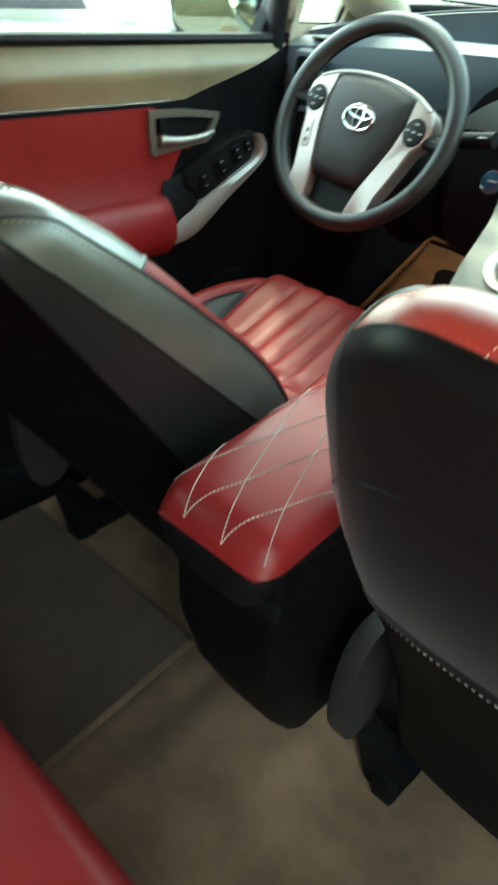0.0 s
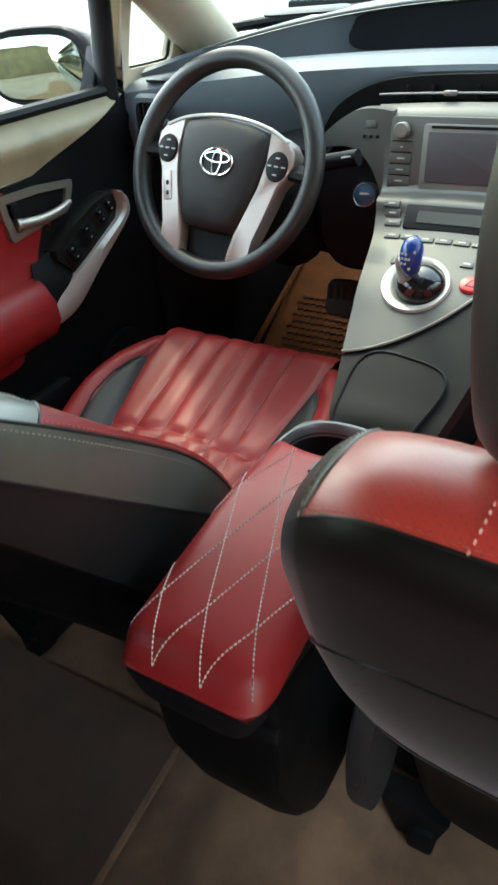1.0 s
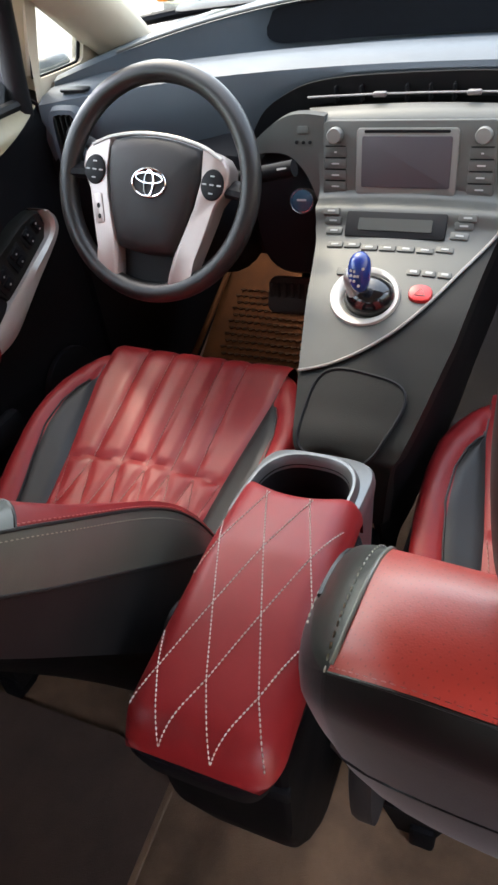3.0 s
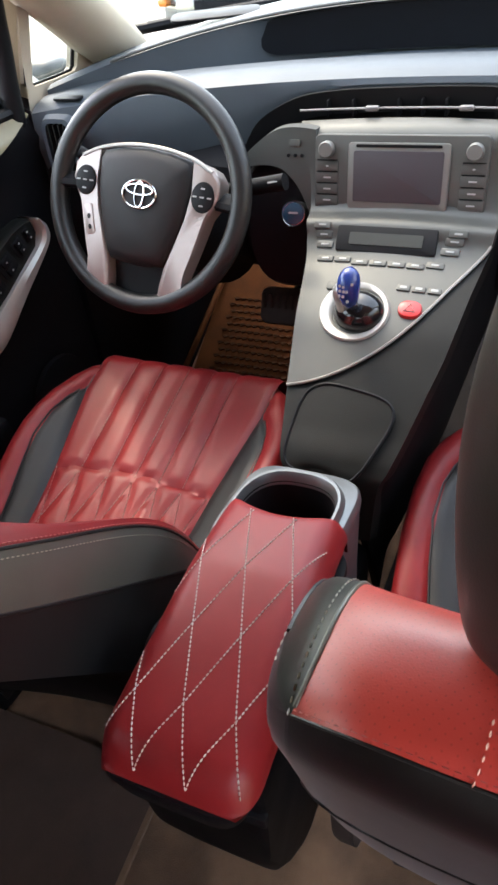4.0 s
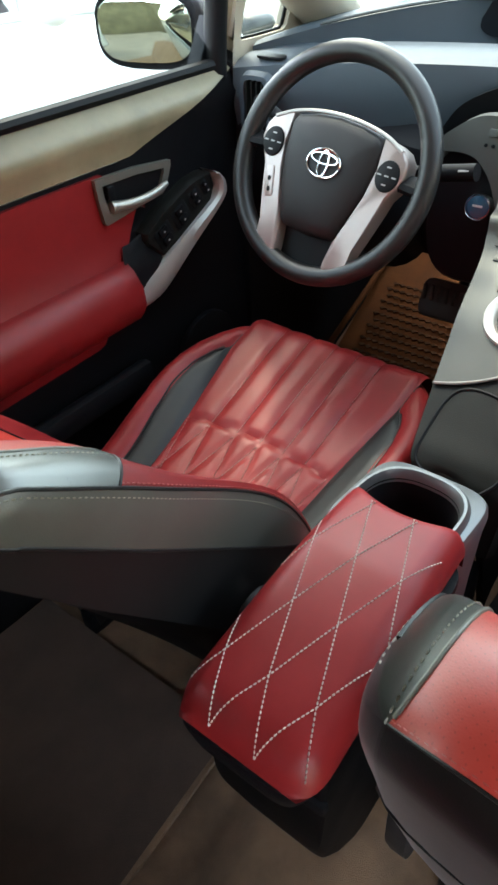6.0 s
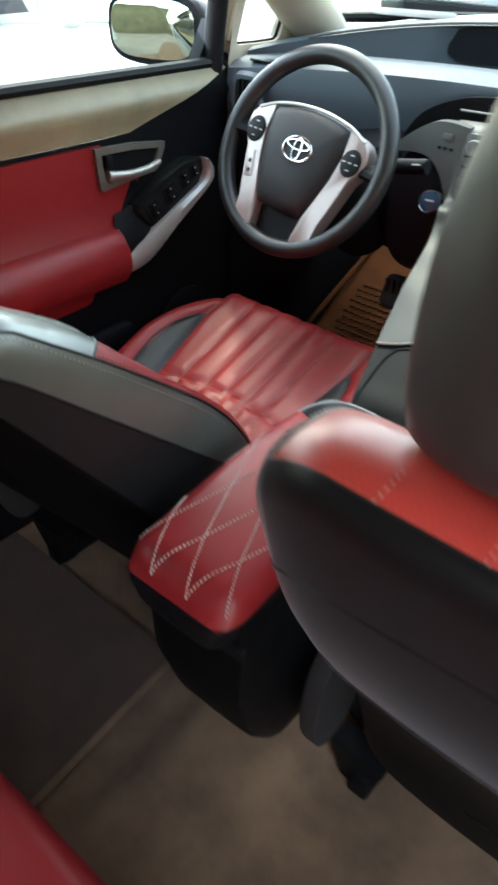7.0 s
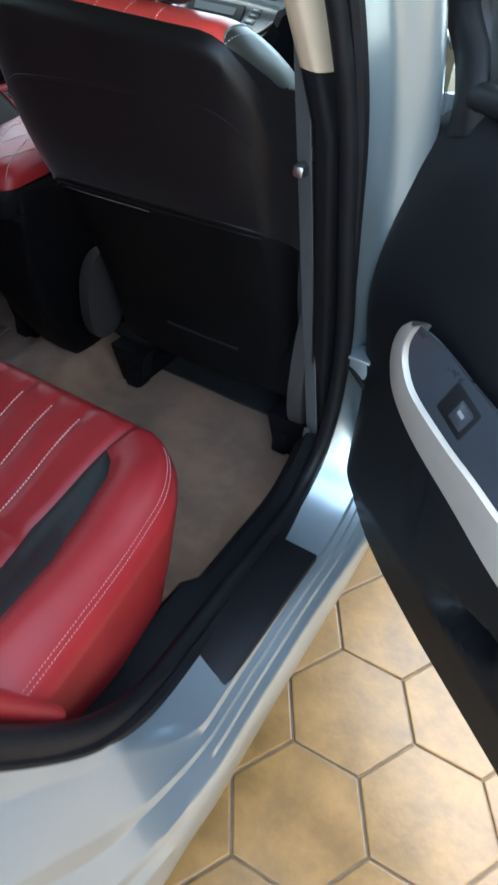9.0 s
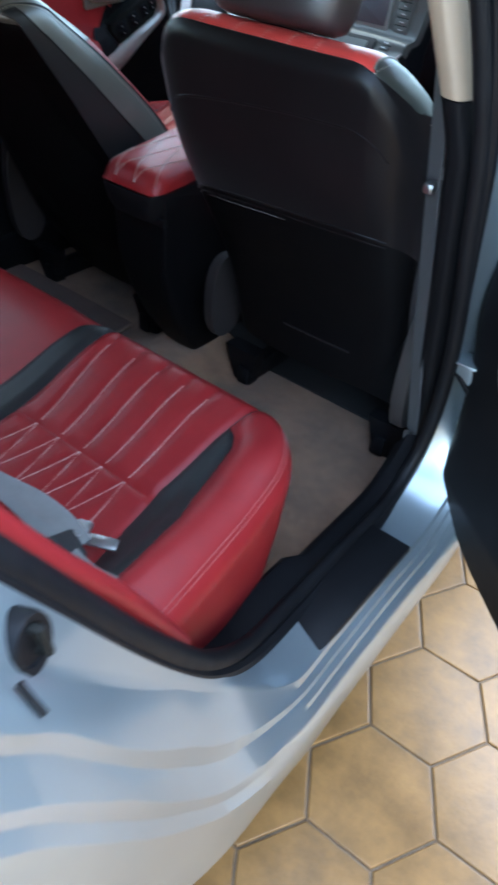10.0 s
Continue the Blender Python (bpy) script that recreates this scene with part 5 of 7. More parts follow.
def dash_profile(x):
    """The section of the dash top at x, from the screen base to its underside."""
    u = (x + 0.01) / 0.70
    c = math.exp(-((x + 0.0) / 0.25) ** 6)
    yb = 1.79 - 0.27 * u * u
    yr = 1.47 - 0.20 * abs(u) ** 2.6
    zr = 1.192 - 0.085 * abs(u) ** 2.4
    yf = 1.255 - 0.04 * abs(u) ** 3
    slot = math.exp(-((x - 0.01) / 0.36) ** 14)
    wide = max(0.0, min(1.0, (0.68 - abs(x - 0.01)) / 0.36))
    wide = wide * wide * (3 - 2 * wide)
    drop = 0.035 * (1 - c)
    return [(yb, 1.165 - 0.05 * u * u), (yr + 0.14, zr + 0.004), (yr + 0.015, zr + 0.001), (yr, zr - 0.006), (yr + 0.014 * slot, zr - 0.012), (yr + 0.016 * slot, zr - 0.030 - 0.055 * wide), (yr - 0.03, zr - 0.037 - 0.047 * wide),
            (yf + 0.10, 1.126 - 0.03 * u * u), (yf + 0.04, 1.128 - 0.035 * u * u), (yf + 0.012, 1.122 - 0.035 * u * u), (yf - 0.006, 1.116 - 0.04 * u * u), (yf - 0.010, 1.108 - 0.05 * u * u - drop * 0.6), (yf - 0.008, 1.102 - 0.05 * u * u - 1.3 * drop), (yf + 0.004, 1.099 - 0.05 * u * u - 2.6 * drop), (yf + 0.05, 1.095 - 0.05 * u * u - 3.4 * drop), (yf + 0.14, 1.09 - 0.05 * u * u - 3.4 * drop)]


SLOTM = material("smoked_display_lens", (0.003, 0.004, 0.006), 0.45, spots=0.1, spot_size=20, spec=0.12)
xs = [-0.71 + 1.40 * i / 80 for i in range(81)]
prof = [[(x, y, z) for y, z in dash_profile(x)] for x in xs]
part("dash_pad", grid(prof), DASH, dash, "soft grey dash top")
part("ridge_line", tube([Vector((r[3][0], r[3][1] - 0.002, r[3][2] + 0.004)) for r in prof[6:-6]], 0.0028, 6), PANEL, dash, "pale ridge line")
def lens_z(x, f):
    d = min(1.0, (x + 0.347) / 0.034, (0.367 - x) / 0.034)
    top, low = dash_profile(x)[3][1] - 0.004, 1.112
    return (top + low) / 2 + (f - 0.5) * (top - low) * (0.35 + 0.65 * math.sqrt(max(0.0, 1 - (1 - d) ** 2)))


lens_x = [-0.347 + 0.714 * (0.5 - 0.5 * math.cos(math.pi * i / 48)) for i in range(49)]
part("display_lens", thick([[(x, dash_profile(x)[3][0] + 0.004 + 0.004 * f, lens_z(x, f)) for x in lens_x] for f in (0.0, 0.25, 0.5, 0.75, 1.0)], 0.004, (0, 1, 0)), SLOTM, dash, "dark display lens")
# lower dash, driver side and passenger side
for s, x0, x1 in ((-1, -0.70, -0.155), (1, 0.115, 0.69)):
    rows = []
    for i, (y, z) in enumerate(((1.36, 1.04), (1.26, 1.02), (1.225, 0.99), (1.215, 0.93), (1.225, 0.86), (1.26, 0.80), (1.34, 0.76), (1.6, 0.74))):
        rows.append([(x0 + (x1 - x0) * j / 16, y + 0.01 * math.sin(j), z - 0.02 * abs(j / 8 - 1) ** 2) for j in range(17)])
    part("knee_panel" if s < 0 else "glove_box", thick(rows, 0.02, (0, 1, 0)), DARK, dash, "black lower dash panel")
# side vent by the driver door
part("side_vent_frame", loft([[(-0.648 + x, 1.205, 1.02 + z) for x, z in oval(0.075 * (1 - 0.2 * k), 0.115 * (1 - 0.12 * k), 24, 5)] for k in (0,)] + [[(-0.648 + x, 1.19, 1.02 + z) for x, z in oval(0.066, 0.105, 24, 5)], [(-0.648 + x, 1.19, 1.02 + z) for x, z in oval(0.05, 0.09, 24, 5)], [(-0.648 + x, 1.24, 1.02 + z) for x, z in oval(0.046, 0.086, 24, 5)]]), DASH, dash, "blue-grey side vent frame")
for i in range(4):
    part("vent_slat", rbox((-0.665 + 0.0115 * i, 1.20, 1.02), (0.0025, 0.022, 0.084), 0.001), CONSOLE, dash)
part("defroster_grille", slab(rrect(0.06, 0.02, 0.008), 0.004, frame_m((-0.64, 1.235, 1.098), (1, 0, 0), (0, 0.9, 0.1)), 0.001), RUBBER, dash)
part("top_speaker", slab(rrect(0.17, 0.06, 0.02), 0.004, frame_m((-0.46, 1.50, 1.178), (1, 0.35, 0), (0, 0.9, 0.1)), 0.001), RUBBER, dash, "perforated dash speaker cover")

# centre stack: sloping panel, left edge, right edge
SPINE = [(1.205, 1.066), (1.185, 1.059), (1.172, 1.043), (1.163, 1.00), (1.145, 0.955), (1.112, 0.945), (1.10, 0.925), (1.075, 0.905), (1.03, 0.885), (0.975, 0.858), (0.93, 0.828), (0.885, 0.798), (0.84, 0.768), (0.80, 0.742), (0.785, 0.715), (0.785, 0.62)]


def stack_edges(v):
    t = (0.0, 0.08, 0.2, 0.30, 0.42, 0.55, 0.65, 0.76, 0.86, 1.0)
    L = (-0.185, -0.178, -0.160, -0.153, -0.146, -0.130, -0.118, -0.105, -0.092, -0.070)
    Rr = (0.155, 0.150, 0.138, 0.132, 0.126, 0.112, 0.100, 0.080, 0.062, 0.040)
    return float(np.interp(v, t, L)), float(np.interp(v, t, Rr))


def stack_point(u, v, off=0.0):
    """u across (0 to 1), v down the panel (0 to 1); off: out of the face."""
    f = v * (len(SPINE) - 1)
    f = max(0.0, min(149.999, v * 150))
    k = int(f)
    p = smooth_stack[k].lerp(smooth_stack[k + 1], f - k)
    q, o = smooth_stack[min(k + 4, 150)], smooth_stack[max(k - 3, 0)]
    d = (q - o).normalized()
    n = Vector((0, d.z, -d.y))
    if n.y > 0:
        n = -n
    l, r = stack_edges(v)
    x = l + (r - l) * u
    return Vector((x, p.y, p.z)) + n * (off + 0.006 * math.sin(math.pi * u))


smooth_stack = smooth_path([(0, y, z) for y, z in SPINE], 151)


def split_v(u):
    """Where the silver panel ends, on its sweeping lower edge."""
    return 0.735 - 0.05 * u - 0.36 * (1 - math.sqrt(max(0.0, 1 - (0.985 * u) ** 2.4)))


U_STACK = [math.sin(math.pi / 2 * k / 44) for k in range(45)]
rows_a, rows_b = [], []
for i in range(61):
    rows_a.append([stack_point(u, split_v(u) * i / 60) for u in U_STACK])
    rows_b.append([stack_point(u, split_v(u) + (1 - split_v(u)) * i / 60, -0.003) for u in U_STACK])
part("stack_panel", thick(rows_a, 0.03, (0, 0.9, -0.4)), PANEL, dash, "silver grey centre stack panel")
part("lower_console", thick(rows_b, 0.05, (0, 0.8, -0.6)), CONSOLE, dash, "dark grey lower stack")
part("panel_edge", tube([stack_point(u, split_v(u), 0.001) for u in U_STACK], 0.0022, 6), SILVER, dash)
for s in (0, 1):
    side = [[stack_point(s, v) + Vector((0.004 * (1 if s == 0 else -1), 0.006, -0.003)) for v in np.linspace(0.0, 1, 50)], [stack_point(s, v) + Vector((0.012 * (1 if s == 0 else -1), 0.10 + 0.12 * (1 - v), -0.22 + 0.0 * v)) for v in np.linspace(0.0, 1, 50)]]
    part("side_cheek", thick(side, 0.01, (1 if s == 0 else -1, 0, 0)), DARK, dash)
# wing of the panel towards the wheel
wt = [(-0.150, 1.063), (-0.18, 1.066), (-0.207, 1.064), (-0.228, 1.056), (-0.250, 1.042), (-0.275, 1.022), (-0.290, 1.006)]
wb = [(-0.150, 0.90), (-0.166, 0.946), (-0.183, 0.979), (-0.205, 1.001), (-0.225, 1.008), (-0.250, 1.008), (-0.288, 1.002)]
ta, tb = smooth_path([(x, 0, z) for x, z in wt], 24), smooth_path([(x, 0, z) for x, z in wb], 24)
wing = [[Vector((p.x + (q.x - p.x) * k, 1.1715 - 0.012 * (1.066 - (p.z + (q.z - p.z) * k)) / 0.1 + 0.008 * i / 23, p.z + (q.z - p.z) * k)) for i, (p, q) in enumerate(zip(ta, tb))] for k in np.linspace(0, 1, 8)]
part("stack_wing", thick(wing, 0.02, (0, 1, 0)), PANEL, dash, "silver grey panel wing")
arch = smooth_path([(-0.300, 1.215, 0.995), (-0.285, 1.222, 1.030), (-0.262, 1.226, 1.058), (-0.216, 1.232, 1.082), (-0.166, 1.238, 1.093), (-0.074, 1.240, 1.098), (0.083, 1.240, 1.098), (0.2, 1.236, 1.085)], 50)
part("vent_arch", thick([[p + Vector((0, -0.004, 0.006)) for p in arch], [p + Vector((0, 0.005, -0.03)) for p in arch]], 0.02, (0, 1, 0)), VOID, dash, "black arched vent surround")
# centre vents
BARM = material("dull_silver_bar", (0.20, 0.185, 0.18), 0.4, metal=0.4, spots=0.05, spot_size=30)
part("vent_slot", thick([[(x, 1.262, z - (0.6 if z < 1.07 else 0.3) * max(0, abs(x) - 0.14) ** 1.5) for x in np.linspace(-0.29, 0.27, 30)] for z in (1.03, 1.108)], 0.02, (0, 1, 0)), VOID, dash, "dark centre vent slot")
part("vent_bar", tube([(x, 1.213, 1.0825 - 0.10 * x * x) for x in np.linspace(-0.19, 0.17, 20)], 0.0022, 8, flat=0.8), BARM, dash, "thin silver vent bar")
for x in (-0.075, 0.062):
    part("vent_tab", rbox((x, 1.210, 1.0825), (0.020, 0.010, 0.007), 0.002), BARM, dash)
for x in (-0.15, -0.11, -0.04, -0.005, 0.03, 0.10, 0.14):
    part("vent_slat", rbox((x, 1.240, 1.078), (0.003, 0.03, 0.024), 0.001), DARK, dash)

# radio
rz = Vector((0, 0.0, 0))
RM = frame_m((-0.021, 1.157, 1.003), (1, 0, 0), (0, 0.17, 0.985))


def on_radio(x, y, off=0.0):
    return RM @ Matrix.Translation((x, y, off))


BEZEL = material("pale_grey_bezel", (0.17, 0.168, 0.155), 0.45, metal=0.3, spots=0.05, spot_size=25)
radio = part("radio_face", slab(rrect(0.256, 0.112, 0.008), 0.03, on_radio(0, 0, 0.004), 0.002), PANEL, dash, "silver grey radio face")
part("screen_bezel", slab(rrect(0.150, 0.094, 0.006), 0.006, on_radio(0, -0.001, 0.008), 0.002), BEZEL, radio)
part("radio_screen", slab(rrect(0.132, 0.072, 0.003), 0.004, on_radio(0, -0.001, 0.0095), 0.001), SCREEN, radio, "dark glossy radio screen")
part("disc_slot", slab(rrect(0.125, 0.004, 0.0018), 0.004, on_radio(0, 0.0415, 0.0092)), RUBBER, radio)
for s in (-1, 1):
    for k in range(4):
        part("button_gap", slab(rrect(0.032, 0.0018, 0.0006), 0.002, on_radio(s * 0.108, 0.0205 - 0.0165 * k, 0.0053)), RUBBER, radio)
    part("radio_knob", loft([[on_radio(s * 0.108, 0.036) @ Vector((x * k, y * k, z)) for x, y in oval(0.024, 0.024, 24)] for z, k in ((0.002, 1.0), (0.014, 0.95), (0.016, 0.85))]), BEZEL, radio, "grey radio knob")
    for k in range(4):
        b = part("radio_button", slab(rrect(0.035, 0.0148, 0.002), 0.006, on_radio(s * 0.108, 0.012 - 0.0165 * k, 0.0050), 0.0008), PANEL, radio)
        part("button_mark", slab(rrect(0.012 if k else 0.004, 0.0022, 0.0008), 0.001, on_radio(s * 0.108, 0.012 - 0.0165 * k, 0.0054)), WHITEMARK, b)
for k in range(3):
    part("sensor_dot", slab(oval(0.0055, 0.0055, 12), 0.002, frame_m((-0.196 + 0.011 * k, 1.1655, 1.026), (1, 0, 0), (0, 0.17, 0.985)), 0.0005), RUBBER, dash)
part("security_tab", slab(rrect(0.018, 0.011, 0.002), 0.003, frame_m((-0.185, 1.1675, 1.044), (1, 0, 0), (0, 0.17, 0.985)), 0.001), PANEL, dash)


def on_stack(u, v, off=0.0):
    p = stack_point(u, v, off)
    du = stack_point(min(1, u + 0.05), v, off) - stack_point(max(0, u - 0.05), v, off)
    dv = stack_point(u, max(0, v - 0.02), off) - stack_point(u, min(1, v + 0.02), off)
    return frame_m(p, du, dv)


def stack_u(x, v):
    l, r = stack_edges(v)
    return (x - l) / (r - l)


def stack_at(x, z, off=0.002):
    """A frame on the stack's face at a lateral place and a height."""
    v = min((i / 150 for i in range(20, 150)), key=lambda q: abs(stack_point(stack_u(x, q), q).z - z))
    return on_stack(stack_u(x, v), v, off)


# climate panel
cl = part("climate_display", slab(rrect(0.150, 0.038, 0.003), 0.006, stack_at(-0.022, 0.928, 0.004), 0.001), VOID, dash, "black climate display")
part("climate_lcd", slab(rrect(0.110, 0.018, 0.002), 0.002, stack_at(-0.022, 0.929, 0.0052)), LCD, cl, "grey-green display")
for s in (-1, 1):
    for k in range(3):
        x = -0.021 + s * (0.102 - 0.004 * k)
        b = part("climate_button", slab(rrect(0.026, 0.011, 0.002), 0.006, stack_at(x, 0.942 - 0.0115 * k, 0.0026), 0.001), PANEL, dash)
        part("button_mark", slab(rrect(0.012, 0.0025, 0.001), 0.001, stack_at(x, 0.942 - 0.0115 * k, 0.0032)), WHITEMARK, b)
for k in range(7):
    x = -0.108 + 0.0275 * k
    b = part("climate_button", slab(rrect(0.025, 0.010, 0.002), 0.005, stack_at(x, 0.906, 0.0026), 0.001), PANEL, dash)
    part("button_mark", slab(rrect(0.011, 0.003, 0.001), 0.001, stack_at(x, 0.906, 0.0032)), WHITEMARK, b)
for k in range(3):
    x = 0.022 + 0.022 * k
    b = part("mode_button", slab(rrect(0.019, 0.011, 0.002), 0.005, stack_at(x, 0.889, 0.0026), 0.001), PANEL, dash)
    part("button_mark", slab(rrect(0.010, 0.004, 0.001), 0.001, stack_at(x, 0.889, 0.0032)), WHITEMARK, b)
part("park_button", slab(rrect(0.024, 0.015, 0.003), 0.005, stack_at(-0.078, 0.886, 0.003), 0.001), PANEL, dash)
hz = part("hazard_button", slab(oval(0.033, 0.028, 24, 2.4), 0.008, stack_at(0.040, 0.873, 0.006), 0.003), REDBTN, dash, "red hazard button")
tri_o = [(0.0, 0.007), (-0.0075, -0.0055), (0.0075, -0.0055)]
part("hazard_triangle", tube([stack_at(0.040, 0.873, 0.0065) @ Vector((x, y, 0)) for x, y in tri_o], 0.0007, 5, closed=True), WHITEMARK, hz)
# gear lever
RINGM = material("bright_satin_silver", (0.50, 0.48, 0.44), 0.36, metal=0.3, spots=0.04, spot_size=30)
BALL = material("gloss_black_ball", (0.006, 0.006, 0.007), 0.16, coat=0.4)
gm = frame_m((-0.037, 0.983, 0.868), (1, 0, 0), (0, 0.82, 0.56))
shift = part("shift_ring", loft([[gm @ Vector((x * k + o, y * k, z)) for x, y in oval(0.102, 0.094, 44)] for k, z, o in ((1.0, -0.004, 0), (0.99, 0.005, 0), (0.96, 0.008, 0), (0.80, 0.0075, 0.003), (0.76, 0.006, 0.004), (0.70, -0.004, 0.006), (0.66, -0.016, 0.007))], caps=(False, False)), RINGM, dash, "bright silver shift ring")
part("shift_boot", loft([[gm @ Vector((x * k + 0.008, y * k, z)) for x, y in oval(0.078, 0.066, 32)] for k, z in ((1.0, -0.016), (0.98, 0.0), (0.90, 0.012), (0.74, 0.021), (0.5, 0.027), (0.2, 0.029))]), BALL, shift, "glossy black lever ball")
knob = smooth_path([(-0.046, 0.974, 0.876), (-0.047, 0.966, 0.892), (-0.045, 0.958, 0.910), (-0.041, 0.956, 0.928), (-0.037, 0.961, 0.944)], 20)
part("lever_stem", tube(knob[:14], [0.012, 0.0122, 0.0122, 0.012, 0.0116, 0.0116, 0.012, 0.0125, 0.0132, 0.014, 0.0143, 0.0143, 0.013, 0.010], 16), SILVER, shift, "silver lever stem")
blue = smooth_path([(-0.030, 0.950, 0.898), (-0.031, 0.944, 0.908), (-0.032, 0.943, 0.926), (-0.032, 0.950, 0.941), (-0.032, 0.959, 0.949)], 14)
lk = part("lever_knob", tube(blue, [0.003, 0.006, 0.009, 0.0115, 0.0132, 0.0144, 0.0152, 0.0156, 0.0156, 0.0150, 0.0138, 0.0115, 0.008, 0.003], 20), BLUE, shift, "deep blue clear knob")
for x, z in ((-0.007, 0.010), (-0.001, 0.009), (-0.006, 0.003), (0.0, 0.0025), (0.005, 0.0025), (-0.006, -0.004), (0.0, -0.0045), (0.012, 0.013), (0.008, -0.011)):
    part("knob_mark", slab(rrect(0.0034, 0.0036, 0.001), 0.0012, frame_m((-0.034 + 0.85 * x, 0.9253 + 0.45 * z + 6 * x * x, 0.927 + 0.8 * z), (1, 0, 0), (0, 0.35, 0.94))), WHITEMARK, lk)
# cubby lid on the lower stack
rows = []
for i in range(31):
    row = []
    for j in range(31):
        u, v = -1 + 2 * j / 30, -1 + 2 * i / 30
        # square to rounded shape
        su, sv = u * (0.45 + 0.55 * math.sqrt(1 - 0.5 * v ** 4)), v * (0.45 + 0.55 * math.sqrt(1 - 0.5 * u ** 4))
        p = stack_point(0.46 + 0.37 * su - 0.08 * sv, 0.826 + 0.096 * sv + 0.012 * su, 0.003 - 0.012 * math.exp(-((u / 0.45) ** 2 + ((v - 0.95) / 0.25) ** 2)))
        row.append(p)
    rows.append(row)
part("cubby_lid", thick(rows, 0.012, (0, 0.7, -0.7)), CONSOLE, dash, "dark grey cubby lid")
edge = rows[0] + [r[-1] for r in rows[1:]] + rows[-1][::-1][1:] + [r[0] for r in rows[::-1][1:-1]]
part("lid_gap", tube(edge, 0.0024, 6, closed=True), RUBBER, dash)

# start button pod and stalks
part("key_pod", loft([[(-0.215 + x * k, 1.195 - d, 0.905 + z * k) for x, z in oval(0.15, 0.23, 30, 3)] for k, d in ((1.0, -0.06), (1.0, 0.0), (0.92, 0.012))]), DARK, dash, "black switch pod")
STARTM = material("teal_button", (0.012, 0.05, 0.085), 0.25)
sbm = frame_m((-0.190, 1.160, 0.937), (1, 0.05, 0), (0, 0.15, 0.98))
sb = part("start_button_ring", loft([[sbm @ Vector((x * k, y * k, z)) for x, y in oval(0.043, 0.043, 30)] for k, z in ((1.0, -0.03), (1.0, 0.003), (0.92, 0.006), (0.84, 0.004))]), CHROME, dash, "chrome start button ring")
part("start_button", slab(oval(0.035, 0.035, 28), 0.006, sbm @ Matrix.Translation((0, 0, 0.0065)), 0.001), STARTM, sb, "dark teal start button")
part("button_mark", slab(rrect(0.016, 0.003, 0.001), 0.001, sbm @ Matrix.Translation((0, 0.002, 0.0072))), WHITEMARK, sb)


HUBM = material("black_airbag_skin", (0.012, 0.0105, 0.011), 0.55, spots=0.12, spot_size=16, grain=0.3, grain_size=900, cells=True, spec=0.35)
SPOKEM = material("satin_rose_silver", (0.40, 0.335, 0.31), 0.34, metal=0.55, spots=0.05, spot_size=30, grain=0.05, grain_size=2500)


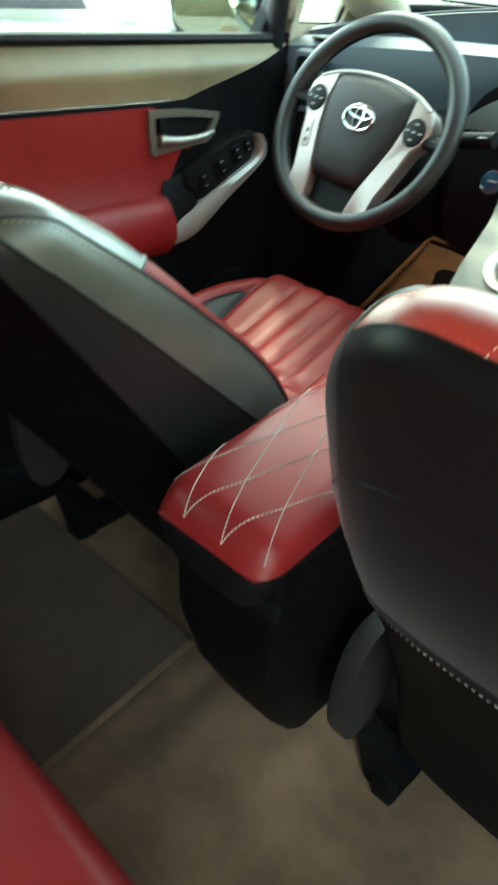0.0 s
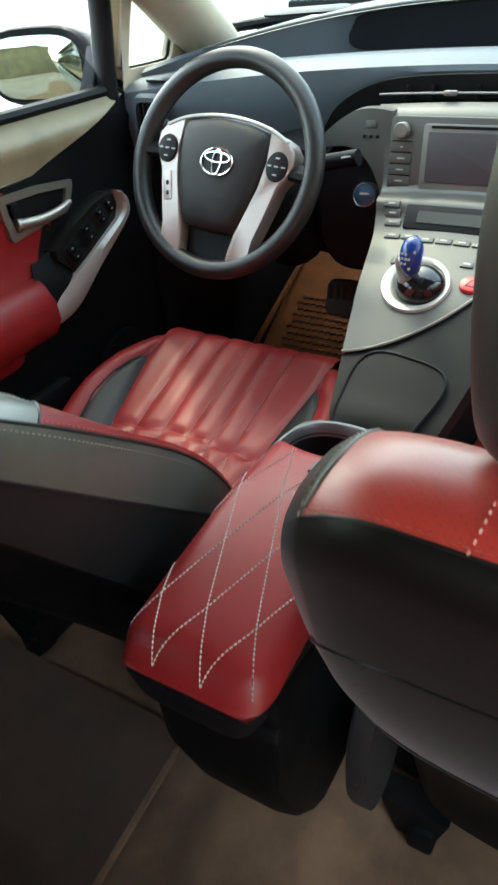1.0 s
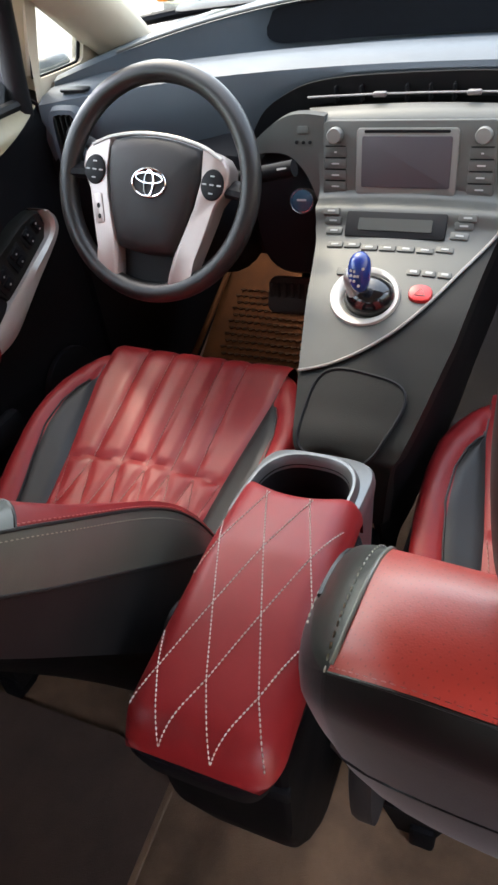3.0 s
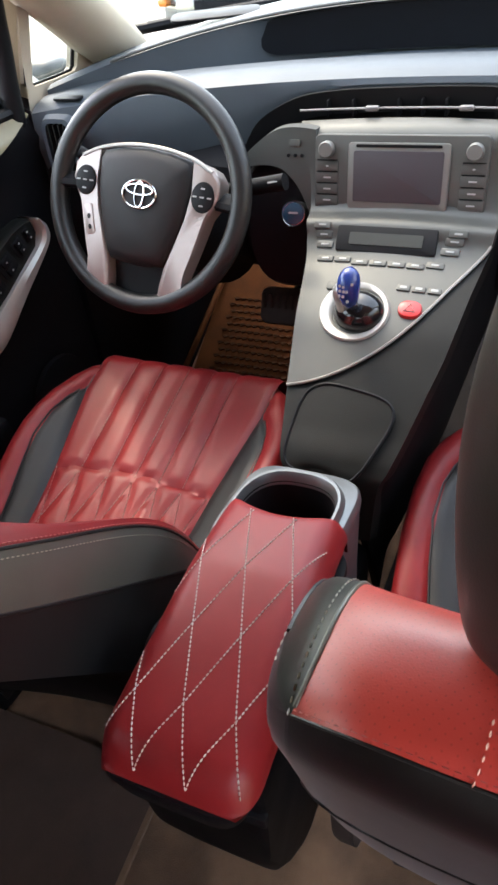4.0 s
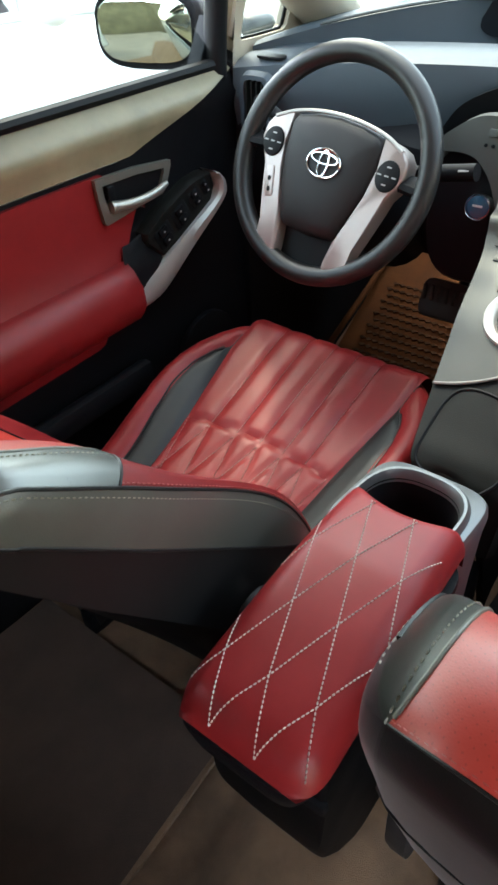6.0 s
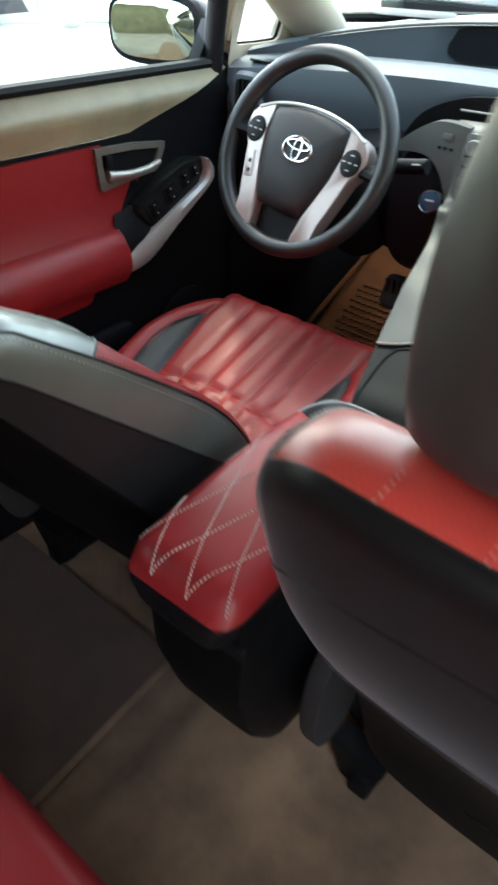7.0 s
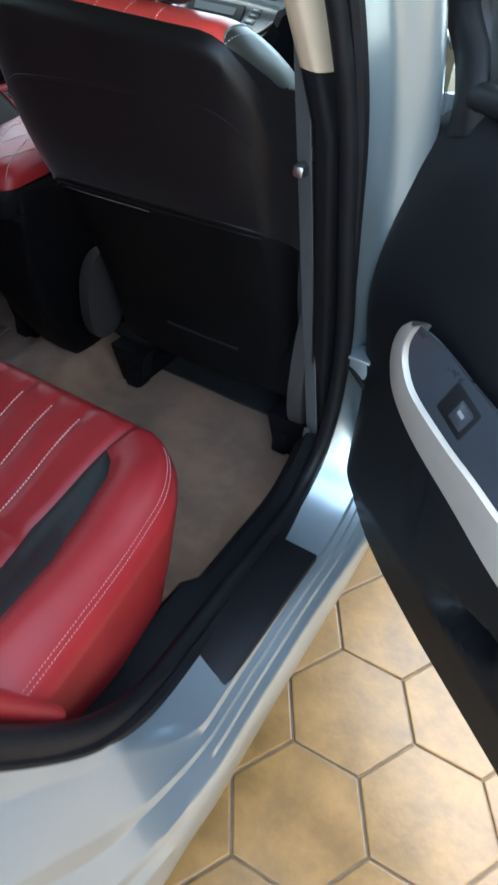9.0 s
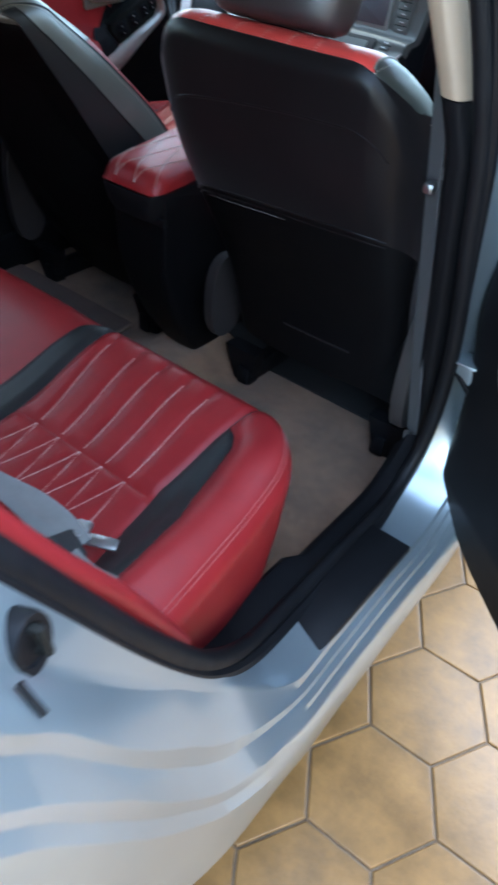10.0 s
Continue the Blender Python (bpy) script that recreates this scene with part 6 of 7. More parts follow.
def steering():
    root = thing("steering_wheel", (-0.37, 1.05, 0.98), "black leather steering wheel with silver spokes and buttons", "steering wheel")
    C = Vector((-0.372, 1.016, 1.005))
    m = frame_m(C, (1, 0, 0), (0, 0.436, 0.90)) @ pose(0, 0.003, 0, 0, 0, -5.3)

    def P(x, y, z=0.0):
        return m @ Vector((x, y, z))
    rim = []
    for i in range(72):
        a = 2 * math.pi * i / 72
        rim.append(P(0.1595 * math.cos(a), 0.1595 * math.sin(a), 0.0))
    part("rim", tube(rim, 0.0155, 16, closed=True), RIMLEATHER, root, "black leather wheel rim")
    hub = [(-0.080, 0.048), (-0.074, 0.058), (-0.04, 0.066), (0.0, 0.069), (0.04, 0.066), (0.074, 0.058), (0.080, 0.048), (0.078, 0.0), (0.068, -0.045), (0.054, -0.085), (0.046, -0.097), (0.0, -0.101), (-0.046, -0.097), (-0.054, -0.085), (-0.068, -0.045), (-0.078, 0.0)]
    hubp = part("airbag_cover", loft([[P(x * k, (y + 0.015) * k - 0.015, z) for x, y in hub] for k, z in ((1.02, -0.05), (1.02, 0.0), (0.985, 0.010), (0.93, 0.015), (0.80, 0.019), (0.45, 0.023))]), HUBM, root, "black airbag cover")
    part("lower_gap", loft([[P(x * k, y, z) for x, y in ((-0.058, -0.09), (0.058, -0.09), (0.046, -0.152), (0.0, -0.156), (-0.046, -0.152))] for k, z in ((1.0, -0.03), (0.96, -0.012))]), VOID_DOOR, root, "dark recess below the airbag")
    # badge: plain ovals
    bm_ = m @ Matrix.Translation((0.003, 0.002, 0.0245))
    part("badge", join(tube([bm_ @ Vector((x, y, 0)) for x, y in oval(0.057, 0.040, 32)], 0.0017, 8, closed=True), tube([bm_ @ Vector((x, y + 0.007, 0)) for x, y in oval(0.046, 0.015, 24)], 0.0015, 6, closed=True), tube([bm_ @ Vector((x, y, 0)) for x, y in oval(0.016, 0.037, 24)], 0.0015, 6, closed=True)), CHROME, hubp, "chrome oval badge")
    part("top_trim", tube(smooth_path([P(-0.112, 0.047, 0.010), P(-0.080, 0.061, 0.010), P(-0.04, 0.069, 0.011), P(0.0, 0.0715, 0.011), P(0.04, 0.069, 0.011), P(0.080, 0.061, 0.010), P(0.112, 0.047, 0.010)], 30), 0.0032, 8), SILVER, root)
    for s in (-1, 1):
        ol = [(s * x, y) for x, y in ((0.079, 0.060), (0.098, 0.056), (0.114, 0.050), (0.126, 0.036), (0.128, 0.016), (0.120, -0.004), (0.111, -0.018), (0.104, -0.045), (0.094, -0.080), (0.086, -0.105), (0.083, -0.148), (0.064, -0.157), (0.043, -0.161), (0.045, -0.128), (0.050, -0.097), (0.063, -0.060), (0.075, -0.024), (0.082, 0.016))]
        spk = part("spoke", loft([[P(x, y, z) for x, y in ol] for z in (-0.02, 0.005)] + [[P(s * 0.09 + (x - s * 0.09) * 0.96, y * 0.985, 0.009) for x, y in ol], [P(s * 0.09 + (x - s * 0.09) * 0.86, y * 0.96, 0.0112) for x, y in ol]]), SPOKEM, root, "silver spoke")
        part("spoke_arm", tube([P(s * 0.10, 0.012, -0.012), P(s * 0.156, 0.008, -0.006)], 0.02, 10, flat=0.6), DARK, spk)
        cap = m @ Matrix.Translation((s * 0.1025, 0.0115, 0.0145))
        b = part("button_pod", slab(oval(0.037, 0.044, 26), 0.010, cap, 0.002), RUBBER, spk, "black round button pad")
        for dx, dy in ((0, 0.012), (0, -0.012), (-0.012, 0), (0.012, 0), (0, 0)):
            part("button_mark", slab(rrect(0.007, 0.0022, 0.0008), 0.001, cap @ Matrix.Translation((dx, dy, 0.0006))), WHITEMARK, b)
    sl = m @ pose(-0.0895, -0.045, 0.0125, 0, 0, 14)
    b = part("phone_buttons", slab(rrect(0.016, 0.046, 0.004), 0.003, sl, 0.001), SPOKEM, root)
    for dy in (-0.012, 0.004):
        part("button_mark", slab(oval(0.006, 0.008, 10), 0.001, sl @ Matrix.Translation((0, dy, 0.0006))), CONSOLE, b)
    part("column", tube([P(0, -0.01, -0.02), P(0, -0.02, -0.12), P(0, -0.06, -0.30)], [0.055, 0.062, 0.07], 20), DARK, root, "black column shroud")
    rs = part("wiper_stalk", tube(smooth_path([P(0.05, 0.03, -0.07), P(0.12, 0.035, -0.065), P(0.160, 0.044, -0.06), P(0.198, 0.054, -0.056)], 20), [0.008] * 8 + [0.0125] * 12, 12), DARK, root, "black wiper stalk")
    part("stalk_mark", tube([P(0.175, 0.048, -0.047), P(0.190, 0.052, -0.046)], 0.002, 5), WHITEMARK, rs)
    part("indicator_stalk", tube(smooth_path([P(-0.05, 0.03, -0.07), P(-0.12, 0.04, -0.06), P(-0.17, 0.055, -0.055), P(-0.205, 0.065, -0.05)], 20), [0.007] * 8 + [0.010] * 12, 12), DARK, root, "black indicator stalk")


steering()


PEDALM = material("worn_brown_rubber", (0.055, 0.034, 0.026), 0.6, spots=0.2, spot_size=20, grain=0.3, grain_size=400)


def pedals():
    root = thing("brake_pedal", (-0.29, 1.36, 0.6), "black rubber brake pedal above a tan mat", "pedal")
    m = frame_m((-0.314, 1.36, 0.652), (1, 0, 0.02), (0, 0.45, 0.9))
    pad = part("pedal_pad", slab(rrect(0.100, 0.078, 0.018), 0.018, m, 0.006), PEDALM, root)
    for k in range(6):
        part("pad_rib", rbox(m @ Vector((-0.04 + 0.016 * k, 0, 0.001)), (0.007, 0.004, 0.056), 0.001), PEDALM, pad)
    part("pedal_arm", tube([(-0.29, 1.375, 0.645), (-0.285, 1.46, 0.74), (-0.28, 1.50, 0.90)], 0.012, 8), DARK, root)


pedals()


def floor_mat():
    root = thing("floor_mat", (-0.37, 1.4, 0.3), "tan rubber floor mat with raised studs in the driver footwell", "floor mat")
    f = lambda x, y: 0.292 + max(0, y - 1.30) * 0.62
    rows = [[(x, y, f(x, y)) for x in np.linspace(-0.62, -0.12, 12)] for y in np.linspace(1.08, 1.80, 16)]
    part("mat_sheet", thick(rows, 0.006, (0, 0, -1)), MATM, root)
    vs, fs = [], []
    for i in range(24):
        for j in range(34):
            x, y = -0.57 + 0.018 * i + 0.009 * (j % 2), 1.11 + 0.016 * j
            v, q = rbox((x, y, f(x, y) + 0.002), (0.0125, 0.0125, 0.0020), 0, m=pose(0, 0, 0, 0, 0, 45))
            o = len(vs)
            vs += v
            fs += [tuple(a + o for a in b) for b in q]
    part("studs", (vs, fs), material("dark_brown_rubber", (0.045, 0.015, 0.005), 0.8, spec=0.1, spots=0.25, spot_size=9), root, "dark brown raised studs")
    b = part("mat_border", tube([(-0.61, 1.1, f(0, 1.1) + 0.004), (-0.61, 1.78, f(0, 1.78) + 0.004), (-0.13, 1.78, f(0, 1.78) + 0.004), (-0.13, 1.1, f(0, 1.1) + 0.004)], 0.008, 8), MATM, root)


floor_mat()

# ---- rear door, open ----
rdoor = thing("rear_door", (0.76, 0.43, 0.3), "open rear door with black trim, silver armrest and window switch", "car door")
DU, DN = Vector((0.769, -0.639, 0)), Vector((-0.639, -0.769, 0))
DO = Vector((0.75, 0.43, 0))


def D(s, z, off=0.0):
    return DO + DU * s + DN * off + Vector((0, 0, z))


BEZELMARK = material("grey_print", (0.16, 0.16, 0.16), 0.5)


def rear_door():
    front = [(0.035, 1.04), (-0.017, 0.972), (-0.035, 0.929), (-0.041, 0.871), (-0.040, 0.794), (-0.040, 0.708), (-0.042, 0.621), (-0.034, 0.53), (-0.010, 0.45), (0.03, 0.39), (0.08, 0.335), (0.16, 0.305), (0.30, 0.290), (0.60, 0.29), (0.90, 0.33)]
    fp = smooth_path([(0, s, z) for s, z in front], 90)

    def belly(s, z):
        return 0.035 + 0.028 * math.exp(-((z - 0.78) / 0.12) ** 2) - 0.03 * math.exp(-((s + 0.048) / 0.035) ** 2) - 0.03 * max(0, (z - 0.95) / 0.1) ** 2 - 0.025 * max(0, (0.42 - z) / 0.12)
    # trim sheet from the front edge to the rear edge
    rows = []
    for i in range(91):
        z = 0.292 + (1.05 - 0.292) * i / 90
        ss = min((p.y for p in fp if abs(p.z - z) < 0.02), default=0.0)
        if z < 0.40:
            ss = np.interp(z, (0.29, 0.305, 0.335, 0.39), (0.30, 0.16, 0.08, 0.03))
        if z > 0.97:
            ss = np.interp(z, (0.97, 1.01, 1.04), (-0.017, 0.0, 0.035))
        row = []
        for j in range(111):
            t = j / 110
            s = ss + (0.88 - ss) * t ** 1.2
            pocket = 0.050 * math.exp(-(((s - 0.365) / 0.058) ** 4)) * math.exp(-((z - 0.462 - 0.30 * (s - 0.36)) / 0.024) ** 4) + 0.006 * math.exp(-((s - 0.20 - 0.9 * (0.62 - z) ** 2) / 0.016) ** 2) * math.exp(-((z - 0.58) / 0.10) ** 4)
            row.append(D(s, z, belly(s, z) - pocket))
        rows.append(row)
    part("trim_panel", thick(rows, 0.02, tuple(-DN)), DARK, rdoor, "black moulded door trim")
    sk = [[D(s, z, -0.045 - 0.03 * math.sin(math.pi * (z - 0.25) / 0.9)) for s in np.linspace(-0.01, 0.9, 12)] for z in np.linspace(0.27, 1.05, 12)]
    part("door_skin", thick(sk, 0.012, tuple(-DN)), PAINT, rdoor, "silver outer door skin")
    part("door_edge", thick([[D(-0.008 + 0.03 * max(0, (0.4 - z) / 0.12) ** 2, z, o) for z in np.linspace(0.30, 1.04, 12)] for o in (-0.045, 0.01)], 0.01, tuple(DU)), PAINT, rdoor)
    # armrest with silver edge
    op = smooth_path([(0.105, 0.178, 0.842), (0.105, 0.158, 0.820), (0.105, 0.150, 0.790), (0.105, 0.157, 0.760), (0.105, 0.180, 0.732), (0.105, 0.238, 0.708), (0.105, 0.34, 0.691), (0.105, 0.444, 0.674), (0.105, 0.60, 0.668), (0.105, 0.74, 0.68)], 48)
    ip = smooth_path([(0.112, 0.199, 0.850), (0.112, 0.191, 0.833), (0.112, 0.188, 0.813), (0.112, 0.199, 0.790), (0.112, 0.230, 0.771), (0.112, 0.305, 0.760), (0.112, 0.363, 0.757), (0.112, 0.425, 0.752), (0.112, 0.60, 0.745), (0.112, 0.74, 0.75)], 48)
    fp = smooth_path([(0.106, 0.206, 0.848), (0.098, 0.214, 0.842), (0.090, 0.227, 0.834), (0.086, 0.243, 0.829), (0.085, 0.262, 0.826), (0.085, 0.289, 0.824), (0.085, 0.334, 0.822), (0.085, 0.42, 0.82), (0.085, 0.60, 0.82), (0.085, 0.74, 0.82)], 48)
    mix = [(p + q) / 2 for p, q in zip(op, ip)]
    lip = [[D(p.y, p.z, 0.045 + 0.053 * max(0.0, 1 - i / 8)) for i, p in enumerate(op)], [D(p.y, p.z, 0.098) for p in op], [D(p.y + 0.002, p.z + 0.003, 0.108) for p in op], [D(p.y, p.z, 0.115) for p in mix], [D(p.y - 0.002, p.z - 0.002, 0.116) for p in ip], [D(p.y, p.z, 0.110) for p in ip], [D(p.y, p.z, 0.106) for p in ip]]
    part("armrest_edge", grid(lip), EDGE, rdoor, "silver armrest edging")
    rows = []
    for k in range(9):
        f = k / 8
        rows.append([D(p.y + (q.y - p.y) * f, p.z + (q.z - p.z) * f, p.x - 0.003 + (q.x - p.x + 0.003) * f) for p, q in zip(ip, fp)])
    rows.append([D(q.y + 0.003, q.z - 0.002, q.x - 0.006) for q in fp])
    rows.append([D(q.y + 0.004, q.z - 0.03, q.x - 0.012) for q in fp])
    top = part("armrest_top", grid(rows), DARK_SATIN, rdoor, "satin grey armrest top")
    pa, pb, pc, pd = D(0.248, 0.782, 0.103), D(0.275, 0.813, 0.0885), D(0.328, 0.807, 0.090), D(0.307, 0.771, 0.1045)
    fm = frame_m((pa + pb + pc + pd) / 4, (pc - pb) + (pd - pa), (pb - pa) + (pc - pd))
    if (fm.to_3x3() @ Vector((0, 0, 1))).dot(DN) < 0:
        fm = fm @ pose(0, 0, 0, 180, 0, 0)
    w = part("switch_well", slab(rrect(0.055, 0.041, 0.004), 0.006, fm @ Matrix.Translation((0, 0, 0.0015)), 0.001), VOID_DOOR, top, "black recess of the window switch")
    part("window_switch", slab(rrect(0.026, 0.026, 0.003), 0.005, fm @ Matrix.Translation((0.008, 0.0, 0.004)), 0.002), DARK_SATIN, w, "grey window switch")
    part("switch_mark", slab(rrect(0.011, 0.005, 0.001), 0.001, fm @ Matrix.Translation((0.008, 0.002, 0.0046))), BEZELMARK, w)
    part("grab_well", slab(rrect(0.16, 0.035, 0.015), 0.006, frame_m(D(0.49, 0.785, 0.1005), DU, (0, 0, 1)) @ Matrix.Translation((0, 0, 0.0)), 0.001), RUBBER, top)
    part("red_insert", thick([[D(s, z, belly(s, z) + 0.006) for s in np.linspace(0.50, 0.86, 10)] for z in np.linspace(0.62, 0.96, 8)], 0.01, tuple(-DN)), RED, rdoor, "red leather door insert")
    # window frame and pane
    lo = smooth_path([(0, 0.030, 1.00), (0, 0.028, 1.045), (0, 0.005, 1.09), (0, -0.020, 1.134), (0, -0.02, 1.20), (0, 0.03, 1.32), (0, 0.12, 1.40), (0, 0.4, 1.45), (0, 0.75, 1.39)], 40)
    hi = smooth_path([(0, 0.085, 1.02), (0, 0.073, 1.075), (0, 0.058, 1.11), (0, 0.042, 1.145), (0, 0.045, 1.20), (0, 0.085, 1.29), (0, 0.16, 1.36), (0, 0.4, 1.40), (0, 0.73, 1.34)], 40)
    rows = [[D(p.y + (q.y - p.y) * f, p.z + (q.z - p.z) * f, 0.012 + o + 0.28 * max(0.0, p.z - 1.08)) for p, q in zip(lo, hi)] for f, o in ((0, -0.018), (0.0, 0.0), (0.15, 0.014), (0.5, 0.018), (0.8, 0.012), (0.9, 0.004), (1.0, 0.0), (1.0, -0.018))]
    part("window_frame", thick(rows, 0.01, tuple(-DN)), RUBBER, rdoor, "black door window frame")
    part("belt_rail", tube(smooth_path([D(0.06, 1.052, 0.012), D(0.10, 1.060, 0.014), D(0.3, 1.062, 0.014), D(0.88, 1.06, 0.014)], 14), 0.016, 10), RUBBER, rdoor, "black window rail")
    g = part("window_pane", thick([[D(s, 1.05, 0.006) for s in (0.07, 0.5, 0.85)], [D(s, 1.38, 0.13) for s in (0.12, 0.5, 0.75)]], 0.003, tuple(-DN)), GLASS, rdoor, "clear rear door window", smooth=False)
    part("belt_strip", tube([D(0.04, 1.045, 0.0), D(0.5, 1.05, 0.0), D(0.88, 1.05, 0.0)], 0.012, 8), RUBBER, rdoor)


EDGE = material("warm_silver_plastic", (0.31, 0.275, 0.245), 0.38, metal=0.25, spots=0.06, spot_size=30, grain=0.06, grain_size=1800)
DARK_SATIN = material("satin_grey_plastic", (0.022, 0.026, 0.032), 0.30, spots=0.1, spot_size=20, grain=0.1, grain_size=900)
rear_door()


# ---- front passenger belt on the pillar ----
def front_belt():
    root = thing("front_seat_belt", (0.60, 0.40, 0.4), "grey front seat belt hanging along the pillar", "seat belt")
    rows = []
    for t in np.linspace(0, 1, 14):
        p = Vector((0.606, 0.21, 1.33)).lerp(Vector((0.640, 0.445, 0.43)), t) + Vector((-0.012, 0.02, 0)) * math.sin(math.pi * t)
        rows.append([p + Vector((-0.017, 0.012, 0.004)), p - Vector((-0.017, 0.012, 0.004))])
    part("webbing", thick(rows, 0.0015, (0.5, 0.8, 0)), material("grey_webbing", (0.085, 0.088, 0.092), 0.7, grain=0.5, grain_size=1500), root, "grey woven belt webbing")
    part("anchor", rbox((0.632, 0.440, 0.424), (0.012, 0.022, 0.030), 0.003, m=pose(0, 0, 0, 20, 0, 20)), STEEL, root, "pale steel belt anchor")
    part("tongue", join(rbox((0.630, 0.335, 0.973), (0.012, 0.045, 0.018), 0.004, m=pose(0, 0, 0, 30, 0, -10)), rbox((0.614, 0.312, 0.945), (0.016, 0.022, 0.016), 0.005)), STEEL, root, "scratched steel belt tongue")


front_belt()

# ---- right front door, closed: inner trim beyond the passenger seat ----
pd = thing("front_door", (0.72, 0.9, 0.3), "closed passenger front door with beige top and red leather panel", "car door")
for nm, z0, z1, mt, o in (("upper_trim", 1.0, 1.088, GREYBEIGE, 0.0), ("red_panel", 0.90, 0.99, RED, 0.004), ("lower_trim", 0.3, 0.995, DARK, -0.004)):
    part(nm, thick([[(0.70 - o - 0.02 * math.exp(-((z - 0.79) / 0.06) ** 2), y, z) for y in np.linspace(0.50, 1.21, 16)] for z in np.linspace(z0, z1, 14)], 0.02, (1, 0, 0)), mt, pd)
part("window_pane", thick([[(0.725, y, 1.08) for y in (0.45, 0.8, 1.2)], [(0.60, y, 1.41) for y in (0.25, 0.5, 0.8)]], 0.003, (1, 0, 0)), GLASS, pd, smooth=False)
part("window_frame", tube([(-p.x, p.y, p.z) for p in post], 0.021, 10), RUBBER, pd)


# ---- parked cars outside ----
def parked_car(loc, turn, paint, label):
    root = thing("parked_car", (0, 0, 0), label, "car", "parked cars")
    body = []
    for i in range(25):
        t = i / 24
        y = -2.2 + 4.4 * t
        w = 0.86 * (1 - abs(2 * t - 1) ** 7 * 0.25)
        zt = 0.86 + 0.12 * math.sin(math.pi * min(1, t * 1.1)) - 0.12 * max(0, t - 0.75) / 0.25
        body.append([(x * w, y, 0.22 + (zt - 0.22) * (q + 0.5)) for x, q in oval(2, 1, 28, 4.5)])
    part("body", loft(body), paint, root)
    cab = []
    for i in range(17):
        t = i / 16
        y = -1.6 + 2.9 * t
        h = max(0.05, 1 - abs(2 * t - 1) ** 3.0) * 0.58
        w = 0.72 - 0.05 * abs(2 * t - 1)
        cab.append([(x * w * (1 - 0.18 * (q + 0.5)), y, 0.88 + h * (q + 0.5)) for x, q in oval(2, 1, 24, 5)])
    part("cabin", loft(cab), paint, root)
    for s in (-1, 1):
        for y0, y1 in ((-1.25, -0.35), (-0.28, 0.62)):
            part("side_window", thick([[(s * (0.735 - 0.01), y0 + 0.08, 0.98), (s * 0.725, y1, 0.98)], [(s * 0.655, y0 + 0.30, 1.36), (s * 0.655, y1 - 0.18, 1.36)]], 0.02, (-s, 0, 0)), SCREEN, root, "dark side window", smooth=False)
        part("mirror", rbox((s * 0.95, 0.60, 1.02), (0.20, 0.12, 0.14), 0.05, 3), paint, root)
        part("door_gap", rbox((s * 0.861, -0.30, 0.62), (0.006, 0.008, 0.5), 0.001), RUBBER, root)
        for y in (-1.35, 1.35):
            wh = part("wheel", tube([(s * 0.86, y, 0.31), (s * 0.66, y, 0.31)], 0.31, 28), TYRE, root)
            part("rim", loft([[(s * (0.865 + o), y + a * k, 0.31 + b * k) for a, b in oval(0.42, 0.42, 28)] for k, o in ((1, 0), (0.95, 0.008), (0.85, -0.01), (0.3, 0.0))]), CHROME, wh)
            for k in range(5):
                a = 2 * math.pi * k / 5
                part("rim_spoke", rbox((s * 0.868, y + 0.1 * math.cos(a), 0.31 + 0.1 * math.sin(a)), (0.02, 0.17, 0.035), 0.006, m=pose(0, 0, 0, math.degrees(a), 0, 0)), SILVER, wh)
        part("headlight", rbox((s * 0.62, 2.08, 0.70), (0.32, 0.22, 0.13), 0.05, 3), LCD, root)
        part("indicator", rbox((s * 0.70, 2.12, 0.60), (0.14, 0.1, 0.06), 0.02), AMBER, root)
    root.matrix_basis = loc_turn(loc, turn)
    return root


def loc_turn(loc, turn):
    return pose(*loc, 0, 0, turn)


parked_car((-3.08, 1.3, 0), 0, WHITEP, "white parked car standing beside the silver car")
parked_car((-1.2, 6.8, 0), 80, GREYP, "dark grey parked car seen through the windscreen")
parked_car((3.2, 7.4, 0), 95, GREYP, "dark parked car seen through the windscreen")

# ---- yard wall behind the cars ----
def yard_wall():
    m = material("olive_stained_plaster", (0.13, 0.12, 0.075), 0.9, spots=0.4, spot_size=1.6, grain=0.4, grain_size=60)
    root = thing("wall_rear", (-5, -5, 0), "stained olive plaster yard wall behind the cars", "wall", kind="structure")
    part("wall_face", rbox((-5.2, -5.0, 1.1), (8.6, 0.2, 2.2), 0.01), m, root)
    part("coping", rbox((-5.2, -5.0, 2.23), (8.6, 0.28, 0.06), 0.01), GROUT, root)


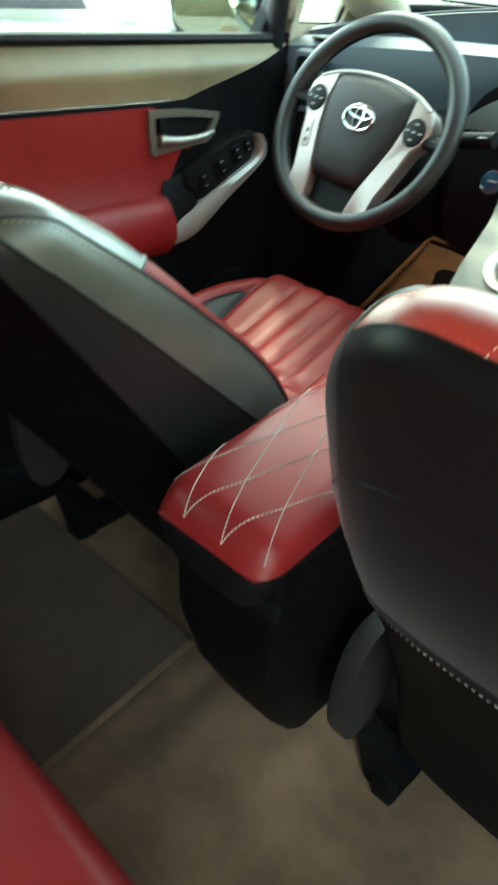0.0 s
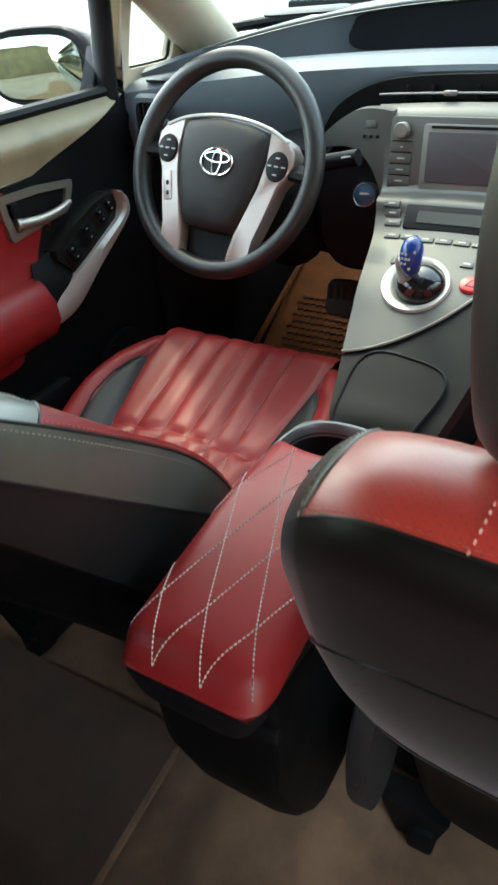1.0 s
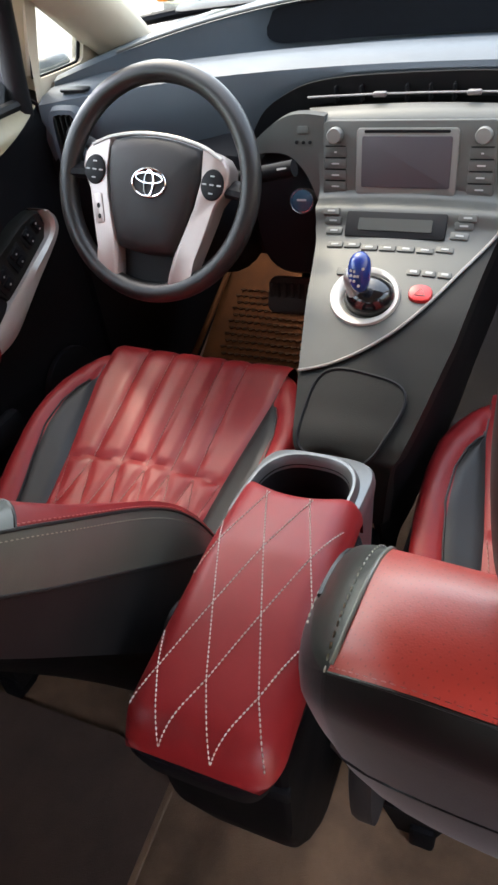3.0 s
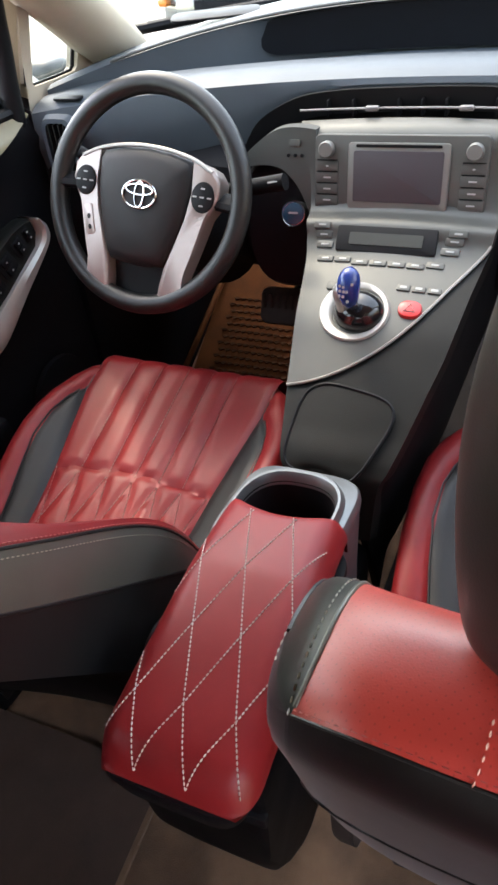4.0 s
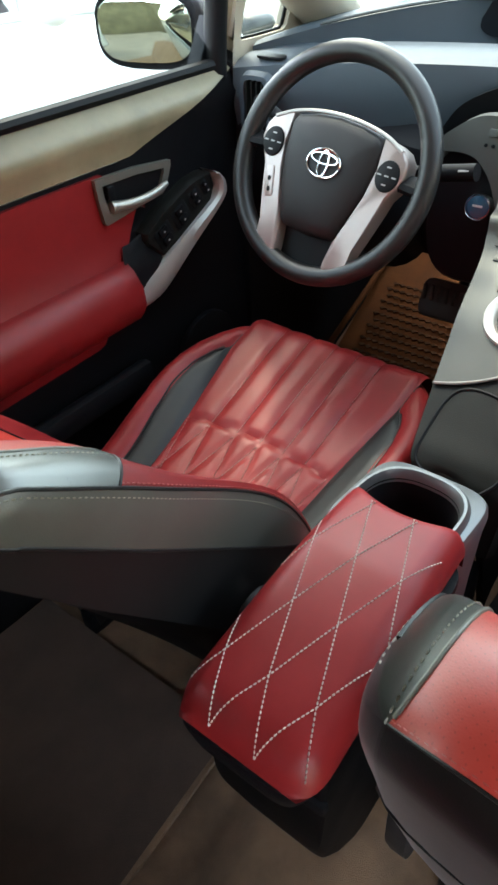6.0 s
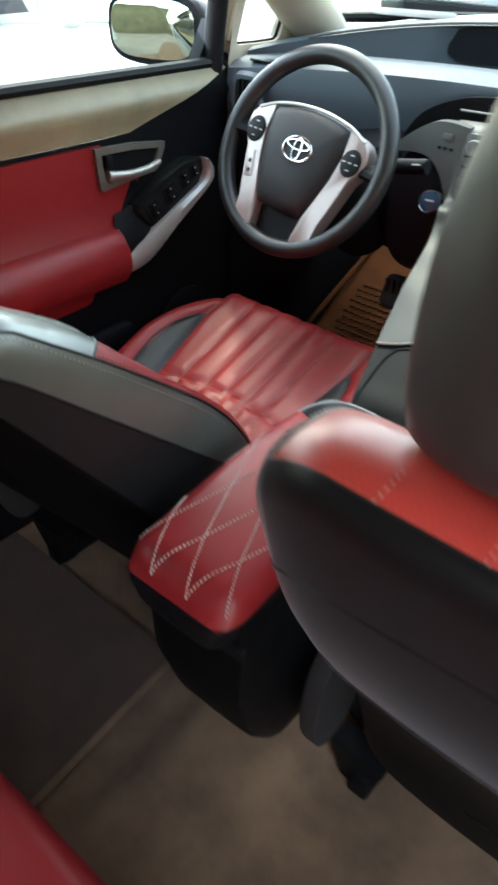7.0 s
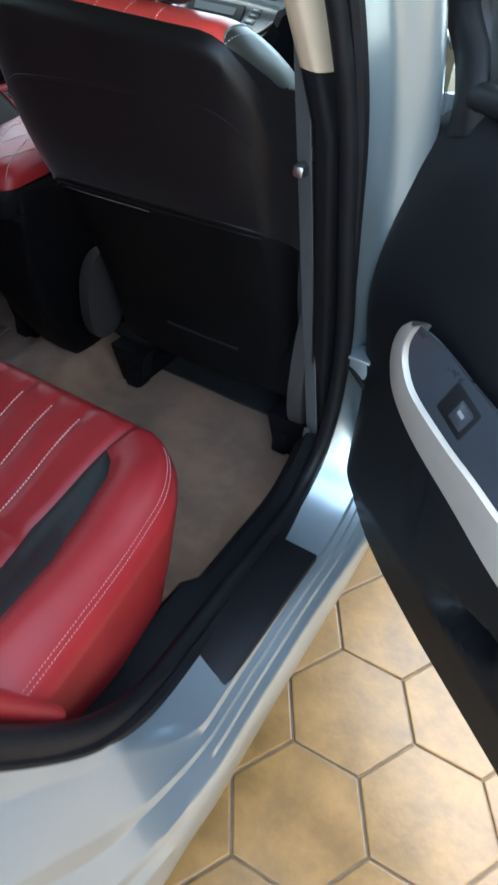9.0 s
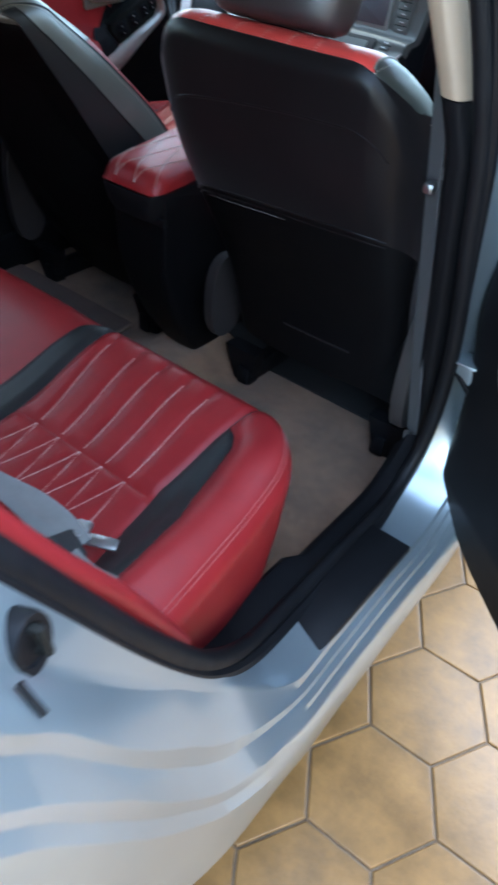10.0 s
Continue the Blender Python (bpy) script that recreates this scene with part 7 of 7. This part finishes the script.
def house_wall():
    m = material("beige_house_plaster", (0.46, 0.39, 0.31), 0.9, spots=0.15, spot_size=1.2, grain=0.4, grain_size=60)
    root = thing("wall_east", (4.6, 1, 0), "plain beige plaster wall beside the yard", "wall", kind="structure")
    part("wall_face", rbox((4.7, 1.0, 1.45), (0.2, 14.0, 2.9), 0.01), m, root)
    part("coping", rbox((4.7, 1.0, 2.93), (0.28, 14.0, 0.06), 0.01), GROUT, root)


GROUT = material("grey_beige_grout", (0.17, 0.115, 0.072), 0.9, spots=0.3, spot_size=30, grain=0.4, grain_size=300)
yard_wall()
house_wall()

# ---- hexagonal paving beside the car ----
pavement = thing("pavement", (0.9, 0.1, 0.0), "yellowish hexagonal glazed floor tiles with dark joints", "pavement", kind="structure")
TILES = []
for k, c in enumerate(((0.215, 0.108, 0.030), (0.48, 0.18, 0.08))):
    TILES.append(material("ochre_tile" if k == 0 else "terracotta_tile", c, 0.44, spots=0.30, spot_size=15, grain=0.3, grain_size=60, bump=0.4, vary=True))
part("grout_bed", rbox((0.9, 0.1, -0.008), (5.0, 5.0, 0.010), 0), GROUT, pavement)
HR = 0.1305


def hex_mesh(mat):
    pts = [((HR - 0.0026) * math.cos(radians(60 * k)), (HR - 0.0026) * math.sin(radians(60 * k))) for k in range(6)]
    vs, fs = slab(pts, 0.008, Matrix.Identity(4), 0.003)
    me = bpy.data.meshes.new("tile")
    me.from_pydata(vs, [], fs)
    me.materials.append(mat)
    return me


hexes = [hex_mesh(m) for m in TILES]
rt = math.sqrt(3) * HR
tcx, tcy, tang = 0.893, 0.246, radians(1.6)
rng = random.Random(4)
count = 0
for i in range(-9, 12):
    for j in range(-9, 8):
        x, y = 1.5 * HR * i, rt * (j + 0.5 * (i % 2))
        X, Y = tcx + x * math.cos(tang) - y * math.sin(tang), tcy + x * math.sin(tang) + y * math.cos(tang)
        if X < 0.2 or count > 290:
            continue
        red = (i, j) in ((3, -1),)
        t = new("tile", hexes[1 if red else 0])
        t.parent = pavement
        t.location = (X - 0.9, Y - 0.1, 0.002 + rng.uniform(-0.0006, 0.0006))
        t.rotation_euler = (0, 0, tang)
        count += 1
